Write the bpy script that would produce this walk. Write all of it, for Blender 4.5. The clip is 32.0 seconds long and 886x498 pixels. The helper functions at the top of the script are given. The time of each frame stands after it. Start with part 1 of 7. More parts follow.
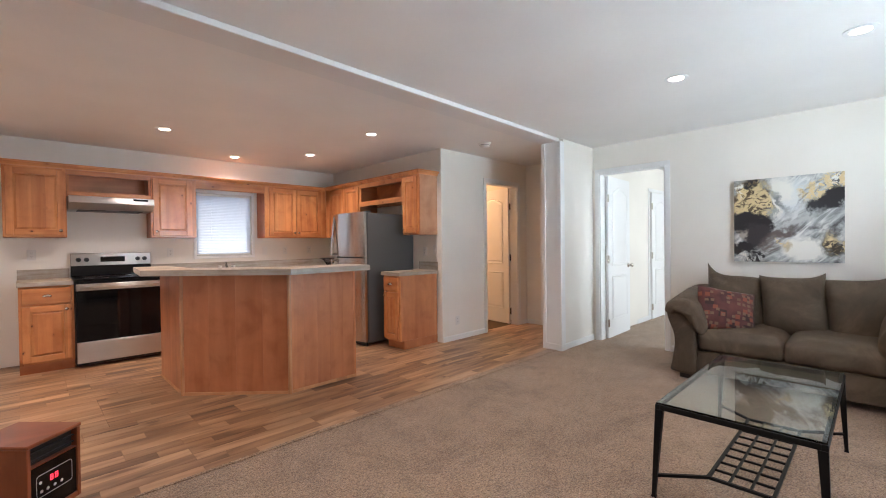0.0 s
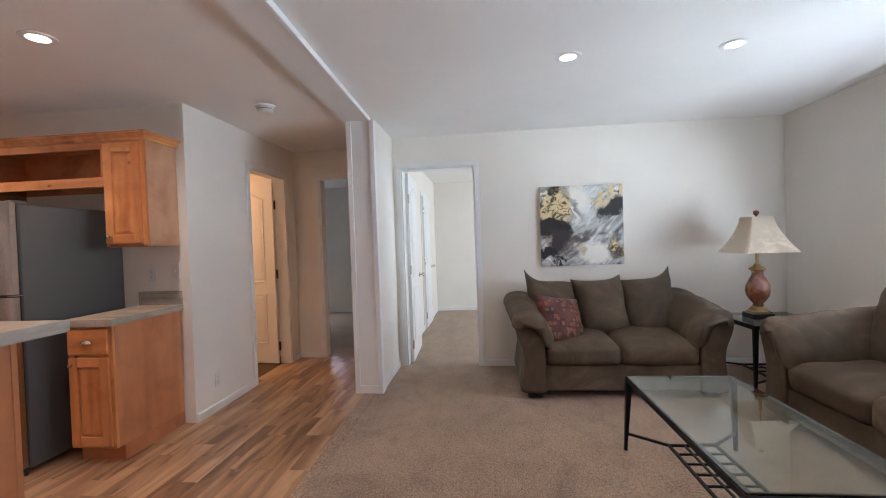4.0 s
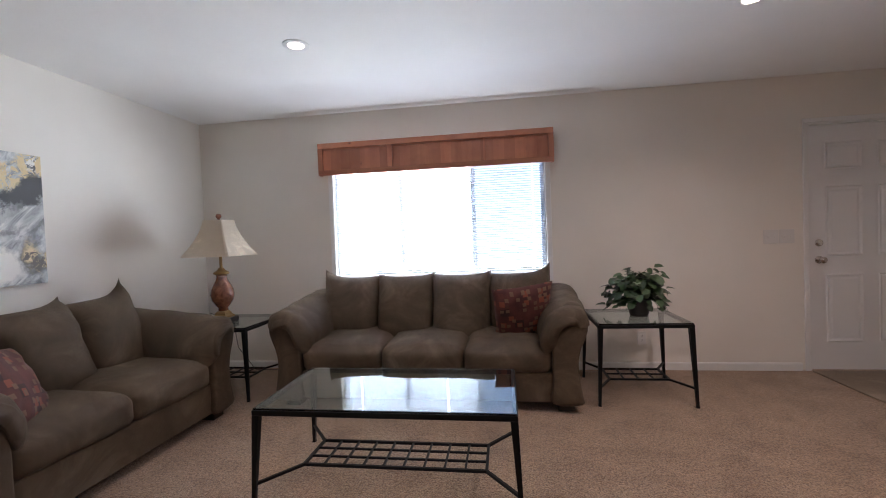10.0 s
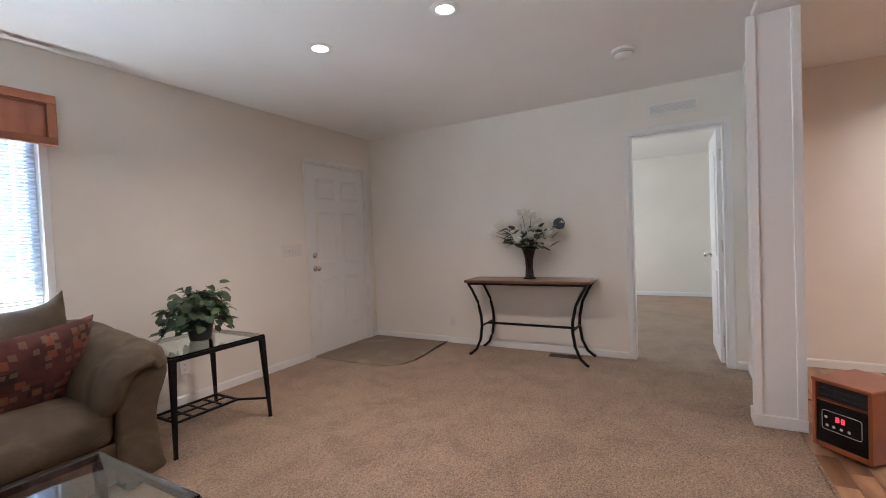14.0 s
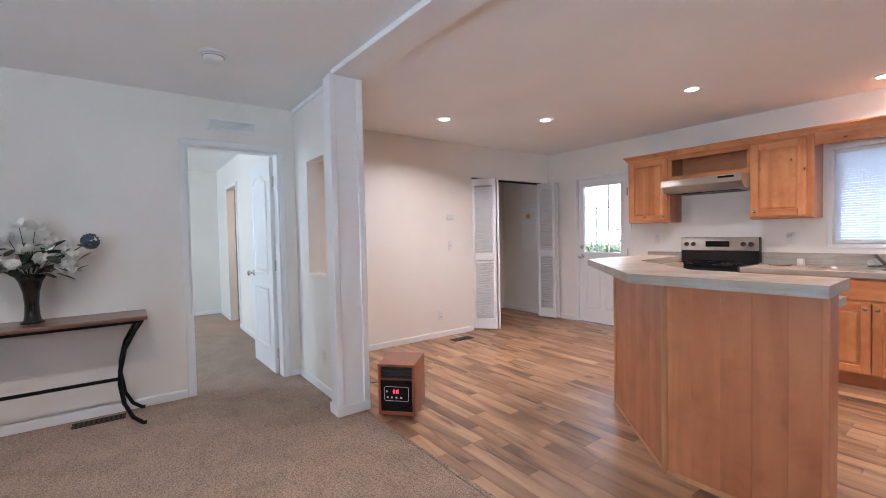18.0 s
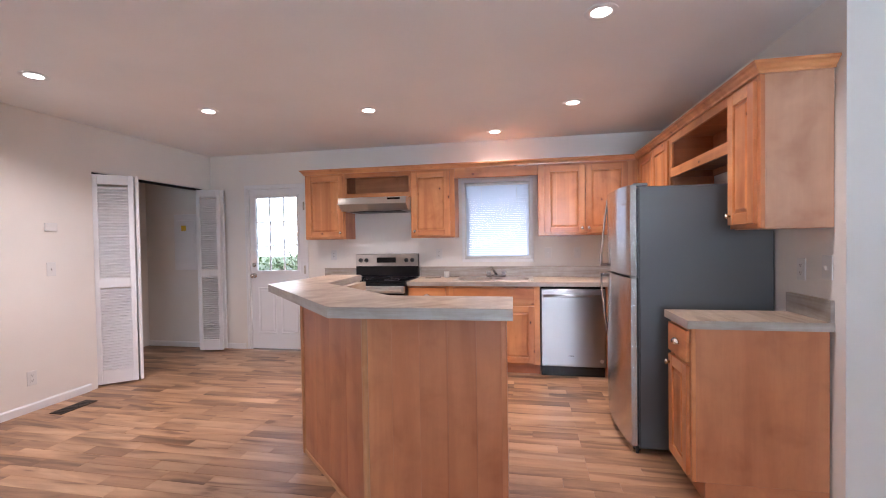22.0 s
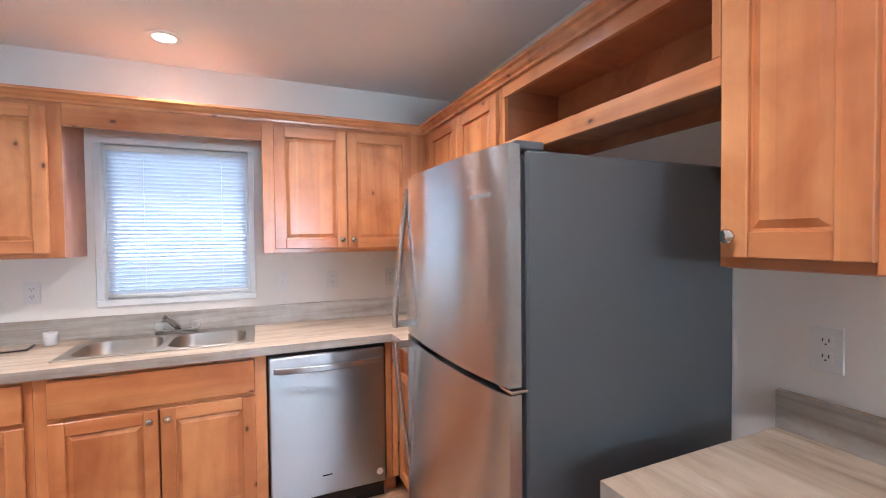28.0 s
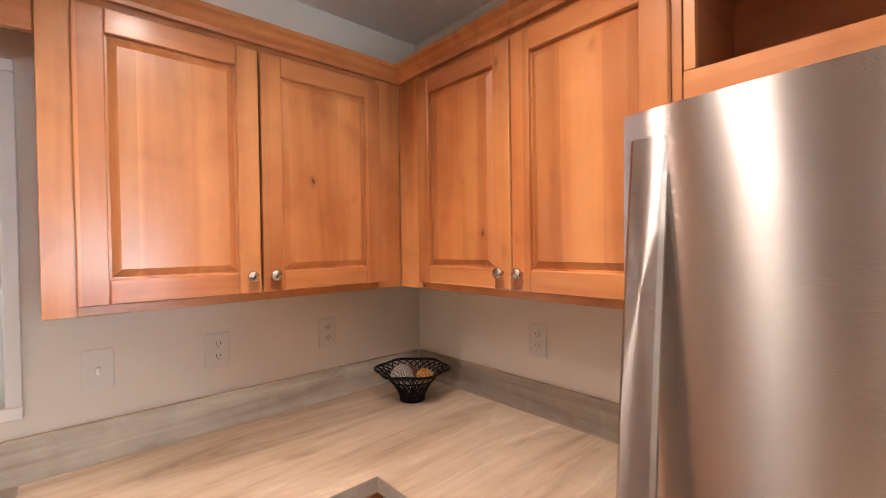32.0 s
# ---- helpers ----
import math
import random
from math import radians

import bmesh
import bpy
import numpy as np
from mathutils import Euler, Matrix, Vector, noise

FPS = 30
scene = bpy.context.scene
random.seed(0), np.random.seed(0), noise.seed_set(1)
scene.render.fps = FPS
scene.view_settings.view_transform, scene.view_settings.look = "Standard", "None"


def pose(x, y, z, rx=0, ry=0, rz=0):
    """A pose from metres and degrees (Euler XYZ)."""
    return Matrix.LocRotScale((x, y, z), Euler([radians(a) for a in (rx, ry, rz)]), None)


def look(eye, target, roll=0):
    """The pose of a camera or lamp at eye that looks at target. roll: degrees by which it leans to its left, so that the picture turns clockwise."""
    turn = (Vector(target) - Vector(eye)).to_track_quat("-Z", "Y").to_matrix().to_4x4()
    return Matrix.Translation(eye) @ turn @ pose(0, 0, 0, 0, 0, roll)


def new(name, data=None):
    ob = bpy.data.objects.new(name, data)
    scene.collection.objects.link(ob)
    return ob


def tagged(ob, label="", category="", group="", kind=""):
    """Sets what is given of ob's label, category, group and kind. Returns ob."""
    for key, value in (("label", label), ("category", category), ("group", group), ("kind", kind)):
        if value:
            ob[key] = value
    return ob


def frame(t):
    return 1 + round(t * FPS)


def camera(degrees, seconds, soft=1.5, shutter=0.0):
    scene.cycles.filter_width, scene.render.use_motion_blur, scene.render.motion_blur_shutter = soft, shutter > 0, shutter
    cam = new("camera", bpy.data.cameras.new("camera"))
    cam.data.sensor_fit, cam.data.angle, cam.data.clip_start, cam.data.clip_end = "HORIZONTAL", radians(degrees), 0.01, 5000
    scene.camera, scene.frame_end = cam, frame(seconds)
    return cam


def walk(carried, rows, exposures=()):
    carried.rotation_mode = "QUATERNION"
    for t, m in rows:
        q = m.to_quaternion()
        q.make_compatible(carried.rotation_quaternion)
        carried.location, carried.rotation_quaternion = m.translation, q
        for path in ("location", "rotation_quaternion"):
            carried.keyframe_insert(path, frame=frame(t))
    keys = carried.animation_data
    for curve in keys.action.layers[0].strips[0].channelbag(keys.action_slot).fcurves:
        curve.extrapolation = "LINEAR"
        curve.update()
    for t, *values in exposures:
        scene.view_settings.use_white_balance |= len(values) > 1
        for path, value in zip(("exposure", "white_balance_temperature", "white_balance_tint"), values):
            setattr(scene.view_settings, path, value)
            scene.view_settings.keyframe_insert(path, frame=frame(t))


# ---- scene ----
cam = camera(92.2, 32.0, 1.0)
PATH = [
    (0, (0.298, 0.276, 1.244), (1.699, 1.703, 1.22), -0.7),
    (0.5, (0.407, 0.461, 1.258), (1.809, 1.888, 1.229), -0.6),
    (1, (0.521, 0.643, 1.267), (1.944, 2.048, 1.238), -0.6),
    (1.5, (0.635, 0.831, 1.296), (2.169, 2.113, 1.256), -0.5),
    (2, (0.717, 1.022, 1.313), (2.367, 2.151, 1.29), -0.7),
    (2.5, (0.757, 1.247, 1.294), (2.535, 2.163, 1.282), -0.7),
    (3, (0.794, 1.452, 1.286), (2.687, 2.099, 1.286), -1.1),
    (3.5, (0.897, 1.657, 1.32), (2.852, 2.076, 1.3), -1.5),
    (5.5, (1.333, 2.342, 1.328), (3.262, 1.814, 1.282), -2.7),
    (6, (1.477, 2.471, 1.274), (3.317, 1.688, 1.228), -2.2),
    (6.5, (1.593, 2.605, 1.267), (3.348, 1.647, 1.213), -2.7),
    (7, (1.71, 2.738, 1.279), (3.328, 1.564, 1.214), -2.9),
    (7.5, (1.835, 2.787, 1.286), (3.26, 1.386, 1.214), -2.7),
    (8, (2.004, 2.809, 1.272), (3.221, 1.224, 1.207), -2.5),
    (8.5, (2.136, 2.836, 1.259), (3.183, 1.134, 1.196), -2.4),
    (9, (2.274, 2.896, 1.256), (3.086, 1.069, 1.189), -2.4),
    (9.5, (2.377, 2.892, 1.247), (2.925, 0.969, 1.185), -2.3),
    (10, (2.508, 2.845, 1.223), (2.794, 0.866, 1.169), -2.2),
    (10.5, (2.628, 2.798, 1.189), (2.65, 0.798, 1.152), -2.2),
    (11, (2.758, 2.784, 1.177), (2.511, 0.799, 1.136), -2.3),
    (11.5, (2.848, 2.721, 1.145), (2.303, 0.797, 1.121), -2.3),
    (12, (2.908, 2.656, 1.159), (2.105, 0.824, 1.125), -2.4),
    (12.5, (3.0, 2.562, 1.159), (1.925, 0.875, 1.128), -2.4),
    (13, (3.082, 2.486, 1.173), (1.754, 0.991, 1.13), -2.3),
    (13.5, (3.173, 2.413, 1.174), (1.618, 1.156, 1.13), -2.4),
    (14, (3.204, 2.301, 1.198), (1.459, 1.324, 1.142), -2.4),
    (14.5, (3.21, 2.149, 1.189), (1.346, 1.425, 1.139), -2.2),
    (16.5, (3.176, 1.645, 1.296), (1.232, 2.108, 1.207), -1.4),
    (17, (3.097, 1.579, 1.308), (1.227, 2.282, 1.216), -1.3),
    (17.5, (3.035, 1.565, 1.281), (1.264, 2.492, 1.206), -1.2),
    (18, (2.968, 1.509, 1.275), (1.36, 2.696, 1.208), -1.2),
    (18.5, (2.966, 1.471, 1.3), (1.553, 2.885, 1.229), -1.1),
    (19, (2.965, 1.504, 1.313), (1.756, 3.096, 1.257), -1.0),
    (19.5, (2.98, 1.521, 1.307), (1.969, 3.246, 1.263), -1.1),
    (20, (2.964, 1.536, 1.326), (2.119, 3.348, 1.284), -1.0),
    (20.5, (2.901, 1.586, 1.334), (2.107, 3.422, 1.292), -1.0),
    (21, (2.813, 1.677, 1.321), (2.161, 3.568, 1.283), -1.0),
    (21.5, (2.71, 1.775, 1.336), (2.221, 3.714, 1.295), -1.0),
    (22, (2.606, 1.877, 1.328), (2.232, 3.842, 1.289), -0.9),
    (22.5, (2.494, 1.986, 1.351), (2.28, 3.974, 1.303), -0.9),
    (23, (2.37, 2.088, 1.354), (2.368, 4.088, 1.316), -0.9),
    (23.5, (2.304, 2.236, 1.365), (2.479, 4.228, 1.316), -1.0),
    (24, (2.27, 2.432, 1.374), (2.559, 4.411, 1.329), -1.1),
    (24.5, (2.272, 2.619, 1.356), (2.655, 4.582, 1.32), -0.9),
    (25, (2.273, 2.832, 1.383), (2.754, 4.773, 1.335), -1.0),
    (25.5, (2.279, 3.017, 1.396), (2.864, 4.929, 1.348), -0.9),
    (26, (2.349, 3.169, 1.415), (3.046, 5.043, 1.37), -0.8),
    (26.5, (2.425, 3.344, 1.424), (3.208, 5.183, 1.374), -0.9),
    (27.1, (2.615, 3.500, 1.437), (3.415, 5.330, 1.378), -0.8),
    (27.8, (2.715, 3.745, 1.438), (3.510, 5.575, 1.385), -0.7),
    (28.5, (2.753, 3.983, 1.439), (3.533, 5.825, 1.393), -0.6),
    (29, (2.741, 4.135, 1.402), (3.564, 5.958, 1.376), -0.8),
    (29.5, (2.761, 4.299, 1.421), (3.564, 6.131, 1.389), -0.6),
    (30, (2.766, 4.451, 1.449), (3.554, 6.289, 1.415), -0.6),
    (30.5, (2.788, 4.611, 1.478), (3.562, 6.455, 1.433), -0.5),
    (31, (2.786, 4.791, 1.491), (3.687, 6.577, 1.459), -0.6),
    (31.5, (2.795, 4.955, 1.503), (3.892, 6.627, 1.464), -0.7),
    (32, (2.792, 5.129, 1.517), (4.124, 6.621, 1.494), -0.9),
]
EXPOSURES = [
    (0, 0.32, 6250, 15), (1.0, 0.46, 6150, 17), (2, 0.55, 6000, 18), (3.5, 0.28, 6100, 18), (5.5, -0.38, 6450, 21), (7.5, -0.30, 6400, 23), (9, -0.30, 6400, 23),
    (11, -0.22, 6450, 23), (12, -0.12, 6500, 22), (13, -0.52, 6600, 20), (14, 0.22, 6350, 18), (14.5, 0.5, 6000, 17), (16.5, 0.75, 5600, 14),
    (17.2, 0.47, 5550, 14), (18.2, 0.48, 5650, 15), (19, 0.50, 5700, 17), (21, 0.45, 5800, 19), (23, 0.6, 5500, 18), (24, 0.7, 5550, 17),
    (25, 0.62, 5800, 17), (26, 0.85, 5750, 14), (28.5, 0.76, 5250, 10), (30, 0.80, 5350, 10), (31, 0.66, 6100, 15), (32, 0.52, 6600, 15),
]
walk(cam, [(t, look(eye, target, roll)) for t, eye, target, roll in PATH], EXPOSURES)

# ---- daylight and lamps ----
world = bpy.data.worlds.new("world")
scene.world = world
world.use_nodes = True
wn = world.node_tree
sky = wn.nodes.new("ShaderNodeTexSky")
sky.sky_type, sky.sun_disc = "NISHITA", False
sky.sun_elevation, sky.sun_rotation = radians(29), radians(191)
wn.links.new(sky.outputs[0], wn.nodes["Background"].inputs[0])
wn.nodes["Background"].inputs[1].default_value = 0.12
sun_data = bpy.data.lights.new("sun", "SUN")
sun_data.energy, sun_data.angle, sun_data.color = 5.0, radians(0.5), (1.0, 0.95, 0.88)
sun = new("sun", sun_data)
sun.matrix_world = look((0, -20, 11.3), (4.0, 0.0, 0.0))


def area(name, place, target, w, h, watts, color):
    d = bpy.data.lights.new(name, "AREA")
    d.shape, d.size, d.size_y, d.energy, d.color = "RECTANGLE", w, h, watts, color
    ob = new(name, d)
    ob.matrix_world = look(place, target)
    return ob


DAY = (0.83, 0.96, 1.0)
area("window_light_living", (3.12, -1.18, 1.48), (3.12, 0, 1.48), 1.94, 1.12, 140, DAY)
# added lamp hidden at the sill, standing in for sun thrown up by slats
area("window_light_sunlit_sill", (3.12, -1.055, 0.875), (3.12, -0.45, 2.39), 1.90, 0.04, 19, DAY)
area("window_light_kitchen", (2.31, 6.84, 1.545), (2.31, 0, 1.545), 0.70, 0.84, 0.30, (0.62, 0.80, 1.0))
area("window_light_east_room", (7.3, -1.05, 1.5), (7.3, 3, 1.2), 1.6, 1.1, 72, DAY)
area("window_light_west_room", (-3.2, -1.05, 1.5), (-3.2, 3, 1.2), 1.6, 1.1, 52, DAY)
area("window_light_back_room", (9.20, 5.42, 1.33), (6, 5.42, 1.33), 0.8, 1.36, 60, DAY)
area("west_bath_light", (-3.6, 3.6, 2.40), (-3.6, 3.6, 0), 0.3, 0.3, 14, (1.0, 0.66, 0.42))
WARM = (1.0, 0.85, 0.74)
area("bath_light", (5.2, 5.3, 2.40), (5.2, 5.3, 0), 0.3, 0.3, 26, (1.0, 0.56, 0.27))

# ---- materials ----
def mat(name, base=(0.8, 0.8, 0.8), rough=0.5, metal=0.0, **extra):
    m = bpy.data.materials.new(name)
    m.use_nodes = True
    b = m.node_tree.nodes["Principled BSDF"]
    b.inputs["Base Color"].default_value = (*base, 1)
    b.inputs["Roughness"].default_value = rough
    b.inputs["Metallic"].default_value = metal
    for key, value in extra.items():
        b.inputs[key.replace("_", " ")].default_value = value
    return m


def node(m, kind, **values):
    n = m.node_tree.nodes.new(kind)
    for key, value in values.items():
        n.inputs[key].default_value = value
    return n


def join(m, a, b):
    m.node_tree.links.new(a, b)


def bsdf(m):
    return m.node_tree.nodes["Principled BSDF"]


def piece_random(m, by_island=False):
    """One random number for each object, or for each loose piece of a joined mesh."""
    if by_island:
        return node(m, "ShaderNodeNewGeometry").outputs["Random Per Island"]
    return node(m, "ShaderNodeObjectInfo").outputs["Random"]


def coords(m, scale=(1, 1, 1), turn=(0, 0, 0), shift_by_object=False, by_island=False):
    tc, mp = node(m, "ShaderNodeTexCoord"), node(m, "ShaderNodeMapping")
    mp.vector_type = "TEXTURE"
    mp.inputs["Scale"].default_value = tuple(1 / c for c in scale)
    mp.inputs["Rotation"].default_value = turn
    src = tc.outputs["Object"]
    if shift_by_object:
        mul = node(m, "ShaderNodeVectorMath")
        mul.operation = "MULTIPLY_ADD"
        join(m, piece_random(m, by_island), mul.inputs[0])
        mul.inputs[1].default_value = (37.0, 23.0, 51.0)
        join(m, src, mul.inputs[2])
        src = mul.outputs[0]
    join(m, src, mp.inputs["Vector"])
    return mp.outputs[0]


def noise_tex(m, vec, scale, detail=3, rough=0.5, distort=0.0):
    n = node(m, "ShaderNodeTexNoise")
    n.inputs["Scale"].default_value, n.inputs["Detail"].default_value = scale, detail
    n.inputs["Roughness"].default_value, n.inputs["Distortion"].default_value = rough, distort
    join(m, vec, n.inputs["Vector"])
    return n.outputs["Fac"]


def ramp(m, fac, *stops):
    r = node(m, "ShaderNodeValToRGB")
    e = r.color_ramp.elements
    while len(e) < len(stops):
        e.new(0.5)
    for el, (p, c) in zip(e, stops):
        el.position, el.color = p, (*c, 1) if len(c) == 3 else c
    join(m, fac, r.inputs[0])
    return r.outputs[0]


def mix(m, fac, a, b, mode="MIX"):
    n = node(m, "ShaderNodeMix")
    n.data_type, n.blend_type = "RGBA", mode
    for sock, v in ((n.inputs[0], fac), (n.inputs[6], a), (n.inputs[7], b)):
        if hasattr(v, "node"):
            join(m, v, sock)
        else:
            sock.default_value = v if not isinstance(v, tuple) else (*v, 1)
    return n.outputs[2]


def bump(m, height, strength=0.3, dist=0.002):
    n = node(m, "ShaderNodeBump")
    n.inputs["Strength"].default_value, n.inputs["Distance"].default_value = strength, dist
    join(m, height, n.inputs["Height"])
    join(m, n.outputs[0], bsdf(m).inputs["Normal"])


def g(v):
    return (v, v, v)


def painted(name, base, rough=0.6, grain=140, depth=0.0008, vary=0.04, strength=0.25):
    m = mat(name, base, rough)
    v = coords(m)
    big = noise_tex(m, v, 1.3, 3)
    col = ramp(m, big, (0.3, tuple(c * (1 - vary) for c in base)), (0.7, tuple(min(1, c * (1 + vary)) for c in base)))
    join(m, col, bsdf(m).inputs["Base Color"])
    bump(m, noise_tex(m, v, grain, 2), strength, depth)
    return m


M_WALL = painted("wall_paint", (0.80, 0.765, 0.705), 0.62, 90, 0.0012)
M_CEIL = painted("ceiling_paint", (0.87, 0.86, 0.84), 0.75, 60, 0.002, 0.03, 0.35)
M_TRIM = painted("white_trim", (0.80, 0.80, 0.79), 0.38, 40, 0.0004, 0.02, 0.1)
M_DOOR = painted("white_door_paint", (0.80, 0.80, 0.80), 0.35, 120, 0.0005, 0.02, 0.15)


def carpet_material():
    m = mat("carpet", (0.3, 0.27, 0.23), 0.95, 0, Sheen_Weight=0.2)
    v = coords(m)
    tuft, lay, patch = noise_tex(m, v, 115, 2, 0.6), noise_tex(m, v, 48, 3, 0.65, 0.3), noise_tex(m, v, 2.2, 5, 0.65, 0.9)
    fine = ramp(m, tuft, (0.36, (0.115, 0.072, 0.047)), (0.50, (0.325, 0.224, 0.152)), (0.64, (0.58, 0.425, 0.305)))
    mid = mix(m, 0.42, fine, ramp(m, lay, (0.38, (0.175, 0.113, 0.075)), (0.62, (0.46, 0.325, 0.228))))
    foot = ramp(m, noise_tex(m, v, 6.0, 4, 0.6, 0.3), (0.34, g(0.84)), (0.46, g(0.97)), (0.62, g(1.05)))
    mid = mix(m, 1.0, mid, foot, "MULTIPLY")
    col = mix(m, 1.0, mid, ramp(m, patch, (0.32, (0.78, 0.74, 0.71)), (0.48, (0.98, 0.95, 0.92)), (0.68, (1.08, 1.05, 1.01))), "MULTIPLY")
    join(m, col, bsdf(m).inputs["Base Color"])
    add = node(m, "ShaderNodeMath")
    add.operation = "ADD"
    join(m, tuft, add.inputs[0])
    join(m, lay, add.inputs[1])
    bump(m, add.outputs[0], 1.0, 0.010)
    return m


def staves(m, axis, width):
    """A random number for each glued-up board across the grain."""
    tc, dot = node(m, "ShaderNodeTexCoord"), node(m, "ShaderNodeVectorMath")
    dot.operation = "DOT_PRODUCT"
    dot.inputs[1].default_value = {"x": (0, 1 / width, 1 / width), "y": (1 / width, 0, 1 / width), "z": (1 / width, 1 / width, 0)}[axis]
    join(m, tc.outputs["Object"], dot.inputs[0])
    info, add, fl = node(m, "ShaderNodeObjectInfo"), node(m, "ShaderNodeMath"), node(m, "ShaderNodeMath")
    add.operation, fl.operation = "MULTIPLY_ADD", "FLOOR"
    join(m, info.outputs["Random"], add.inputs[0])
    add.inputs[1].default_value = 57.0
    join(m, dot.outputs["Value"], add.inputs[2])
    join(m, add.outputs[0], fl.inputs[0])
    wn_ = node(m, "ShaderNodeTexWhiteNoise")
    wn_.noise_dimensions = "1D"
    join(m, fl.outputs[0], wn_.inputs["W"])
    return wn_.outputs["Value"]


def wood(name, axis, light, mid, dark, knots=0.0, rough=0.34, scale=1.0, clear=0.45, stave=0.11, spread=0.12, figure=0.34, own=0.0):
    """Wood whose grain runs along one axis, glued up from boards."""
    m = mat(name, mid, rough, 0, Coat_Weight=clear, Coat_Roughness=0.18)
    k = {"x": (0.7, 7, 7), "y": (7, 0.7, 7), "z": (7, 7, 0.7)}[axis]
    v = coords(m, tuple(scale * c for c in k), shift_by_object=True)
    wide = noise_tex(m, v, 0.6, 3, 0.5, 0.5)
    band = noise_tex(m, v, 1.0, 2, 0.45, 1.3)
    fine = noise_tex(m, v, 14.0, 4, 0.65, 0.3)
    cloud = noise_tex(m, coords(m, (1, 1, 1), shift_by_object=True), 5.0, 3, 0.55, 0.4)
    col = ramp(m, wide, (0.36, light), (0.52, mid), (0.68, tuple(0.6 * p + 0.4 * q for p, q in zip(mid, dark))))
    col = mix(m, figure, col, ramp(m, band, (0.38, dark), (0.50, mid), (0.60, light)))
    col = mix(m, 0.07, col, ramp(m, fine, (0.38, dark), (0.62, light)))
    col = mix(m, 1.0, col, ramp(m, cloud, (0.30, (0.84, 0.76, 0.71)), (0.45, (0.98, 0.97, 0.96)), (0.64, (1.08, 1.08, 1.08))), "MULTIPLY")
    lo, hi = 1 - 1.3 * spread, 1 + spread
    tone = ramp(m, staves(m, axis, stave), (0.0, (lo, lo * 0.96, lo * 0.93)), (0.5, (1.0, 1.0, 1.0)), (1.0, (hi, hi, hi)))
    col = mix(m, 1.0, col, tone, "MULTIPLY")
    if own:
        lo, hi = 1 - own, 1 + own
        col = mix(m, 1.0, col, ramp(m, piece_random(m), (0.0, (lo, lo * 0.93, lo * 0.90)), (0.5, (1.0, 0.98, 0.98)), (1.0, (hi * 0.98, hi * 1.04, hi * 1.08))), "MULTIPLY")
    if knots:
        q = {"x": (0.6, 1, 1), "y": (1, 0.6, 1), "z": (1, 1, 0.6)}[axis]
        kv = coords(m, tuple(scale * 9.0 * c for c in q), shift_by_object=True)
        warp = node(m, "ShaderNodeVectorMath")
        warp.operation = "MULTIPLY_ADD"
        join(m, noise_tex(m, kv, 6.0, 4), warp.inputs[0])
        warp.inputs[1].default_value = (0.12, 0.12, 0.12)
        join(m, kv, warp.inputs[2])
        vo = node(m, "ShaderNodeTexVoronoi")
        vo.feature = "F1"
        vo.inputs["Scale"].default_value = 1.0
        join(m, warp.outputs[0], vo.inputs["Vector"])
        pick = ramp(m, vo.outputs["Color"], (0.35, g(0)), (0.37, g(knots)))
        halo = mix(m, 1.0, ramp(m, vo.outputs["Distance"], (0.05, g(0.60)), (0.17, g(0))), pick, "MULTIPLY")
        col = mix(m, halo, col, tuple(0.75 * c for c in dark))
        core = mix(m, 1.0, ramp(m, vo.outputs["Distance"], (0.040, g(1)), (0.085, g(0))), pick, "MULTIPLY")
        col = mix(m, core, col, (0.085, 0.028, 0.011))
    join(m, col, bsdf(m).inputs["Base Color"])
    bump(m, fine, 0.06, 0.0004)
    return m


AL, AM, AD = (0.67, 0.315, 0.122), (0.57, 0.228, 0.079), (0.40, 0.122, 0.038)
ALDER = {a: wood("knotty_alder_" + a, a, AL, AM, AD, 0.95, figure=0.42) for a in "xyz"}
VL, VM, VD = (0.56, 0.230, 0.101), (0.485, 0.178, 0.072), (0.36, 0.114, 0.043)
VENEER = {a: wood("alder_veneer_" + a, a, VL, VM, VD, 0.0, 0.38, 0.9, 0.35, 0.16, 0.05, 0.34, 0.13) for a in "xyz"}
M_STRIP = wood("pale_alder_strip", "z", (0.62, 0.33, 0.16), (0.56, 0.28, 0.13), (0.46, 0.2, 0.09), 0.0, 0.4)
M_SIDE = wood("pale_alder_side", "z", (0.66, 0.39, 0.25), (0.59, 0.325, 0.195), (0.49, 0.245, 0.135), 0.0, 0.45, 0.8, 0.15, 0.15, 0.07)
# cabinet alder in a darker tone: shade of the open recesses, put into the colour
M_SHADOWWOOD = wood("shaded_alder_inside", "x", (0.52, 0.225, 0.095), (0.44, 0.175, 0.07), (0.32, 0.11, 0.042), 0.0, 0.5)


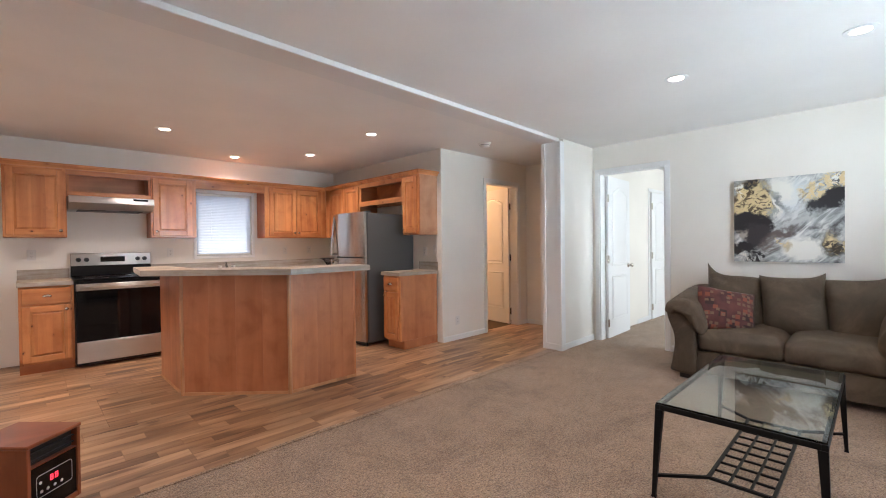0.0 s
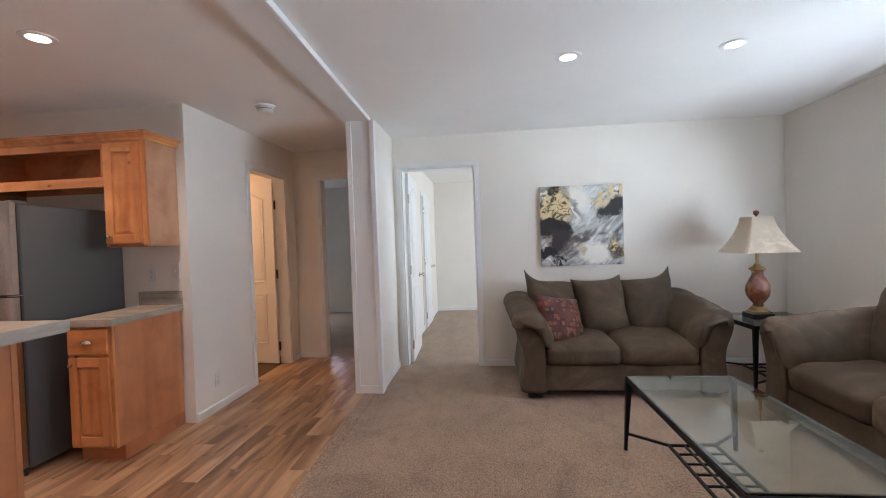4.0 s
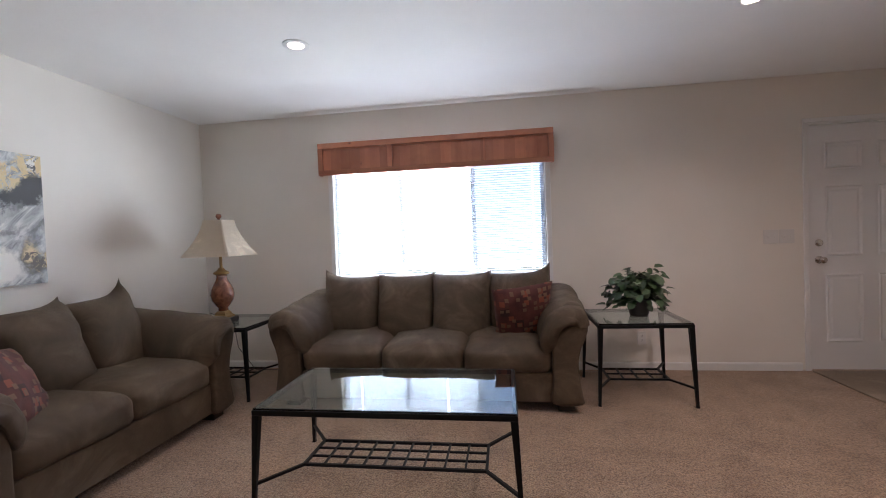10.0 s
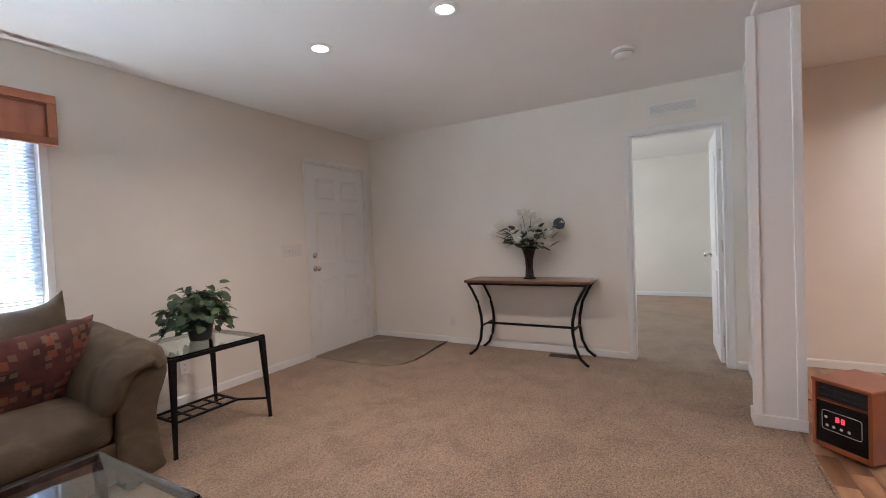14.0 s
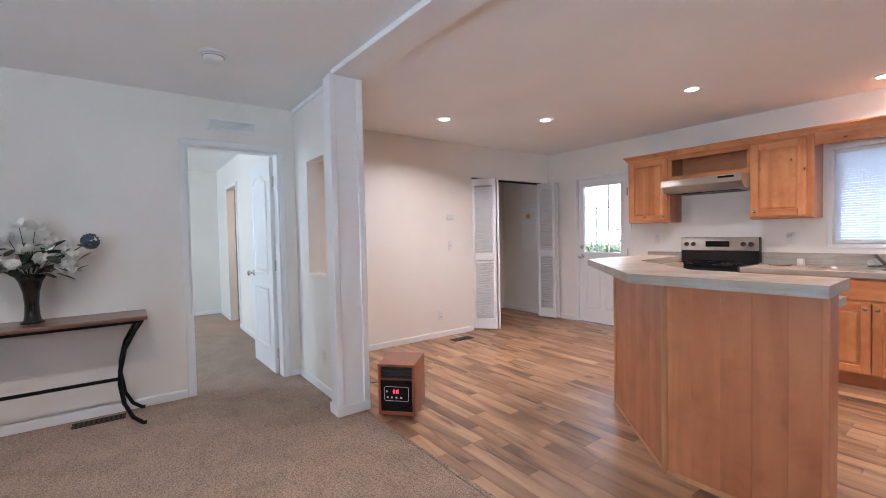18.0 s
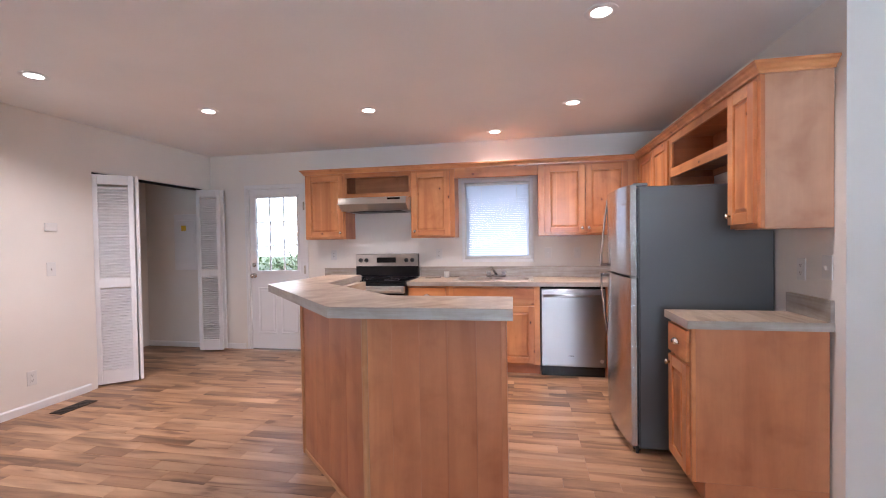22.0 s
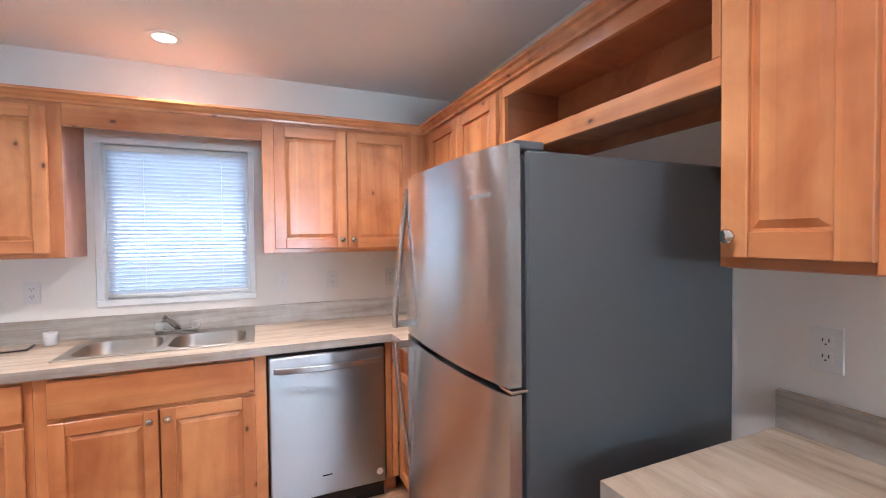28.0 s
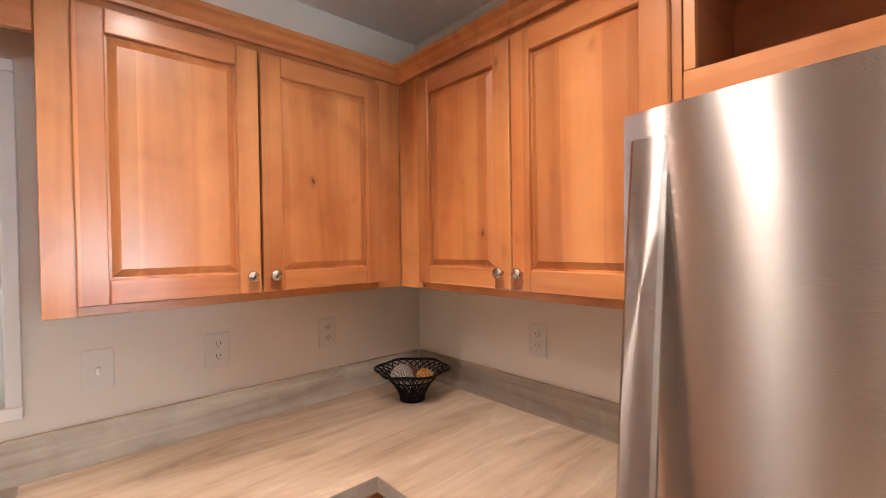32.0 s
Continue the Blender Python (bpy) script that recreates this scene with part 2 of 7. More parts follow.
def plank_material(name, by_island):
    m = mat(name, (0.4, 0.26, 0.15), 0.40, 0, Coat_Weight=0.25, Coat_Roughness=0.22)
    v = coords(m, (1.3, 8, 8), (0, 0, 0), True, by_island)
    tone = ramp(m, piece_random(m, by_island), (0.0, (0.20, 0.102, 0.052)), (0.18, (0.36, 0.205, 0.108)), (0.45, (0.60, 0.385, 0.222)), (0.78, (0.47, 0.28, 0.152)), (1.0, (0.27, 0.148, 0.078)))
    band, fine, blot = noise_tex(m, v, 1.1, 2, 0.5, 1.1), noise_tex(m, v, 16, 4, 0.7, 0.2), noise_tex(m, v, 0.45, 2, 0.5, 0.8)
    col = mix(m, 0.55, tone, ramp(m, blot, (0.36, (0.15, 0.074, 0.038)), (0.45, (0.35, 0.198, 0.108)), (0.54, (0.56, 0.36, 0.21)), (0.64, (0.70, 0.50, 0.33))))
    col = mix(m, 1.0, col, ramp(m, band, (0.33, (0.40, 0.32, 0.26)), (0.42, (0.80, 0.75, 0.71)), (0.52, (1.0, 0.99, 0.98)), (0.66, (1.20, 1.20, 1.20))), "MULTIPLY")
    col = mix(m, 0.08, col, ramp(m, fine, (0.38, (0.12, 0.058, 0.028)), (0.62, (0.58, 0.42, 0.28))))
    col = mix(m, 1.0, col, (0.79, 0.72, 0.655), "MULTIPLY")
    join(m, col, bsdf(m).inputs["Base Color"])
    bump(m, fine, 0.12, 0.0005)
    return m


def counter_material(name, turn, fine=10.0, swirl=1.8, blotch=0.14):
    """Travertine print: long soft streaks along one direction."""
    m = mat(name, (0.5, 0.44, 0.37), 0.42, 0, Coat_Weight=0.06, Coat_Roughness=0.3)
    v = coords(m, (1.5, fine, fine), (0, 0, radians(turn)))
    a, b, c = noise_tex(m, v, 0.7, 5, 0.62, swirl), noise_tex(m, v, 0.3, 3, 0.5, 1.6), noise_tex(m, coords(m), 7.0, 4, 0.6, 0.5)
    col = ramp(m, a, (0.33, (0.235, 0.155, 0.092)), (0.42, (0.40, 0.292, 0.190)), (0.51, (0.50, 0.385, 0.268)), (0.60, (0.56, 0.450, 0.335)), (0.70, (0.72, 0.615, 0.49)))
    col = mix(m, 0.22, col, ramp(m, b, (0.38, (0.34, 0.245, 0.16)), (0.62, (0.68, 0.575, 0.455))))
    col = mix(m, blotch, col, ramp(m, c, (0.40, (0.26, 0.185, 0.125)), (0.60, (0.54, 0.455, 0.36))))
    join(m, col, bsdf(m).inputs["Base Color"])
    return m


def edge_material():
    m = mat("grey_counter_edge", (0.42, 0.40, 0.36), 0.36)
    a = noise_tex(m, coords(m, (1.6, 1.6, 22)), 1.3, 5, 0.6, 0.5)
    b = noise_tex(m, coords(m), 9.0, 4, 0.6, 0.6)
    col = ramp(m, a, (0.36, (0.28, 0.235, 0.19)), (0.52, (0.385, 0.345, 0.30)), (0.66, (0.475, 0.44, 0.395)))
    join(m, mix(m, 0.3, col, ramp(m, b, (0.38, (0.30, 0.25, 0.20)), (0.62, (0.46, 0.43, 0.39)))), bsdf(m).inputs["Base Color"])
    return m


def steel(name, base=(0.52, 0.505, 0.49), rough=0.29, aniso=1.0):
    """Brushed steel whose lines run level, so that reflections are drawn out upwards."""
    m = mat(name, base, rough, 1.0, Anisotropic=aniso, Anisotropic_Rotation=0.25)
    f = noise_tex(m, coords(m, (2, 2, 1)), 1.4, 2, 0.5)
    join(m, ramp(m, f, (0.35, tuple(0.95 * c for c in base)), (0.65, tuple(1.04 * c for c in base))), bsdf(m).inputs["Base Color"])
    t = node(m, "ShaderNodeTangent")
    t.direction_type, t.axis = "RADIAL", "Z"
    join(m, t.outputs[0], bsdf(m).inputs["Tangent"])
    bump(m, noise_tex(m, coords(m, (5, 5, 2600)), 1.0, 2, 0.5), 0.42, 0.0004)
    return m


def fabric(name, base, deep, scale=320, sheen=0.5, patch=3.0):
    m = mat(name, base, 0.9, 0, Sheen_Weight=sheen, Sheen_Roughness=0.4)
    bsdf(m).inputs["Sheen Tint"].default_value = (*[min(1, 3.2 * c) for c in base], 1)
    v = coords(m)
    weave, nap = noise_tex(m, v, scale, 2, 0.6), noise_tex(m, v, patch, 5, 0.65, 0.8)
    col = ramp(m, nap, (0.36, tuple(0.5 * a + 0.5 * b for a, b in zip(base, deep))), (0.52, base), (0.68, tuple(1.75 * c for c in base)))
    col = mix(m, 0.25, col, ramp(m, weave, (0.38, deep), (0.62, tuple(1.35 * c for c in base))))
    join(m, col, bsdf(m).inputs["Base Color"])
    add = node(m, "ShaderNodeMath")
    add.operation = "ADD"
    join(m, weave, add.inputs[0])
    join(m, noise_tex(m, v, 7, 2, 0.5, 0.6), add.inputs[1])
    bump(m, add.outputs[0], 0.45, 0.006)
    return m


M_CARPET = carpet_material()
M_PLANK, M_PLANKFAR = plank_material("wood_look_plank", False), plank_material("wood_look_plank_joined", True)
M_TOPX, M_TOPY, M_BARTOP, M_EDGE = counter_material("travertine_laminate_x", 0), counter_material("travertine_laminate_y", 90), counter_material("travertine_laminate_bar", 45, 4.0, 3.4, 0.42), edge_material()
M_STEEL, M_STEELX, M_STEELH = steel("brushed_steel", (0.62, 0.60, 0.58), 0.24), steel("brushed_steel_panel", (0.37, 0.365, 0.36), 0.30), steel("bright_brushed_steel", (0.60, 0.575, 0.54), 0.34, 0.9)
M_SINK = steel("warm_satin_sink_steel", (0.52, 0.47, 0.41), 0.30, 0.8)
M_TAP = mat("polished_chrome", (0.50, 0.50, 0.50), 0.09, 1.0)
M_CHROME = mat("satin_nickel", (0.66, 0.64, 0.60), 0.22, 1.0)
M_FRIDGESIDE = painted("grey_textured_steel_side", (0.070, 0.072, 0.073), 0.40, 500, 0.0006, 0.03, 0.4)
M_BLACK = mat("black_enamel", (0.010, 0.010, 0.011), 0.12, 0, Specular_IOR_Level=0.35)
M_BLACKGLASS = mat("black_glass", (0.005, 0.005, 0.006), 0.05, 0, Specular_IOR_Level=0.3)
M_PLASTIC = painted("black_plastic", (0.02, 0.02, 0.021), 0.42, 200, 0.0003)
M_WHITEPLASTIC = mat("white_plastic", (0.74, 0.73, 0.70), 0.35)
M_IRON = painted("black_wrought_iron", (0.007, 0.007, 0.0075), 0.45, 180, 0.0008, 0.1, 0.3)
M_SOFA = fabric("olive_brown_microfibre", (0.101, 0.075, 0.051), (0.036, 0.025, 0.018), 420, 0.22, 3.4)
M_FOOT = wood("dark_stained_foot", "z", (0.03, 0.018, 0.012), (0.02, 0.012, 0.008), (0.01, 0.006, 0.004))
bsdf(M_IRON).inputs["Specular IOR Level"].default_value = 0.16
bsdf(M_SOFA).inputs["Specular IOR Level"].default_value = 0.22
bsdf(M_SOFA).inputs["Roughness"].default_value = 0.62
M_BRONZE = mat("dark_bronze", (0.06, 0.05, 0.045), 0.4, 0.9)
M_DARK = mat("dark_gap", (0.01, 0.01, 0.01), 0.9)


def clear_glass(name, tint=(0.93, 0.98, 0.96), rough=0.0):
    m = mat(name, tint, rough, 0, Transmission_Weight=1.0, IOR=1.5)
    return m


M_GLASS = clear_glass("clear_glass")
M_ACRYLIC = clear_glass("clear_acrylic", (0.97, 0.97, 0.97), 0.45)
M_TABLEGLASS = clear_glass("table_glass", (0.80, 0.93, 0.90))


def slat_material(name, through_light):
    m = mat(name, (0.72, 0.77, 0.86), 0.5)
    tr, mx = node(m, "ShaderNodeBsdfTranslucent"), node(m, "ShaderNodeMixShader")
    tr.inputs["Color"].default_value = (0.72, 0.80, 0.92, 1)
    mx.inputs[0].default_value = through_light
    out = m.node_tree.nodes["Material Output"]
    join(m, bsdf(m).outputs[0], mx.inputs[1])
    join(m, tr.outputs[0], mx.inputs[2])
    join(m, mx.outputs[0], out.inputs[0])
    return m


M_SLAT, M_SLATK = slat_material("blind_slat", 0.22), slat_material("dense_blind_slat", 0.09)


def glow(name, color, strength):
    m = mat(name, color, 0.4)
    bsdf(m).inputs["Emission Color"].default_value = (*color, 1)
    bsdf(m).inputs["Emission Strength"].default_value = strength
    return m


M_LENS = glow("lamp_lens", (1.0, 0.88, 0.74), 16.0)
M_RED = glow("red_display", (1.0, 0.03, 0.05), 3.0)

# ---- mesh tools ----
def mesh_of(name, bm, material, smooth=False):
    me = bpy.data.meshes.new(name)
    bm.normal_update()
    if smooth:
        for f in bm.faces:
            f.smooth = True
    bm.to_mesh(me)
    bm.free()
    for m in material if isinstance(material, (list, tuple)) else (material,):
        me.materials.append(m)
    return me


def structure(name, bm, material, label="", smooth=False, parent=None, category=""):
    ob = new(name, mesh_of(name, bm, material, smooth))
    if parent:
        ob.parent = parent
    else:
        tagged(ob, label, category, "", "structure")
    return ob


def thing(name, at, label, category, group="", kind=""):
    ob = new(name)
    ob.empty_display_size = 0.1
    ob.location = at
    return tagged(ob, label, category, group, kind)


def root_place(ob):
    while ob.parent:
        ob = ob.parent
    return ob.location


def part(name, bm, material, parent, label="", smooth=False):
    if parent.type == "EMPTY":
        bmesh.ops.translate(bm, vec=-Vector(root_place(parent)), verts=bm.verts)
    else:
        bmesh.ops.translate(bm, vec=-Vector(root_place(parent)), verts=bm.verts)
    ob = new(name, mesh_of(name, bm, material, smooth))
    ob.parent = parent
    return tagged(ob, label)


def solo(name, bm, material, label, category, group="", smooth=False, at=None, kind=""):
    """A thing of one mesh. at: its origin."""
    if at is not None:
        bmesh.ops.translate(bm, vec=-Vector(at), verts=bm.verts)
    ob = new(name, mesh_of(name, bm, material, smooth))
    if at is not None:
        ob.location = at
    return tagged(ob, label, category, group, kind)


def box(x0, x1, y0, y1, z0, z1, bevel=0.0, bm=None, seg=1):
    fresh = bmesh.new()
    r = bmesh.ops.create_cube(fresh, size=1.0)
    bmesh.ops.scale(fresh, vec=(x1 - x0, y1 - y0, z1 - z0), verts=r["verts"])
    bmesh.ops.translate(fresh, vec=((x0 + x1) / 2, (y0 + y1) / 2, (z0 + z1) / 2), verts=r["verts"])
    if bevel:
        bmesh.ops.bevel(fresh, geom=fresh.edges[:], offset=bevel, segments=seg, profile=0.5, affect="EDGES")
    return fresh if bm is None else merge(bm, fresh)


def merge(bm, other):
    me = bpy.data.meshes.new("tmp")
    other.to_mesh(me)
    other.free()
    bm.from_mesh(me)
    bpy.data.meshes.remove(me)
    return bm


def turned(bm, m):
    bmesh.ops.transform(bm, matrix=m, verts=bm.verts)
    return bm


def prism(points, z0, z1, bevel=0.0, seg=1):
    """A flat outline in x and y, raised from z0 to z1."""
    bm = bmesh.new()
    low = [bm.verts.new((x, y, z0)) for x, y in points]
    high = [bm.verts.new((x, y, z1)) for x, y in points]
    n = len(points)
    bm.faces.new(low[::-1])
    bm.faces.new(high)
    for i in range(n):
        bm.faces.new((low[i], low[(i + 1) % n], high[(i + 1) % n], high[i]))
    bmesh.ops.recalc_face_normals(bm, faces=bm.faces)
    if bevel:
        bmesh.ops.bevel(bm, geom=bm.edges[:], offset=bevel, segments=seg, profile=0.5, affect="EDGES")
    return bm


def lathe(profile, n=24, at=(0, 0, 0), ring=False):
    """Turns a profile of (radius, height) round the z axis. ring: the profile closes on itself."""
    bm = bmesh.new()
    rings = []
    for r, z in profile:
        if r < 1e-5:
            rings.append([bm.verts.new((at[0], at[1], at[2] + z))])
        else:
            rings.append([bm.verts.new((at[0] + r * math.cos(2 * math.pi * (i + 0.5) / n), at[1] + r * math.sin(2 * math.pi * (i + 0.5) / n), at[2] + z)) for i in range(n)])
    for a, b in zip(rings, rings[1:] + (rings[:1] if ring else [])):
        for i in range(n):
            j = (i + 1) % n
            vs = [a[i % len(a)], a[j % len(a)], b[j % len(b)], b[i % len(b)]]
            vs = list(dict.fromkeys(vs))
            if len(vs) > 2:
                try:
                    bm.faces.new(vs)
                except ValueError:
                    pass
    for end in () if ring else (rings[0], rings[-1]):
        if len(end) > 2:
            bm.faces.new(end)
    bmesh.ops.recalc_face_normals(bm, faces=bm.faces)
    return bm


def tube(points, radius, n=8, bm=None, flat=1.0, caps=True):
    """A bar along a line of points. radius: one number, or one for each point."""
    bm = bm or bmesh.new()
    pts = [Vector(p) for p in points]
    rads = radius if isinstance(radius, (list, tuple)) else [radius] * len(pts)
    rings, up = [], Vector((0, 0, 1))
    for i, p in enumerate(pts):
        d = (pts[min(i + 1, len(pts) - 1)] - pts[max(i - 1, 0)]).normalized()
        side = d.cross(up if abs(d.z) < 0.95 else Vector((1, 0, 0))).normalized()
        top = side.cross(d).normalized()
        rings.append([bm.verts.new(p + rads[i] * (math.cos(a) * side + flat * math.sin(a) * top)) for a in (2 * math.pi * (k + 0.5) / n for k in range(n))])
    for a, b in zip(rings, rings[1:]):
        for i in range(n):
            bm.faces.new((a[i], a[(i + 1) % n], b[(i + 1) % n], b[i]))
    if caps:
        bm.faces.new(rings[0])
        bm.faces.new(rings[-1])
    bmesh.ops.recalc_face_normals(bm, faces=bm.faces)
    return bm


def sweep(profile, path):
    """A moulding: profile points (out, up) carried along a path in x and y, mitred; out is to the right of the way."""
    bm = bmesh.new()
    pts = [Vector((x, y)) for x, y in path[0]]
    z = path[1]
    rings = []
    for i, p in enumerate(pts):
        a = (p - pts[i - 1]).normalized() if i else None
        b = (pts[i + 1] - p).normalized() if i < len(pts) - 1 else None
        na = Vector((a.y, -a.x)) if a else None
        nb = Vector((b.y, -b.x)) if b else None
        if na is not None and nb is not None:
            s = (na + nb)
            n = s / max(0.2, s.length_squared / 2)
        else:
            n = na if na is not None else nb
        rings.append([bm.verts.new((p.x + n.x * o, p.y + n.y * o, z + u)) for o, u in profile])
    k = len(profile)
    for a, b in zip(rings, rings[1:]):
        for i in range(k):
            bm.faces.new((a[i], a[(i + 1) % k], b[(i + 1) % k], b[i]))
    bm.faces.new(rings[0])
    bm.faces.new(rings[-1])
    bmesh.ops.recalc_face_normals(bm, faces=bm.faces)
    return bm


def wall_mesh(axis, a0, a1, p0, p1, z0, z1, openings=()):
    """A wall along x or y with openings (from, to, sill, head)."""
    bm = bmesh.new()

    def put(u0, u1, w0, w1):
        if u1 - u0 > 1e-4 and w1 - w0 > 1e-4:
            if axis == "x":
                box(u0, u1, p0, p1, w0, w1, 0, bm)
            else:
                box(p0, p1, u0, u1, w0, w1, 0, bm)

    at = a0
    for b0, b1, s, h in sorted(openings):
        put(at, b0, z0, z1)
        put(b0, b1, z0, s)
        put(b0, b1, h, z1)
        at = b1
    put(at, a1, z0, z1)
    return bm


def puff(w, d, h, n=12, round_=0.35, crown=0.03, seed=0, wrinkle=0.004):
    """A cushion centred on its base: a box with swollen faces and round edges."""
    bm = bmesh.new()
    bmesh.ops.create_cube(bm, size=2.0)
    bmesh.ops.subdivide_edges(bm, edges=bm.edges[:], cuts=n, use_grid_fill=True)
    r = min(w, d, h) * round_
    half = Vector((w / 2, d / 2, h / 2))
    for v in bm.verts:
        u = v.co.copy()
        p = Vector((u.x * half.x, u.y * half.y, u.z * half.z))
        core = Vector([max(-half[i] + r, min(half[i] - r, p[i])) for i in range(3)])
        off = p - core
        if off.length > 1e-6:
            p = core + off.normalized() * r
        bulge = crown * (1 - u.x ** 4) * (1 - u.y ** 4)
        p.z += bulge * (1 if u.z > 0.3 else (-0.3 if u.z < -0.3 else 0))
        p.y += 0.5 * crown * (1 - u.x ** 4) * (1 - u.z ** 2) * (1 if u.y > 0.5 else (-1 if u.y < -0.5 else 0))
        p += Vector(noise.noise_vector(p * 6 + Vector((seed * 3.1, seed * 1.7, 0)))) * wrinkle
        v.co = p + Vector((0, 0, half.z))
    return bm


def pillow(w, h, t, n=14, seed=0, ears=0.06, wrinkle=0.006, peak=(0.0, 0.0), dip=0.0, soft=0.0):
    """A knife-edge pillow in the x and z plane, centred, with drawn-out corners.
    peak: how far the two upper corners stand up; dip: how far the upper edge sags."""
    bm = bmesh.new()
    grid = {}
    for side in (1, -1):
        for i in range(n + 1):
            for j in range(n + 1):
                u, v = 2 * i / n - 1, 2 * j / n - 1
                edge = i in (0, n) or j in (0, n)
                if edge and side < 0:
                    grid[side, i, j] = grid[1, i, j]
                    continue
                sx = 1 - ears * (1 - v * v) ** 1.0
                sz = 1 - ears * (1 - u * u) ** 1.0
                th = t / 2 * ((1 - abs(u) ** 2.6) * (1 - abs(v) ** 2.6)) ** 0.55
                ease = 1 - soft * (u * v) ** 4
                p = Vector((u * w / 2 * sx * ease, side * th, v * h / 2 * sz * ease))
                up_ = max(0.0, (v + 1) / 2) ** 1.5
                p.z += up_ * (peak[0] * max(0.0, -u) ** 1.7 + peak[1] * max(0.0, u) ** 1.7 - dip * (1 - u * u))
                crease = 0.010 * math.sin(9 * (u - v) + seed) * max(0.0, 1 - 2.2 * abs(abs(u) + abs(v) - 1.15))
                p.y += side * crease * (0 if edge else 1)
                p += Vector(noise.noise_vector(p * 7 + Vector((seed * 2.3, seed, side)))) * wrinkle
                grid[side, i, j] = bm.verts.new(p)
    for side in (1, -1):
        for i in range(n):
            for j in range(n):
                f = [grid[side, i, j], grid[side, i + 1, j], grid[side, i + 1, j + 1], grid[side, i, j + 1]]
                bm.faces.new(f if side < 0 else f[::-1])
    bmesh.ops.recalc_face_normals(bm, faces=bm.faces)
    return bm


def flat_bar(points, wide, thick, across):
    """A flat bar with eased edges along points; across: the way of its width."""
    bm = bmesh.new()
    rings = []
    pts = [Vector(p) for p in points]
    c = Vector(across).normalized()
    for i, p in enumerate(pts):
        d = (pts[min(i + 1, len(pts) - 1)] - pts[max(i - 1, 0)]).normalized()
        o = d.cross(c).normalized()
        e = 0.3 * thick
        rings.append([bm.verts.new(p + c * a + o * b) for a, b in ((wide / 2 - e, thick / 2), (wide / 2, thick / 2 - e), (wide / 2, e - thick / 2), (wide / 2 - e, -thick / 2), (e - wide / 2, -thick / 2), (-wide / 2, e - thick / 2), (-wide / 2, thick / 2 - e), (e - wide / 2, thick / 2))])
    for p, q in zip(rings, rings[1:]):
        for i in range(8):
            bm.faces.new((p[i], p[(i + 1) % 8], q[(i + 1) % 8], q[i]))
    bm.faces.new(rings[0])
    bm.faces.new(rings[-1])
    bmesh.ops.recalc_face_normals(bm, faces=bm.faces)
    return bm

# ---- the setting ----
SOUTH, NORTH, WEST, EAST, KEAST, DWEST, CEIL = -1.065, 6.69, -1.03, 5.49, 4.03, -1.32, 2.44
FARW, FARE = -5.25, 9.1

structure("ground", box(-60, 60, -60, 60, -0.9, -0.6), painted("lawn", (0.10, 0.13, 0.06), 0.9, 30, 0.02, 0.2), "mown green lawn outside the house")
structure("backdrop", box(-45, 45, 58.0, 58.5, -0.6, 26), glow("bright_haze", (0.93, 0.97, 1.0), 5.0), "bright hazy sky beyond the trees")
structure("floor_carpet", box(FARW, FARE, SOUTH - 0.12, 2.86, -0.12, 0.0), M_CARPET, "beige-grey cut pile carpet with worn patches")
structure("floor_carpet_back_room", box(5.92, FARE, 2.86, 6.69, -0.12, 0.0), M_CARPET, "beige-grey cut pile carpet")
structure("floor_carpet_edge", prism([(0.0, 2.86), (4.7, 2.86), (4.7, 2.965), (0.0, 2.835 + 0.026)], -0.005, 0.0055, 0.002), M_CARPET, "carpet edge rolled down at the plank floor")
structure("subfloor", box(-5.25, 5.92, 2.86, 6.81, -0.12, -0.012), painted("floor_joint", (0.10, 0.06, 0.035), 0.8), "dark seams under the floor planks")
structure("ceiling", box(FARW, FARE, SOUTH - 0.12, 6.81, CEIL, CEIL + 0.12), M_CEIL, "smooth white ceiling with a faint texture")

structure("wall_south", wall_mesh("x", FARW, FARE, SOUTH - 0.12, SOUTH, 0, CEIL, [(-0.90, 0.03, 0, 2.045), (2.13, 4.11, 0.85, 2.06), (6.5, 8.1, 0.9, 2.06), (-4.0, -2.4, 0.9, 2.06)]), M_WALL, "off-white painted wall with the front door and a wide window")
structure("wall_west", wall_mesh("y", SOUTH, 2.77, WEST - 0.12, WEST, 0, CEIL, [(1.905, 2.63, 0, 2.045)]), M_WALL, "off-white painted wall with a bedroom doorway")
structure("wall_east", wall_mesh("y", SOUTH, 2.82, EAST, EAST + 0.12, 0, CEIL, [(1.955, 2.735, 0, 2.105)]), M_WALL, "off-white painted wall with a bedroom doorway")
structure("wall_pass_through", wall_mesh("x", FARW, 0.0, 2.77, 2.87, 0, CEIL, [(-0.70, -0.30, 0.965, 1.925), (-4.35, -3.65, 0, 2.04)]), M_WALL, "off-white partition with a pass-through opening")
structure("wall_stub", wall_mesh("x", 4.76, FARE, 2.82, 3.0, 0, CEIL, []), M_WALL, "off-white partition beside the hall")
structure("wall_north", wall_mesh("x", -2.3, 5.92, NORTH, NORTH + 0.12, 0, CEIL, [(-0.80, -0.03, 0, 2.03), (1.95, 2.675, 1.115, 1.975)]), M_WALL, "off-white kitchen wall with a window and back door")
structure("wall_kitchen_east", box(KEAST, KEAST + 0.10, 4.22, NORTH, 0, CEIL), M_WALL, "off-white kitchen wall")
structure("wall_hall_north", wall_mesh("x", KEAST, 5.99, 4.10, 4.22, 0, CEIL, [(4.90, 5.64, 0, 2.10)]), M_WALL, "off-white hall wall with a doorway")
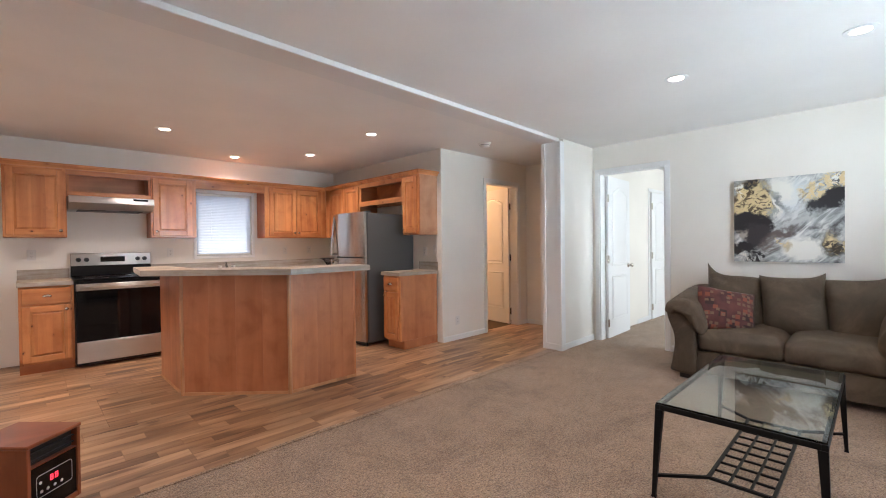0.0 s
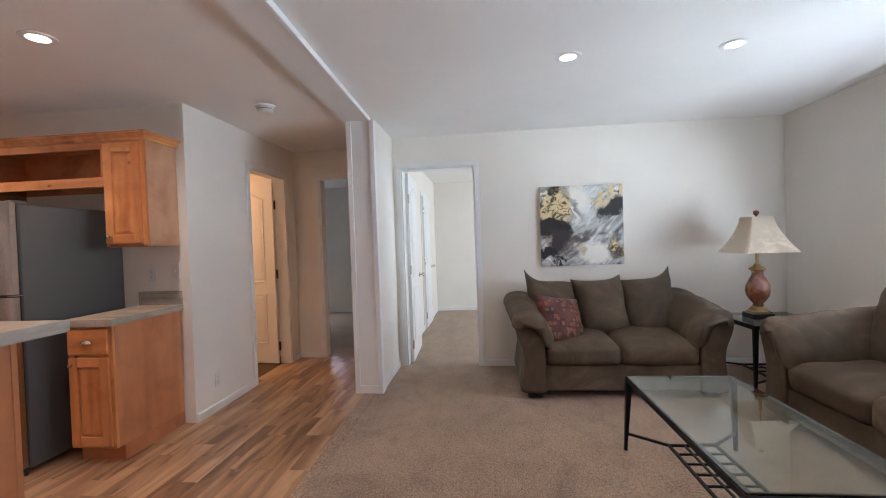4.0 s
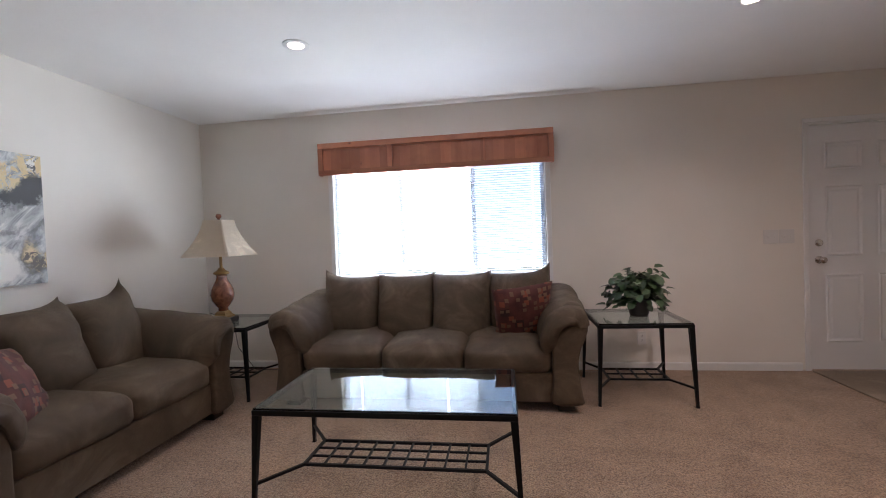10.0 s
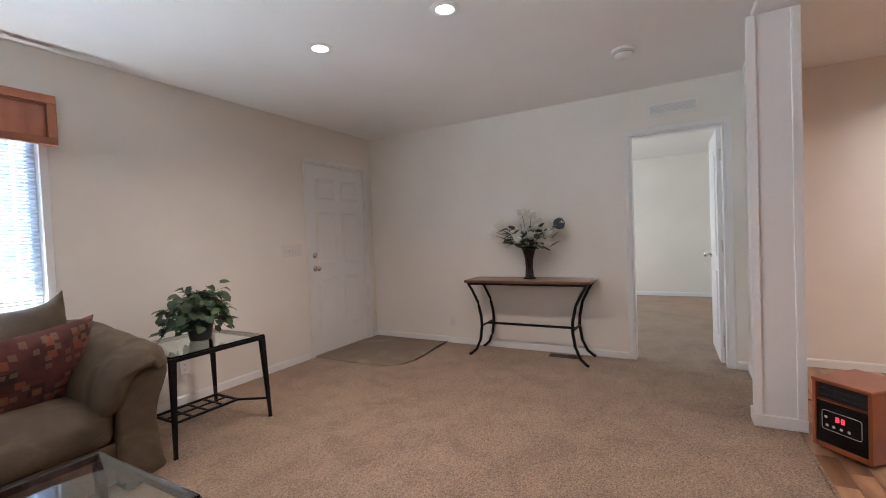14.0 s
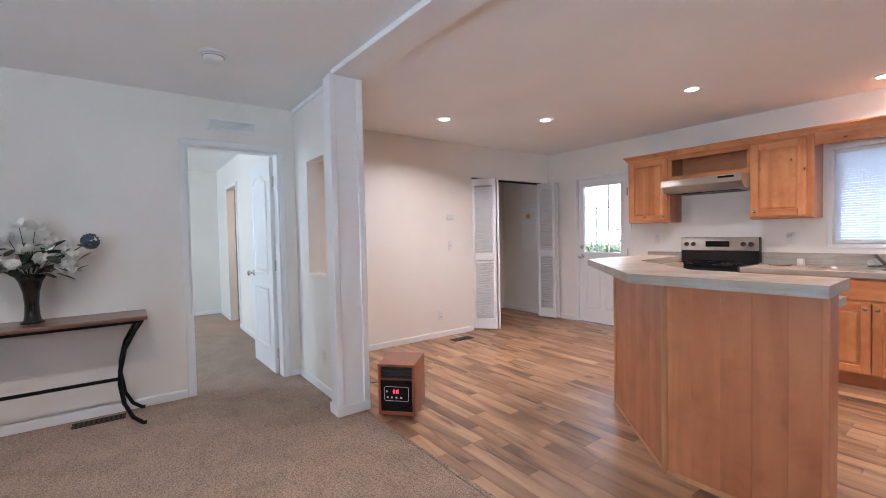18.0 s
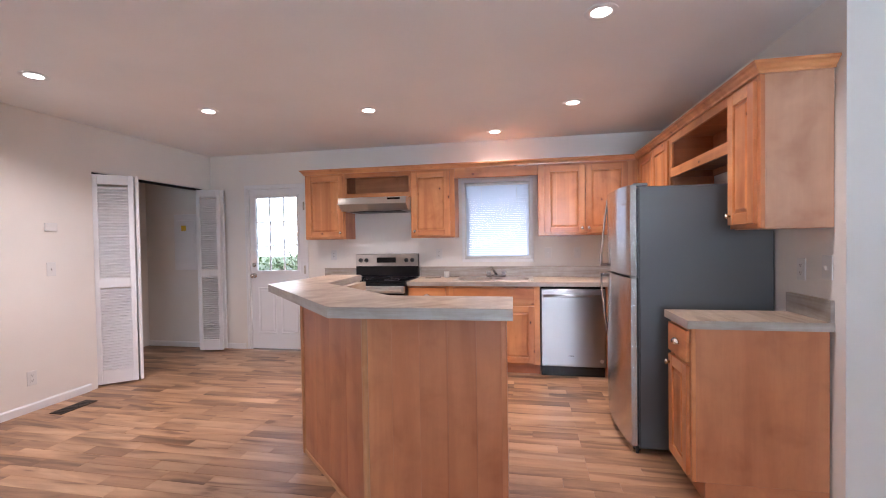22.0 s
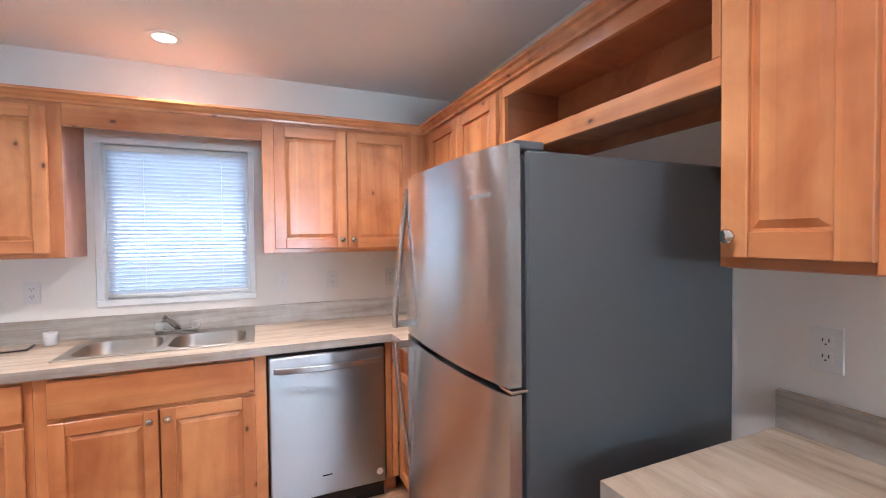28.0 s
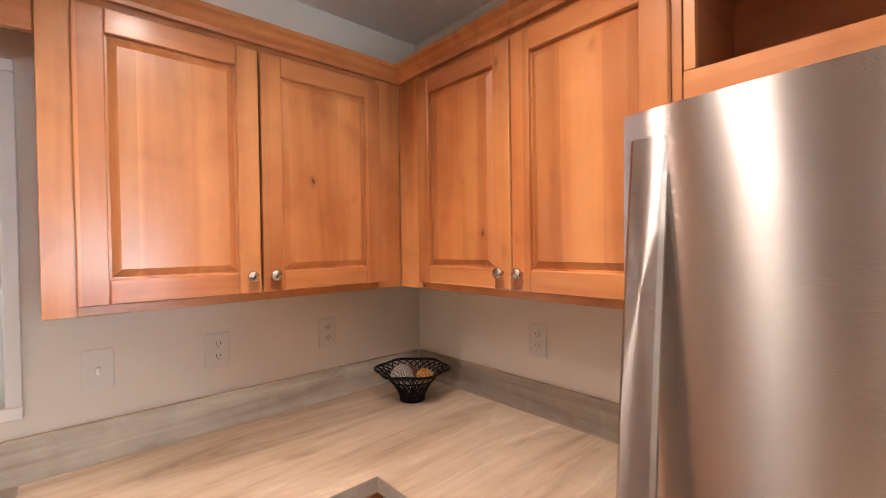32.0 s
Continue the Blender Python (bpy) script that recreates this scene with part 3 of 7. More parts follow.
structure("wall_hall_east", wall_mesh("y", 3.0, 4.10, 5.87, 5.99, 0, CEIL, [(3.04, 3.79, 0, 2.11)]), M_WALL, "off-white hall wall with a doorway")
structure("wall_dining_west", wall_mesh("y", 2.87, NORTH, DWEST - 0.10, DWEST, 0, CEIL, [(5.16, 6.58, 0, 2.02)]), M_WALL, "warm white dining wall with a closet opening")
structure("wall_closet_back", box(-2.4, -2.3, 4.6, NORTH + 0.12, 0, CEIL), M_WALL, "white closet wall")
structure("wall_closet_south", box(-2.3, DWEST - 0.10, 4.9, 5.0, 0, CEIL), M_WALL, "white closet wall")
structure("wall_far_west", box(FARW - 0.12, FARW, SOUTH - 0.12, 6.81, 0, CEIL), M_WALL, "pale bedroom wall")
structure("wall_far_east", wall_mesh("y", SOUTH - 0.12, 6.81, FARE, FARE + 0.12, 0, CEIL, [(4.97, 5.87, 0.60, 2.05)]), M_WALL, "pale bedroom wall with a window")
structure("wall_back_room_north", box(5.92, FARE, NORTH, NORTH + 0.12, 0, CEIL), M_WALL, "pale bedroom wall")
structure("wall_back_room_closet", box(6.98, FARE, 3.0, 3.69, 0, CEIL), M_WALL, "pale closet wall in the back bedroom")
structure("wall_bath_east", box(5.92, 5.99, 4.22, NORTH, 0, CEIL), M_WALL, "white bathroom wall")
structure("wall_west_bath", box(-4.9, -4.8, 2.87, 4.4, 0, CEIL), painted("tan_wall", (0.5, 0.34, 0.22), 0.6), "tan bathroom wall")
structure("wall_west_bath_back", box(-4.8, -2.4, 4.4, 4.5, 0, CEIL), bpy.data.materials["tan_wall"], "tan bathroom wall")

# header and posts of the wide opening
HL, HR = Vector((0.10, 2.695)), Vector((4.70, 2.845))
tilt = (HR - HL).normalized()
nrm = Vector((-tilt.y, tilt.x))


def header_outline(a, b):
    pts = [HL + nrm * a, HR + nrm * a, HR + nrm * b, HL + nrm * b]
    return [(p.x, p.y) for p in pts]


structure("trim_header", prism(header_outline(0.0, 0.225), 2.405, CEIL, 0.004), M_TRIM, "white boxed beam between living room and kitchen")
structure("trim_header_lip", prism(header_outline(-0.012, 0.02), 2.40, CEIL - 0.002, 0.004), M_TRIM, "white lath along the beam")


def post(name, x0, x1, y0, y1, sign):
    """A boxed post: core, corner laths and a base block."""
    p = structure(name, box(x0, x1, y0, y1, 0, 2.403, 0.003), M_TRIM, "white boxed post with corner laths and a base block")
    for yy in (y0 - 0.010, y1 - 0.036):
        structure("corner_lath", box(min(x0, x1) - 0.012 if sign < 0 else x1 - 0.034, min(x0, x1) + 0.034 if sign < 0 else x1 + 0.012, yy, yy + 0.046, 0.07, 2.398, 0.005, None, 2), M_TRIM, parent=p)
    structure("base_block", box(x0 - 0.012, x1 + 0.012, y0 - 0.012, y1 + 0.012, 0, 0.072, 0.004), M_TRIM, parent=p)
    return p


post("trim_post_west", 0.0, 0.125, 2.665, 2.895, 1)
post("trim_post_east", 4.665, 4.76, 2.805, 3.035, -1)

BASE_PROFILE = [(0, 0), (0.011, 0), (0.011, 0.055), (0.006, 0.066), (0, 0.068)]


def baseboard(*paths):
    for path in paths:
        structure("baseboard", sweep(BASE_PROFILE, (path, 0.0)), M_TRIM, "narrow white baseboard")


baseboard(
    [(5.487, 1.90), (5.487, -1.062), (0.09, -1.062)], [(-0.96, -1.062), (-1.027, -1.062), (-1.027, 1.857)],
    [(-1.027, 2.685), (-1.027, 2.767), (-0.02, 2.767)], [(4.78, 2.817), (5.47, 2.817)],
    [(-1.317, 2.88), (-1.317, 5.09)], [(-1.317, 6.687), (-0.86, 6.687)], [(4.04, 4.097), (4.845, 4.097)], [(5.695, 4.097), (5.867, 4.097), (5.867, 3.842)],
    [(-1.155, -1.0), (-5.24, -1.0)][::-1], [(-5.247, -1.0), (-5.247, 2.767), (-4.42, 2.767)], [(-3.6, 2.767), (-1.16, 2.767)],
    [(6.9, 2.817), (9.09, 2.817), (9.097, -1.0)], [(9.097, 6.6), (9.097, 3.693), (6.977, 3.693), (6.977, 3.1)][::1], [(-2.29, 6.687), (-1.43, 6.687)],
)


def casing(name, axis, a0, a1, head, face, out, w=0.057, t=0.014, sill=None, label="white painted door casing"):
    """A casing on a wall's face: two legs and a head, or four sides. out: the way that it stands proud."""
    bm = bmesh.new()
    f0, f1 = sorted((face, face + out * t))

    def bar(u0, u1, z0, z1):
        if axis == "x":
            box(u0, u1, f0, f1, z0, z1, 0.003, bm)
        else:
            box(f0, f1, u0, u1, z0, z1, 0.003, bm)

    bar(a0 - w, a0, sill if sill is not None else 0, head)
    bar(a1, a1 + w, sill if sill is not None else 0, head)
    bar(a0 - w, a1 + w, head, head + w)
    if sill is not None:
        bar(a0 - w, a1 + w, sill - w, sill)
    return structure(name, bm, M_TRIM, label)


def jamb(axis, a0, a1, head, p0, p1, t=0.016, sill=0):
    bm = bmesh.new()
    for u0, u1, z0, z1 in ((a0, a0 + t, sill, head), (a1 - t, a1, sill, head), (a0 + t, a1 - t, head - t, head)):
        if axis == "x":
            box(u0, u1, p0, p1, z0, z1, 0, bm)
        else:
            box(p0, p1, u0, u1, z0, z1, 0, bm)
    return structure("trim_jamb", bm, M_TRIM, "white door jamb")


casing("trim_casing_west", "y", 1.905, 2.63, 2.045, WEST, 1, 0.045)
jamb("y", 1.905, 2.63, 2.045, WEST - 0.122, WEST + 0.002)
casing("trim_casing_east", "y", 1.955, 2.735, 2.105, EAST, -1, 0.05)
jamb("y", 1.955, 2.735, 2.105, EAST - 0.002, EAST + 0.122)
casing("trim_casing_front", "x", -0.90, 0.03, 2.045, SOUTH, 1, 0.035)
jamb("x", -0.90, 0.03, 2.045, SOUTH - 0.122, SOUTH + 0.002)
casing("trim_casing_back", "x", -0.80, -0.02, 2.02, NORTH, -1, 0.035)
jamb("x", -0.80, -0.02, 2.02, NORTH - 0.002, NORTH + 0.122)
casing("trim_casing_hall", "x", 4.90, 5.64, 2.10, 4.10, -1, 0.055)
jamb("x", 4.90, 5.64, 2.10, 4.098, 4.222)
casing("trim_casing_hall_east", "y", 3.055, 3.79, 2.11, 5.87, -1, 0.05)
jamb("y", 3.04, 3.79, 2.11, 5.868, 5.992)
casing("trim_casing_west_bath", "x", -4.35, -3.65, 2.04, 2.77, -1, 0.05)
casing("trim_casing_kitchen_window", "x", 1.95, 2.675, 1.975, NORTH, -1, 0.034, 0.014, 1.115, "white painted window casing")
casing("trim_casing_living_window", "x", 2.13, 4.11, 2.06, SOUTH, 1, 0.045, 0.014, 0.85, "white painted window casing")
structure("trim_ceiling_cove", sweep([(0, 0), (0.014, 0), (0.014, -0.03), (0, -0.034)], ([(-1.03, 2.77), (0.0, 2.77)], CEIL)), M_TRIM, "white lath where wall meets ceiling")

# ---- windows ----
def window_unit(name, x0, x1, z0, z1, y, split, label):
    """A vinyl slider: frame, middle stile, panes."""
    w = thing(name, ((x0 + x1) / 2, y, z0), label, "window", kind="structure")
    f, d = 0.04, 0.05
    fr = bmesh.new()
    for a, b, c, e in ((x0, x1, z0, z0 + f), (x0, x1, z1 - f, z1), (x0, x0 + f, z0 + f, z1 - f), (x1 - f, x1, z0 + f, z1 - f)):
        box(a, b, y - d / 2, y + d / 2, c, e, 0.002, fr)
    part("window_frame", fr, M_WHITEPLASTIC, w)
    for s in split:
        part("stile", box(s - 0.022, s + 0.022, y - d / 2 + 0.004, y + d / 2 - 0.004, z0 + f, z1 - f, 0.002), M_WHITEPLASTIC, w)
    edges = [x0 + f, *split, x1 - f]
    for a, b in zip(edges, edges[1:]):
        pane = part("pane", box(a + 0.001, b - 0.001, y - 0.002, y + 0.002, z0 + f, z1 - f), M_GLASS, w)
        pane.visible_shadow = False
    return w


def blind(x0, x1, z0, z1, y, tilt_deg, step, label, cords, slot=0.0, m=M_SLAT):
    """slot: the width of the notch that each slat has round a cord."""
    b = thing("window_blind", ((x0 + x1) / 2, y, z1), label, "blind")
    part("headrail", box(x0, x1, y - 0.014, y + 0.014, z1 - 0.028, z1, 0.002), M_WHITEPLASTIC, b)
    part("bottom_rail", box(x0, x1, y - 0.012, y + 0.012, z0, z0 + 0.016, 0.003), M_WHITEPLASTIC, b)
    sl = bmesh.new()
    n, w = 4, 0.0125
    a = radians(tilt_deg)
    cuts = [x0 + 0.002, *[c + d for c in cords for d in (-slot / 2, slot / 2) if slot], x1 - 0.002]
    for xa, xb in zip(cuts[::2], cuts[1::2]):
        rows = []
        for i in range(n + 1):
            u = 2 * i / n - 1
            c = 0.0022 * (1 - u * u)
            yy, zz = u * w * math.cos(a) - c * math.sin(a), u * w * math.sin(a) + c * math.cos(a)
            rows.append((sl.verts.new((xa - b.location.x, yy, zz)), sl.verts.new((xb - b.location.x, yy, zz))))
        for p, q in zip(rows, rows[1:]):
            sl.faces.new((p[0], p[1], q[1], q[0]))
    me = mesh_of("slat", sl, m, True)
    z = z0 + 0.03
    while z < z1 - 0.028:
        ob = new("slat", me)
        ob.parent = b
        ob.location = (0, 0, z - z1)
        z += step
    for c in cords:
        part("cord", tube([(c, y + 0.013, z0 + 0.01), (c, y + 0.013, z1 - 0.02)], 0.0012, 5), M_WHITEPLASTIC, b)
        part("cord", tube([(c, y - 0.013, z0 + 0.01), (c, y - 0.013, z1 - 0.02)], 0.0012, 5), M_WHITEPLASTIC, b)
    return b


window_unit("window_1", 2.13, 4.11, 0.85, 2.06, SOUTH - 0.07, (2.78, 3.46), "white vinyl sliding picture window in the living room")
blind(2.14, 4.10, 0.86, 2.05, SOUTH - 0.022, 28, 0.0215, "white mini blind with half-open slats over the living room window", (2.24, 3.08, 3.92), 0.015)
window_unit("window_2", 1.95, 2.675, 1.115, 1.975, NORTH + 0.07, (), "white vinyl kitchen window above the sink")
blind(1.962, 2.663, 1.125, 1.968, NORTH + 0.022, -53, 0.0215, "white mini blind with half-closed slats over the kitchen window", (2.14, 2.53), 0.0, M_SLATK)
# unseen bedroom blinds, added to block sun patches on the carpet
blind(6.51, 8.09, 0.91, 2.05, SOUTH - 0.08, 72, 0.0215, "unseen closed white mini blind added to keep sun out of the bedroom", ())
blind(-3.99, -2.41, 0.91, 2.05, SOUTH - 0.08, 72, 0.0215, "unseen closed white mini blind added to keep sun out of the bedroom", ())
bw = thing("window_3", (FARE + 0.05, 5.42, 0.6), "white bedroom window with closed mini blind", "window", kind="structure")
bf = bmesh.new()
for y0, y1, z0, z1 in ((4.97, 5.87, 0.6, 0.64), (4.97, 5.87, 2.01, 2.05), (4.97, 5.01, 0.64, 2.01), (5.83, 5.87, 0.64, 2.01)):
    box(FARE + 0.03, FARE + 0.07, y0, y1, z0, z1, 0.002, bf)
part("window_frame", bf, M_WHITEPLASTIC, bw)
for i in range(56):
    part("slat", turned(box(-0.0005, 0.0005, -0.42, 0.42, -0.012, 0.012), pose(FARE + 0.015, 5.42, 0.66 + 0.024 * i, 0, 25, 0)), M_SLAT, bw)

# insect screen over one sash
m = mat("insect_screen", (0.10, 0.12, 0.15), 0.8)
tr, mx = node(m, "ShaderNodeBsdfTransparent"), node(m, "ShaderNodeMixShader")
tr.inputs["Color"].default_value = (0.48, 0.54, 0.62, 1)
mx.inputs[0].default_value = 0.18
join(m, tr.outputs[0], mx.inputs[1])
join(m, bsdf(m).outputs[0], mx.inputs[2])
join(m, mx.outputs[0], m.node_tree.nodes["Material Output"].inputs[0])
solo("window_screen", box(2.17, 2.765, SOUTH - 0.102, SOUTH - 0.100, 0.94, 2.02), m, "grey insect screen over a side sash of the window", "screen")

# ---- kitchen: cabinets ----
FACE = {"-y": 0, "-x": -90, "+y": 180, "+x": 90}


def placed(face, x, y, z=0):
    """Local cabinet space: x to the right along the front, y into the cabinet, z up."""
    return pose(x, y, z, 0, 0, FACE[face])


def rail_axis(face):
    return "x" if face[1] == "y" else "y"


def cab_door(parent, M, face, x0, x1, z0, z1, knob=None, name="door", frame_w=0.058):
    """A raised-panel door that stands proud of y = 0."""
    t, gap = 0.019, 0.0015
    x0, x1 = x0 + gap, x1 - gap
    bm = bmesh.new()
    box(x0, x0 + frame_w, -t, 0, z0, z1, 0.0025, bm)
    box(x1 - frame_w, x1, -t, 0, z0, z1, 0.0025, bm)
    a0, a1, c0, c1 = x0 + frame_w, x1 - frame_w, z0 + frame_w, z1 - frame_w
    s = 0.024
    box(a0 - 0.002, a1 + 0.002, -0.0065, -0.001, c0 - 0.002, c1 + 0.002, 0, bm)
    ring0 = [(a0 + 0.006, c0 + 0.006), (a1 - 0.006, c0 + 0.006), (a1 - 0.006, c1 - 0.006), (a0 + 0.006, c1 - 0.006)]
    ring1 = [(a0 + s, c0 + s), (a1 - s, c0 + s), (a1 - s, c1 - s), (a0 + s, c1 - s)]
    lo = [bm.verts.new((u, -0.0068, w)) for u, w in ring0]
    hi = [bm.verts.new((u, -0.0175, w)) for u, w in ring1]
    for i in range(4):
        bm.faces.new((lo[i], lo[(i + 1) % 4], hi[(i + 1) % 4], hi[i]))
    bm.faces.new(hi)
    bmesh.ops.recalc_face_normals(bm, faces=bm.faces)
    d = part(name, turned(bm, M), ALDER["z"], parent)
    for w0, w1 in ((z0, z0 + frame_w), (z1 - frame_w, z1)):
        part("rail", turned(box(a0 + 0.0005, a1 - 0.0005, -t, 0, w0, w1, 0.0025), M), ALDER[rail_axis(face)], d)
    if knob:
        part("knob", turned(lathe([(0.0, 0.0), (0.006, 0.0), (0.006, 0.012), (0.0155, 0.017), (0.0165, 0.022), (0.013, 0.027), (0.0, 0.029)], 16), M @ pose(knob[0], -t, knob[1], 90, 0, 0)), M_CHROME, d, "round satin nickel knob", True)
    return d


def cab_drawer(parent, M, face, x0, x1, z0, z1, pull="cup"):
    d = part("drawer_front", turned(box(x0 + 0.0015, x1 - 0.0015, -0.019, 0, z0, z1, 0.004, None, 2), M), ALDER[rail_axis(face)], parent)
    cx, cz = (x0 + x1) / 2, (z0 + z1) / 2
    if pull == "cup":
        bm = bmesh.new()
        n, k = 12, 6
        rows = []
        for i in range(n + 1):
            a = math.pi * i / n
            row = []
            for j in range(k + 1):
                b = math.pi / 2 * j / k
                row.append(bm.verts.new((cx - 0.038 * math.cos(a) * math.cos(b) ** 0.6, -0.019 - 0.022 * math.sin(b), cz - 0.010 + 0.026 * math.sin(a) * math.cos(b) ** 0.7)))
            rows.append(row)
        for p, q in zip(rows, rows[1:]):
            for j in range(k):
                try:
                    bm.faces.new((p[j], q[j], q[j + 1], p[j + 1]))
                except ValueError:
                    pass
        bmesh.ops.remove_doubles(bm, verts=bm.verts, dist=0.0004)
        bmesh.ops.solidify(bm, geom=bm.faces[:], thickness=0.0015)
        part("cup_pull", turned(bm, M), M_CHROME, d, "satin nickel cup pull", True)
    return d


def face_frame(parent, M, face, z0, z1, stiles, rails, y0=0.0, depth=0.02):
    for a, b in stiles:
        part("stile", turned(box(a, b, y0, y0 + depth, z0, z1, 0.001), M), ALDER["z"], parent)
    for a, b, c, d in rails:
        part("rail", turned(box(a, b, y0 + 0.0005, y0 + depth, c, d, 0.001), M), ALDER[rail_axis(face)], parent)


# upper cabinets: bottoms at 1.365, tops at 2.10, faces at y = 6.40 and x = 3.72
UB, UT, UY, UX = 1.365, 2.105, 6.40, 3.72
UD = NORTH - UY - 0.003


def upper(face, x, y, w, doors, label, end=None, stile_l=0.03, stile_r=0.03, z0=UB, depth=UD):
    M = placed(face, x, y)
    base = M @ Vector((w / 2, depth / 2, z0))
    c = thing("upper_cabinet", base, label, "cabinet", "upper kitchen cabinets")
    part("body", turned(box(0.0, w, 0.021, depth, z0, UT, 0.001), M), end or VENEER["z"], c)
    part("bottom_panel", turned(box(0.002, w - 0.002, 0.022, depth - 0.002, z0 - 0.004, z0 - 0.0005), M), M_SIDE, c)
    rl = [(stile_l, w - stile_r, z0, z0 + 0.04), (stile_l, w - stile_r, UT - 0.06, UT)]
    face_frame(c, M, face, z0, UT, [(0, stile_l), (w - stile_r, w)], rl)
    for a, b, k in doors:
        cab_door(c, M, face, a, b, z0 + 0.022, UT - 0.03, (k, z0 + 0.07))
    return c


upper("-y", 0.145, UY, 0.485, [(0.02, 0.47, 0.435)], "knotty alder wall cabinet with one raised-panel door beside the range hood")
upper("-y", 1.395, UY, 0.485, [(0.015, 0.435, 0.05)], "knotty alder wall cabinet with one raised-panel door between hood and window", stile_r=0.06)
upper("-y", 2.755, UY, 0.9645, [(0.058, 0.462, 0.432), (0.466, 0.872, 0.496)], "knotty alder wall cabinet with two raised-panel doors beside the window", stile_l=0.06, stile_r=0.0995)
upper("-x", UX, 6.3995, 0.9545, [(0.1245, 0.5285, 0.4985), (0.5325, 0.9365, 0.5625)], "knotty alder corner wall cabinet with two raised-panel doors", stile_l=0.1245, depth=KEAST - UX - 0.003)
upper("-x", UX, 4.475, 0.305, [(0.01, 0.28, 0.04)], "narrow knotty alder wall cabinet with a pale side panel", M_SIDE, depth=KEAST - UX - 0.003, stile_l=0.012)


def open_unit(face, x, y, w, z0, shelf, depth, label, name="open_wall_shelf"):
    M = placed(face, x, y)
    c = thing(name, M @ Vector((w / 2, depth / 2, z0)), label, "shelf", "upper kitchen cabinets")
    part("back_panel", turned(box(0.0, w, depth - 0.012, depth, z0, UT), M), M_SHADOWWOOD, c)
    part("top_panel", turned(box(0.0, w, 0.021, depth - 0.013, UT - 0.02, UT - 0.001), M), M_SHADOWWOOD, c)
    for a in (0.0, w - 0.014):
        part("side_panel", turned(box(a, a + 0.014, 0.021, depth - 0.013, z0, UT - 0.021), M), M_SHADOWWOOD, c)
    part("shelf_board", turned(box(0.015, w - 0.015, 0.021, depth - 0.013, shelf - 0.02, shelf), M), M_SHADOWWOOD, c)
    ax = ALDER[rail_axis(face)]
    part("rail", turned(box(0, w, 0, 0.02, z0, shelf + 0.002, 0.002), M), ax, c)
    part("rail", turned(box(0, w, 0, 0.02, UT - 0.06, UT, 0.002), M), ax, c)
    for a in (0.001, w - 0.022):
        part("stile", turned(box(a, a + 0.021, 0.0005, 0.02, shelf + 0.003, UT - 0.061, 0.001), M), ALDER["z"], c)
    return c


open_unit("-y", 0.632, UY, 0.761, 1.808, 1.865, UD, "open alder shelf unit above the range hood")
open_unit("-x", UX, 5.443, 0.966, 1.785, 1.85, KEAST - UX - 0.003, "open alder shelf unit above the refrigerator")

val = thing("window_valance_board", (2.32, UY, 1.99), "knotty alder board joining the wall cabinets over the window", "valance")
part("board", box(1.882, 2.753, UY, UY + 0.02, 1.99, UT, 0.002), ALDER["x"], val)
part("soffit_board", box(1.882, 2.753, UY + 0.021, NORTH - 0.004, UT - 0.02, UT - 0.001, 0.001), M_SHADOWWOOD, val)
CROWN = [(0.0, -0.008), (0.014, -0.008), (0.016, 0.004), (0.028, 0.014), (0.034, 0.026), (0.046, 0.032), (0.046, 0.045), (0.0, 0.045)]
crown = sweep(CROWN, ([(0.145, NORTH - 0.004), (0.145, UY), (UX, UY), (UX, 4.17), (KEAST - 0.004, 4.17)], UT))
solo("crown_moulding", crown, ALDER["x"], "continuous alder crown moulding on top of the wall cabinets", "moulding")

# base cabinets
CT, SLAB, KICK = 0.914, 0.042, 0.10


def base_cab(face, x, y, w, label, doors=(), drawers=(), depth=0.58, sides=None, group="base kitchen cabinets", top_at=None, stile=0.03):
    M = placed(face, x, y)
    c = thing("base_cabinet", M @ Vector((w / 2, depth / 2, 0)), label, "cabinet", group)
    top = CT - SLAB
    part("body", turned(box(0, w, 0.021, depth, KICK, (top_at or top) - 0.0005, 0.001), M), sides or VENEER["z"], c)
    part("toe_kick", turned(box(0, w, 0.06, depth, 0, KICK - 0.0005), M), VENEER[rail_axis(face)], c)
    face_frame(c, M, face, KICK, top, [(0, stile), (w - stile, w)], [(stile + 0.0005, w - stile - 0.0005, a, b) for a, b in ((KICK, KICK + 0.04), (top - 0.04, top - 0.001), (0.66, 0.70))])
    for a, b, k in doors:
        cab_door(c, M, face, a, b, KICK + 0.02, 0.675, (k, 0.63))
    for a, b, p in drawers:
        cab_drawer(c, M, face, a, b, 0.695, top - 0.018, p)
    return c


BY = 6.105
base_cab("-y", 0.245, BY, 0.412, "knotty alder base cabinet with a drawer and door beside the range", [(0.02, 0.392, 0.35)], [(0.02, 0.392, "cup")])
base_cab("-y", 1.424, BY, 0.43, "knotty alder base cabinet with a drawer and door beside the range", [(0.012, 0.402, 0.04)], [(0.012, 0.402, "cup")])
base_cab("-y", 1.855, BY, 0.895, "knotty alder sink base with two doors and a blank drawer front", [(0.045, 0.442, 0.41), (0.446, 0.845, 0.48)], [(0.045, 0.845, "")], top_at=0.70, stile=0.065)
base_cab("-y", 3.36, BY, 0.07, "narrow knotty alder corner filler beside the dishwasher")
base_cab("-x", 3.43, 6.09, 0.64, "knotty alder base cabinet with a drawer between corner and refrigerator", [(0.23, 0.62, 0.58)], [(0.23, 0.62, "cup")], depth=0.59)
base_cab("-x", 3.42, 4.49, 0.305, "narrow knotty alder base cabinet with one drawer and one door", [(0.012, 0.285, 0.04)], [(0.012, 0.285, "cup")], depth=0.6, sides=VENEER["z"])


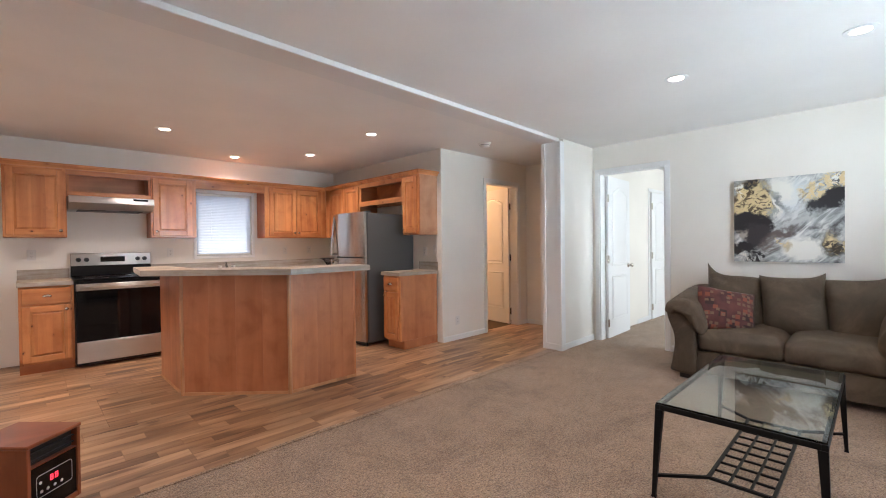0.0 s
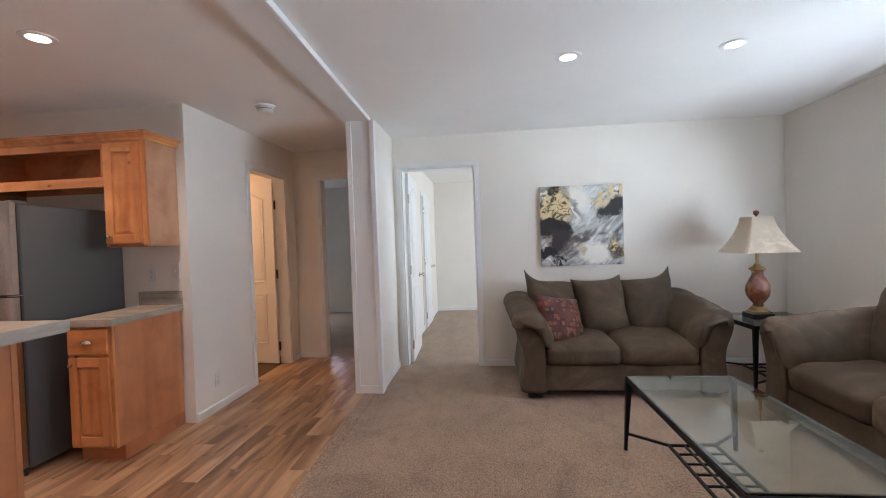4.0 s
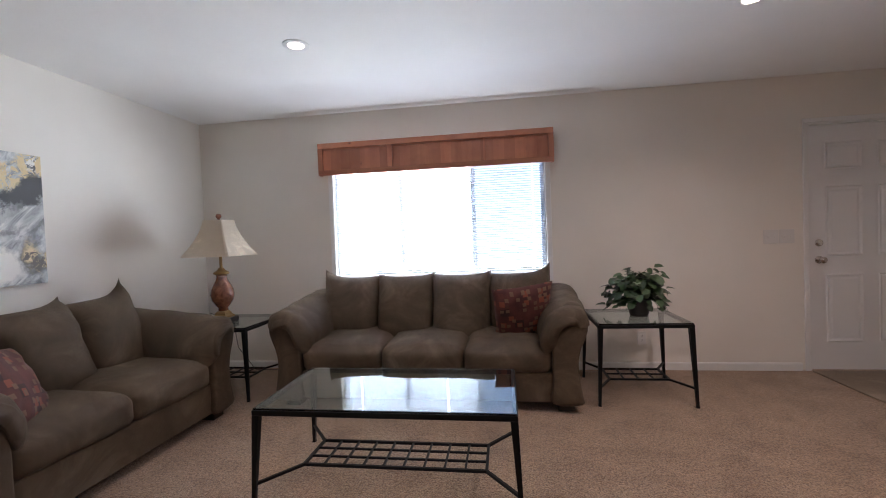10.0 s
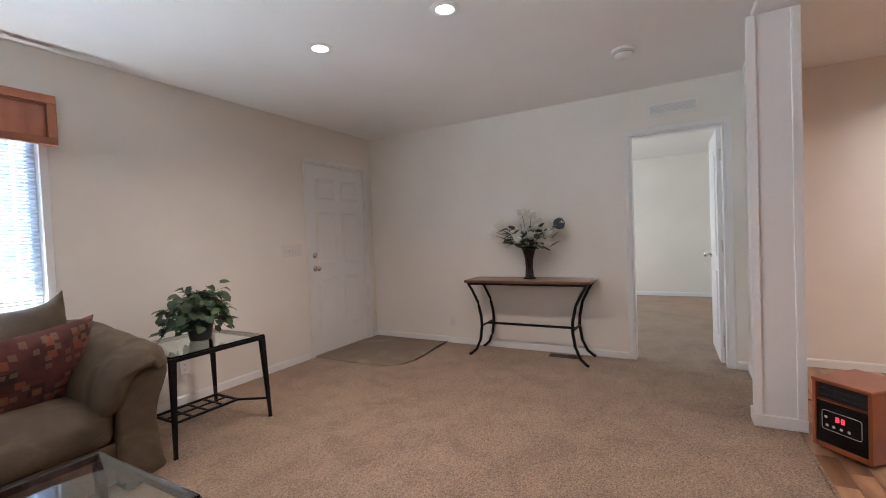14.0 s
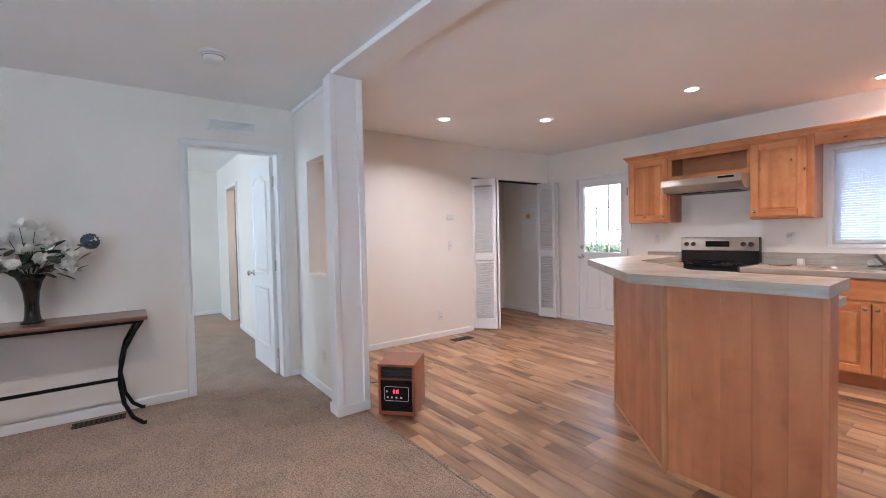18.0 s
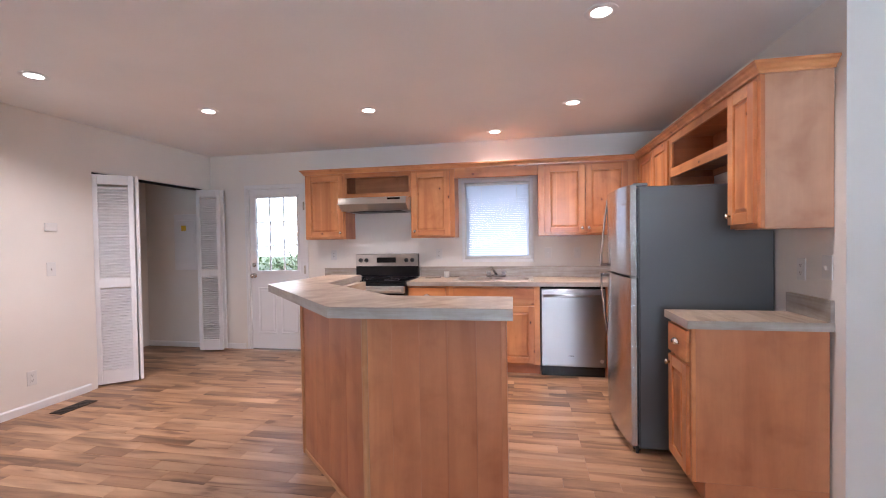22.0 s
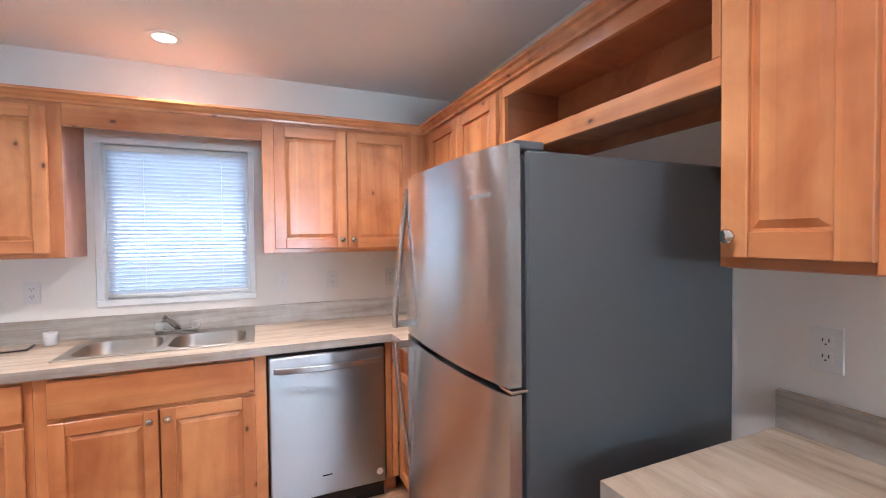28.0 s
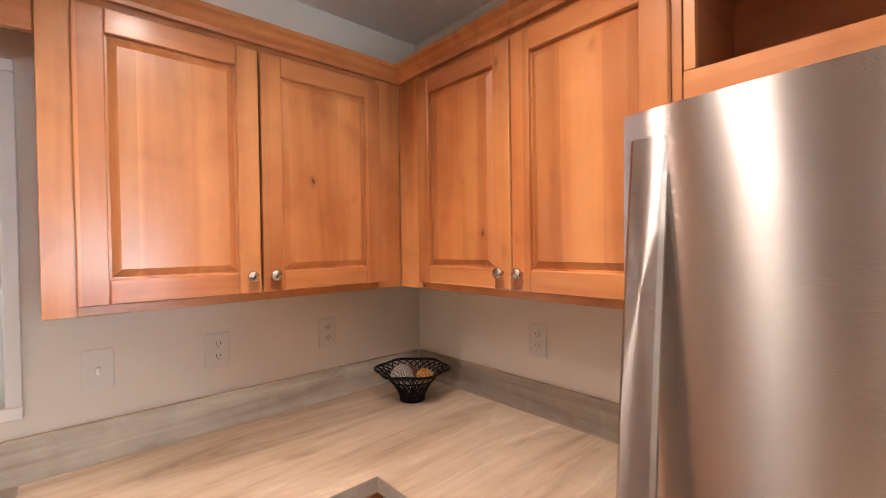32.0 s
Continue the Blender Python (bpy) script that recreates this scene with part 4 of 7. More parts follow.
def slab_parts(parent, outline, z0, z1, top, open_sides=()):
    """A laminate top sheet on a core, with an edge band along each open side."""
    n = len(outline)
    part("core", prism(outline, z0, z1 - 0.0016), M_EDGE, parent)
    part("top_sheet", prism(outline, z1 - 0.0014, z1, 0.0006), top, parent, "beige travertine-look laminate sheet")
    for i in range(n):
        if i not in open_sides:
            continue
        p, q = Vector(outline[i]), Vector(outline[(i + 1) % n])
        d = (q - p).normalized()
        o = Vector((d.y, -d.x))
        e = 0.0012
        pts = [p + o * 0.0003, q + o * 0.0003, q + o * e, p + o * e]
        part("edge_band", prism([(v_.x, v_.y) for v_ in pts], z0, z1 - 0.0008), M_EDGE, parent, "grey laminate edge band")


def slab(name, outline, label, z0=CT - SLAB, z1=CT, top=None, open_sides=(0, 1, 2, 3)):
    c = thing(name, (outline[0][0], outline[0][1], z0), label, "countertop")
    slab_parts(c, outline, z0, z1, top or M_TOPX, open_sides)
    return c


FY, FX = 6.075, 3.395
slab("countertop", [(0.235, FY), (0.655, FY), (0.655, NORTH - 0.003), (0.235, NORTH - 0.003)], "grey travertine-look laminate counter beside the range")
# sink cut-out is formed by four strips of one counter
SX0, SX1, SY0, SY1 = 1.90, 2.675, 6.20, 6.60
ctop = thing("countertop", (2.4, 6.3, CT - SLAB), "grey travertine-look laminate counter with a sink, running round the corner", "countertop")
for nm, pts, mt, sides in (
    ("counter_board", [(1.424, FY), (SX0, FY), (SX0, NORTH - 0.003), (1.424, NORTH - 0.003)], M_TOPX, (0, 3)),
    ("counter_board", [(SX0 + 0.0002, FY), (SX1 - 0.0002, FY), (SX1 - 0.0002, SY0), (SX0 + 0.0002, SY0)], M_TOPX, (0,)),
    ("counter_board", [(SX0 + 0.0002, SY1), (SX1 - 0.0002, SY1), (SX1 - 0.0002, NORTH - 0.003), (SX0 + 0.0002, NORTH - 0.003)], M_TOPX, ()),
    ("counter_board", [(SX1, FY), (FX, FY), (FX, 5.435), (KEAST - 0.003, 5.435), (KEAST - 0.003, NORTH - 0.003), (SX1, NORTH - 0.003)], M_TOPX, (0, 1, 2)),
):
    slab_parts(ctop, pts, CT - SLAB, CT, mt, sides)
slab("countertop", [(FX, 4.165), (KEAST - 0.003, 4.165), (KEAST - 0.003, 4.515), (FX, 4.515)], "small grey travertine-look laminate counter beside the refrigerator", top=M_TOPY)
for lab, x0, x1, y0, y1, h in (
    ("splash behind the counter next to the range", 0.235, 0.655, NORTH - 0.02, NORTH - 0.002, 0.105),
    ("splash behind the sink", 1.424, KEAST - 0.022, NORTH - 0.02, NORTH - 0.002, 0.118),
    ("splash along the corner", KEAST - 0.02, KEAST - 0.002, 5.435, NORTH - 0.021, 0.118),
    ("splash over the small counter", KEAST - 0.02, KEAST - 0.002, 4.168, 4.515, 0.105),
):
    bs = thing("backsplash", ((x0 + x1) / 2, (y0 + y1) / 2, CT), "grey laminate " + lab, "backsplash")
    part("splash_board", box(x0, x1, y0, y1, CT + 0.0005, CT + h - 0.0015, 0.0005), M_EDGE, bs)
    part("top_edge", box(x0 + 0.0005, x1 - 0.0005, y0 + 0.0005, y1 - 0.0005, CT + h - 0.0014, CT + h, 0.0005), M_TOPX, bs)

# ---- island ----
isl = thing("kitchen_island", (1.85, 4.2, 0), "two-level kitchen island with plain alder panels and a chamfered corner", "island")
IL, IC, IR = (1.225, 4.35), (1.876, 3.735), (2.522, 3.745)


def panel(a, b, z0, z1, t=0.018):
    a, b = Vector(a), Vector(b)
    d = (b - a).normalized()
    n = Vector((-d.y, d.x))
    p = [a, b, b + n * t, a + n * t]
    return prism([(q.x, q.y) for q in p], z0, z1, 0.0008)


part("side_panel", panel((1.225, 5.12), IL, 0, 1.012), VENEER["z"], isl)
n_board = 4
for i in range(n_board):
    a = Vector(IL).lerp(Vector(IC), i / n_board)
    b = Vector(IL).lerp(Vector(IC), (i + 1) / n_board - 0.0006)
    part("front_panel", panel(a, b, 0, 1.012), VENEER["z"], isl)
for i in range(5):
    a = Vector(IC).lerp(Vector(IR), i / 5)
    b = Vector(IC).lerp(Vector(IR), (i + 1) / 5 - 0.0006)
    part("front_panel", panel(a, b, 0, 1.012), VENEER["z"], isl)
for c in (IL, IC):
    part("corner_strip", lathe([(0.0, 0), (0.016, 0), (0.016, 1.0115), (0.0, 1.0115)], 8, (c[0], c[1], 0)), M_STRIP, isl)
part("corner_strip", box(IR[0] - 0.02, IR[0] + 0.004, IR[1] - 0.004, IR[1] + 0.02, 0, 1.0115, 0.002), VENEER["z"], isl)
part("end_panel", box(IR[0] - 0.018, IR[0] + 0.001, 3.766, 3.88, 0, 1.012), VENEER["z"], isl)
for a, b in (((1.225, 5.12), IL), (IL, IC), (IC, IR)):
    a, b = Vector(a), Vector(b)
    d = (b - a).normalized()
    n = Vector((-d.y, d.x))
    p = [a - n * 0.008, b - n * 0.008, b - n * 0.0005, a - n * 0.0005]
    part("base_strip", prism([(q.x, q.y) for q in p], 0, 0.026, 0.002), M_STRIP, isl)
core = [(1.245, 5.10), (1.245, 4.37), (1.885, 3.76), (2.502, 3.77), (2.502, 3.88), (1.93, 3.88), (1.36, 4.42), (1.36, 5.10)]
part("knee_wall", prism(core, 0.001, 1.011), M_TOPY, isl, "laminate-clad upper back")
low = [(1.365, 4.98), (1.365, 4.425), (1.935, 3.885), (2.44, 3.885), (2.44, 4.475), (1.908, 4.475), (1.908, 4.98)]
body = [(1.368, 4.96), (1.368, 4.43), (1.937, 3.89), (2.42, 3.89), (2.42, 4.44), (1.875, 4.44), (1.875, 4.96)]
part("cabinet_body", prism(body, 0.10, CT - SLAB - 0.001), VENEER["z"], isl)
kick = [(1.37, 4.95), (1.37, 4.44), (1.94, 3.90), (2.41, 3.90), (2.41, 4.38), (1.82, 4.38), (1.82, 4.95)]
part("toe_kick", prism(kick, 0.0, 0.0995), VENEER["x"], isl)
Mx = placed("+x", 1.876, 4.455)
cab_drawer(isl, Mx, "+x", 0.02, 0.49, 0.70, 0.855, "cup")
cab_door(isl, Mx, "+x", 0.02, 0.49, 0.12, 0.675, (0.06, 0.63))
My = placed("+y", 2.415, 4.441)
cab_drawer(isl, My, "+y", 0.02, 0.50, 0.70, 0.855, "cup")
cab_door(isl, My, "+y", 0.02, 0.50, 0.12, 0.675, (0.44, 0.63))
bar = [(0.955, 4.405), (1.80, 3.525), (2.56, 3.54), (2.55, 3.905), (1.95, 3.905), (1.325, 4.50), (1.30, 5.16), (1.03, 5.20)]
slab("island_bar_top", bar, "raised grey travertine-look laminate bar top of the island", 1.013, 1.06, M_BARTOP, range(8))
slab("island_counter", low, "lower grey travertine-look laminate counter of the island", top=M_TOPX, open_sides=range(7))

# ---- appliances ----
rg = thing("kitchen_range", (1.04, 6.35, 0), "freestanding electric range in steel with black glass door and cooktop", "stove")
RX0, RX1, RF = 0.664, 1.416, 6.045
part("body", box(RX0, RX1, RF + 0.001, 6.665, 0.03, 0.905, 0.003), M_PLASTIC, rg)
part("cooktop", box(RX0 - 0.003, RX1 + 0.003, RF - 0.02, 6.60, 0.906, 0.922, 0.004), M_BLACKGLASS, rg, "black glass cooktop")
for x, y, r in ((0.85, 6.20, 0.10), (1.23, 6.20, 0.08), (0.85, 6.46, 0.075), (1.23, 6.46, 0.095)):
    part("burner_ring", lathe([(r - 0.004, 0.9221), (r - 0.004, 0.9226), (r, 0.9226), (r, 0.9221)], 40, (x, y, 0), True), mat("burner_mark", (0.12, 0.12, 0.12), 0.3), rg, "grey burner ring")
part("oven_door", box(RX0 + 0.002, RX1 - 0.002, RF - 0.035, RF, 0.275, 0.80, 0.005), M_BLACKGLASS, rg, "black glass oven door")
part("door_trim", box(RX0 + 0.002, RX1 - 0.002, RF - 0.038, RF, 0.802, 0.872, 0.006), M_STEELH, rg)
part("handle", tube([(RX0 + 0.03, RF - 0.075, 0.835), (RX1 - 0.03, RF - 0.075, 0.835)], 0.013, 12), M_STEELH, rg, smooth=True)
for x in (RX0 + 0.05, RX1 - 0.05):
    part("handle_post", box(x - 0.012, x + 0.012, RF - 0.075, RF - 0.037, 0.824, 0.846, 0.003), M_STEELH, rg)
part("storage_drawer", box(RX0 + 0.002, RX1 - 0.002, RF - 0.035, RF, 0.055, 0.268, 0.006), M_STEELH, rg, "brushed steel storage drawer")
part("upper_strip", box(RX0, RX1, RF - 0.02, RF, 0.874, 0.904, 0.003), M_BLACK, rg)
part("backguard", prism([(RX0, 6.60), (RX1, 6.60), (RX1, 6.665), (RX0, 6.665)], 0.923, 1.185, 0.006), M_BLACK, rg)
part("control_panel", box(RX0 + 0.001, RX1 - 0.001, 6.588, 6.60, 1.045, 1.184, 0.004), M_STEELH, rg, "brushed steel control panel")
part("clock_display", box(0.925, 1.155, 6.583, 6.588, 1.085, 1.145, 0.002), M_BLACKGLASS, rg)
for x in (0.73, 0.80, 1.28, 1.35):
    part("control_knob", turned(lathe([(0, 0), (0.024, 0), (0.024, 0.006), (0.019, 0.010), (0.017, 0.028), (0.0, 0.030)], 20), pose(x, 6.588, 1.113, 90, 0, 0)), M_PLASTIC, rg)

hd = thing("range_hood", (1.015, 6.45, 1.66), "stainless under-cabinet range hood with a slanted front", "range hood")
HX0, HX1 = 0.636, 1.392
prof = [(6.685, 1.805), (6.215, 1.805), (6.205, 1.798), (6.198, 1.742), (6.29, 1.668), (6.685, 1.662)]
bm = bmesh.new()
la = [bm.verts.new((HX0, y, z)) for y, z in prof]
lb = [bm.verts.new((HX1, y, z)) for y, z in prof]
bm.faces.new(la)
bm.faces.new(lb[::-1])
for i in range(len(prof)):
    j = (i + 1) % len(prof)
    bm.faces.new((la[i], la[j], lb[j], lb[i]))
bmesh.ops.recalc_face_normals(bm, faces=bm.faces)
part("canopy", bm, M_STEELH, hd)
part("switch_plate", box(1.19, 1.33, 6.192, 6.203, 1.772, 1.793, 0.002), M_BLACK, hd)
part("lip", box(HX0, HX1, 6.180, 6.196, 1.728, 1.742, 0.003), M_STEELH, hd)
part("filter", box(0.72, 1.30, 6.33, 6.62, 1.658, 1.664), M_PLASTIC, hd)

dw = thing("dishwasher", (3.056, 6.37, 0), "stainless steel dishwasher with a bowed bar handle", "dishwasher")
part("tub", box(2.757, 3.353, 6.11, 6.66, 0.10, 0.868), M_PLASTIC, dw)
part("door", box(2.760, 3.350, 6.078, 6.109, 0.105, 0.848, 0.006), M_STEELX, dw, "brushed steel door")
part("top_strip", box(2.760, 3.350, 6.085, 6.109, 0.850, 0.866, 0.002), M_BLACK, dw)
hp = [(2.785 + 0.54 * i / 20, 6.072 - 0.040 * math.sin(math.pi * i / 20) ** 0.7, 0.785) for i in range(21)]
part("handle", flat_bar(hp, 0.030, 0.012, (0, 0, 1)), M_STEELX, dw, "bowed flat steel bar handle")
part("toe_kick", box(2.760, 3.350, 6.13, 6.16, 0.0, 0.099), M_BLACK, dw)
part("badge", box(3.01, 3.06, 6.0765, 6.0785, 0.205, 0.212), M_BLACK, dw)
part("round_sticker", turned(lathe([(0, 0), (0.018, 0), (0.018, 0.001), (0, 0.001)], 20), pose(3.315, 6.0782, 0.165, 90, 0, 0)), M_WHITEPLASTIC, dw)

# refrigerator, standing proud in its bay
fr = thing("refrigerator", (3.65, 5.03, 0), "top-freezer refrigerator with bowed brushed steel doors and grey sides", "refrigerator")
FM = Matrix.Translation((3.231, 4.627, 0)) @ Matrix.Rotation(radians(0.3), 4, "Z")
FW, FH, FD = 0.715, 1.648, 0.785


def fridge_door(z0, z1):
    """Local: x into the room's depth, y along the width. The front swells both ways."""
    n, k = 18, 10
    bm = bmesh.new()
    rows = []
    for j in range(k + 1):
        w = j / k
        row = []
        for i in range(n + 1):
            u = i / n
            soft = 0.003 * (max(0.0, abs(2 * u - 1) - 0.95) / 0.05) ** 2
            x = 0.008 - 0.028 * (1 - abs(2 * u - 1) ** 2.4) - 0.003 * (1 - (2 * w - 1) ** 2) + soft
            row.append(bm.verts.new((x, 0.004 + u * (FW - 0.008), z0 + w * (z1 - z0))))
        rows.append(row)
    for p, q in zip(rows, rows[1:]):
        for i in range(n):
            f = bm.faces.new((p[i], p[i + 1], q[i + 1], q[i]))
            f.smooth = True
    back = [bm.verts.new((0.042, y, z)) for y, z in ((0.004, z0), (FW - 0.004, z0), (FW - 0.004, z1), (0.004, z1))]
    bm.faces.new(rows[0] + [back[1], back[0]])
    bm.faces.new(rows[-1] + [back[2], back[3]])
    bm.faces.new([r[0] for r in rows] + [back[3], back[0]])
    bm.faces.new([r[-1] for r in rows] + [back[2], back[1]])
    bm.faces.new(back)
    bmesh.ops.recalc_face_normals(bm, faces=bm.faces)
    for e in bm.edges:
        e.smooth = all(f.smooth for f in e.link_faces)
    return turned(bm, FM)


part("case", turned(box(0.056, FD, 0.0, FW, 0.04, FH - 0.012, 0.006), FM), M_FRIDGESIDE, fr, "grey textured cabinet")
part("gasket", turned(box(0.0425, 0.0555, 0.012, FW - 0.012, 0.06, FH - 0.03), FM), M_PLASTIC, fr)
part("freezer_door", fridge_door(1.097, FH), M_STEEL, fr, "bowed brushed steel freezer door")
part("lower_door", fridge_door(0.055, 1.080), M_STEEL, fr, "bowed brushed steel refrigerator door")
part("base_grille", turned(box(0.038, 0.0555, 0.02, FW - 0.02, 0.0, 0.052, 0.003), FM), M_PLASTIC, fr)
part("top_hinge_cover", turned(box(0.03, 0.11, 0.006, 0.055, FH - 0.011, FH + 0.010, 0.005, None, 2), FM), M_FRIDGESIDE, fr)
part("middle_hinge", turned(box(0.01, 0.055, -0.004, 0.05, 1.0855, 1.0925, 0.001), FM), M_CHROME, fr)
part("foot", turned(lathe([(0.0, 0.0), (0.022, 0.0), (0.022, 0.018), (0.012, 0.02), (0.012, 0.05), (0.0, 0.05)], 14), FM @ pose(0.05, 0.05, 0)), M_CHROME, fr)
part("foot", turned(lathe([(0.0, 0.0), (0.022, 0.0), (0.022, 0.018), (0.012, 0.02), (0.012, 0.05), (0.0, 0.05)], 14), FM @ pose(0.05, FW - 0.05, 0)), M_CHROME, fr)
for za, zb in ((1.115, 1.618), (1.063, 0.58)):
    pts = []
    for i in range(25):
        u = i / 24
        out = 0.052 * (1 - u ** 1.35)
        pts.append(FM @ Vector((0.004 - out, FW - 0.034, za + (zb - za) * u)))
    hb = part("handle", flat_bar(pts, 0.036, 0.013, FM.to_3x3() @ Vector((0, 1, 0))), M_STEEL, fr, "curved flat steel bar handle")
    zc = za + (0.012 if zb > za else -0.012)
    part("handle_post", turned(box(-0.046, 0.012, FW - 0.045, FW - 0.023, zc - 0.012, zc + 0.012, 0.004), FM), M_STEEL, hb)
letters = bmesh.new()
for i in range(9):
    y = 0.060 + 0.0094 * i
    x = 0.008 - 0.028 * (1 - abs(2 * y / FW - 1) ** 2.4) - 0.003 * 0.6
    box(x - 0.0015, x + 0.001, y, y + 0.0066, 1.532, 1.545 if i in (0, 4) else 1.542, 0.0008, letters)
part("badge", turned(letters, FM), M_CHROME, fr, "small chrome name badge")

# ---- sink, tap and counter things ----
sk = thing("kitchen_sink", (2.288, 6.42, 0.75), "stainless steel double-bowl drop-in sink", "sink")
bowls = ((1.925, 2.270), (2.306, 2.652))
rim = bmesh.new()
for x0, x1, y0, y1 in ((1.880, 2.697, 6.185, 6.216), (1.880, 2.697, 6.545, 6.655), (1.880, 1.9248, 6.2163, 6.5447), (2.6522, 2.697, 6.2163, 6.5447), (2.2702, 2.3058, 6.2163, 6.5447)):
    box(x0, x1, y0, y1, CT + 0.0003, CT + 0.006, 0.0015, rim)
for x0, x1 in bowls:
    for cx, cy, sx, sy in ((x1, 6.5447, -1, -1), (x0, 6.5447, 1, -1), (x0, 6.2163, 1, 1), (x1, 6.2163, -1, 1)):
        arc = [(cx + sx * 0.085 * (1 - math.sin(radians(15 * k))), cy + sy * 0.085 * (1 - math.cos(radians(15 * k)))) for k in range(7)]
        top = [rim.verts.new((px, py, CT + 0.0058)) for px, py in [(cx, cy)] + arc]
        rim.faces.new(top if sx * sy < 0 else top[::-1])
part("rim", rim, M_SINK, sk)
for x0, x1 in bowls:
    bm = bmesh.new()
    levels = [(0.0, 0.920), (0.004, 0.905), (0.016, 0.78), (0.05, 0.752)]
    loops = []
    for d, z in levels:
        r = 0.085
        loop = []
        for cx, cy, a0 in ((x1 - d - r, 6.544 - d - r, 0), (x0 + d + r, 6.544 - d - r, 90), (x0 + d + r, 6.217 + d + r, 180), (x1 - d - r, 6.217 + d + r, 270)):
            for k in range(5):
                a = radians(a0 + 22.5 * k)
                loop.append(bm.verts.new((cx + r * math.cos(a), cy + r * math.sin(a), z)))
        loops.append(loop)
    for a, b in zip(loops, loops[1:]):
        for i in range(len(a)):
            j = (i + 1) % len(a)
            bm.faces.new((a[i], b[i], b[j], a[j]))
    bm.faces.new(loops[-1][::-1])
    bw_ob = part("bowl", bm, M_SINK, sk, smooth=True)
    part("drain", lathe([(0.0, 0.7525), (0.042, 0.7525), (0.042, 0.7555), (0.03, 0.754), (0.0, 0.754)], 20, ((x0 + x1) / 2, 6.39, 0)), M_CHROME, bw_ob)

fc = thing("kitchen_faucet", (2.30, 6.60, CT + 0.006), "chrome two-handle kitchen tap with clear knobs", "faucet")
FZ = CT + 0.006
part("deck_plate", box(2.195, 2.405, 6.578, 6.632, FZ, FZ + 0.024, 0.006, None, 2), M_TAP, fc, smooth=False)
sp = part("spout", tube([(2.30, 6.605, FZ + 0.02), (2.299, 6.602, FZ + 0.036), (2.294, 6.590, FZ + 0.047), (2.280, 6.555, FZ + 0.072), (2.262, 6.508, FZ + 0.104), (2.257, 6.495, FZ + 0.108)], [0.017, 0.0165, 0.0155, 0.0145, 0.014, 0.013], 14), M_TAP, fc, smooth=True)
part("aerator", tube([(2.258, 6.497, FZ + 0.106), (2.256, 6.491, FZ + 0.084)], [0.0125, 0.0115], 12), M_TAP, sp, smooth=True)
for x in (2.215, 2.385):
    part("tap_knob", lathe([(0.0, 0.02), (0.016, 0.02), (0.016, 0.03), (0.024, 0.034), (0.026, 0.055), (0.020, 0.064), (0.0, 0.066)], 12, (x, 6.605, FZ)), M_ACRYLIC, fc, "clear acrylic tap knob")

cup = solo("white_cup", lathe([(0.0, 0.0), (0.026, 0.0), (0.030, 0.004), (0.031, 0.062), (0.029, 0.066), (0.027, 0.060), (0.026, 0.010), (0.0, 0.008)], 24), M_WHITEPLASTIC, "small white cup on the counter beside the sink", "cup", smooth=True)
cup.location = (1.745, 6.60, CT)
tv = thing("coaster", (1.60, 6.55, CT), "pale patterned trivet with a dark rim lying on the counter", "trivet")
TM = pose(1.60, 6.55, CT, 0, 0, 8)
part("rim", turned(box(-0.085, 0.085, -0.065, 0.065, 0.0003, 0.007, 0.003, None, 2), TM), M_BRONZE, tv)
part("pad", turned(box(-0.076, 0.076, -0.056, 0.056, 0.0072, 0.0088, 0.0006), TM), wood("pale_trivet_pad", "x", (0.62, 0.50, 0.38), (0.50, 0.38, 0.27), (0.25, 0.17, 0.1), 0.9, 0.4, 3.0), tv, "pale patterned pad")

# wire bowl with decorative balls
bl = thing("wire_bowl", (3.80, 6.45, CT), "black wire fruit bowl with flared rim in the counter corner", "bowl")
BC = Vector((3.80, 6.45, CT))
BP = [(0.045, 0.004), (0.05, 0.028), (0.07, 0.062), (0.105, 0.104), (0.138, 0.122)]
bm = bmesh.new()
for i in range(26):
    a = 2 * math.pi * i / 26
    for s in (0.22, -0.22):
        tube([BC + Vector((r * math.cos(a + s * k), r * math.sin(a + s * k), z)) for k, (r, z) in enumerate(BP)], 0.0027, 5, bm)
part("wire_weave", bm, M_IRON, bl)
bm = bmesh.new()
for r, z, t in ((0.045, 0.004, 0.005), (0.138, 0.122, 0.0055), (0.088, 0.083, 0.003)):
    tube([BC + Vector(((r + (0.008 * math.sin(6 * a) if r > 0.1 else 0)) * math.cos(a), (r + (0.008 * math.sin(6 * a) if r > 0.1 else 0)) * math.sin(a), z)) for a in (2 * math.pi * k / 48 for k in range(49))], t, 6, bm)
part("rim", bm, M_IRON, bl)
part("bottom_plate", lathe([(0, 0.0), (0.045, 0.0), (0.045, 0.004), (0, 0.004)], 24, BC), M_IRON, bl)


def weave_ball(name, c, r, colors, label):
    m = mat(name + "_straw", colors[0], 0.55)
    v = coords(m)
    w = node(m, "ShaderNodeTexWave")
    w.inputs["Scale"].default_value, w.inputs["Distortion"].default_value = 40.0, 6.0
    join(m, v, w.inputs["Vector"])
    join(m, ramp(m, w.outputs["Fac"], (0.3, colors[1]), (0.7, colors[0])), bsdf(m).inputs["Base Color"])
    bump(m, w.outputs["Fac"], 0.8, 0.004)
    bm = bmesh.new()
    bmesh.ops.create_uvsphere(bm, u_segments=24, v_segments=14, radius=r)
    for i in range(7):
        q = Euler((i * 0.9, i * 1.7, i * 0.5)).to_matrix()
        tube([q @ Vector((1.01 * r * math.cos(a), 1.01 * r * math.sin(a), 0)) for a in (2 * math.pi * k / 24 for k in range(25))], 0.0022, 5, bm)
    ob = solo(name, bm, m, label, "ornament", "balls in the wire bowl", True)
    ob.location = c


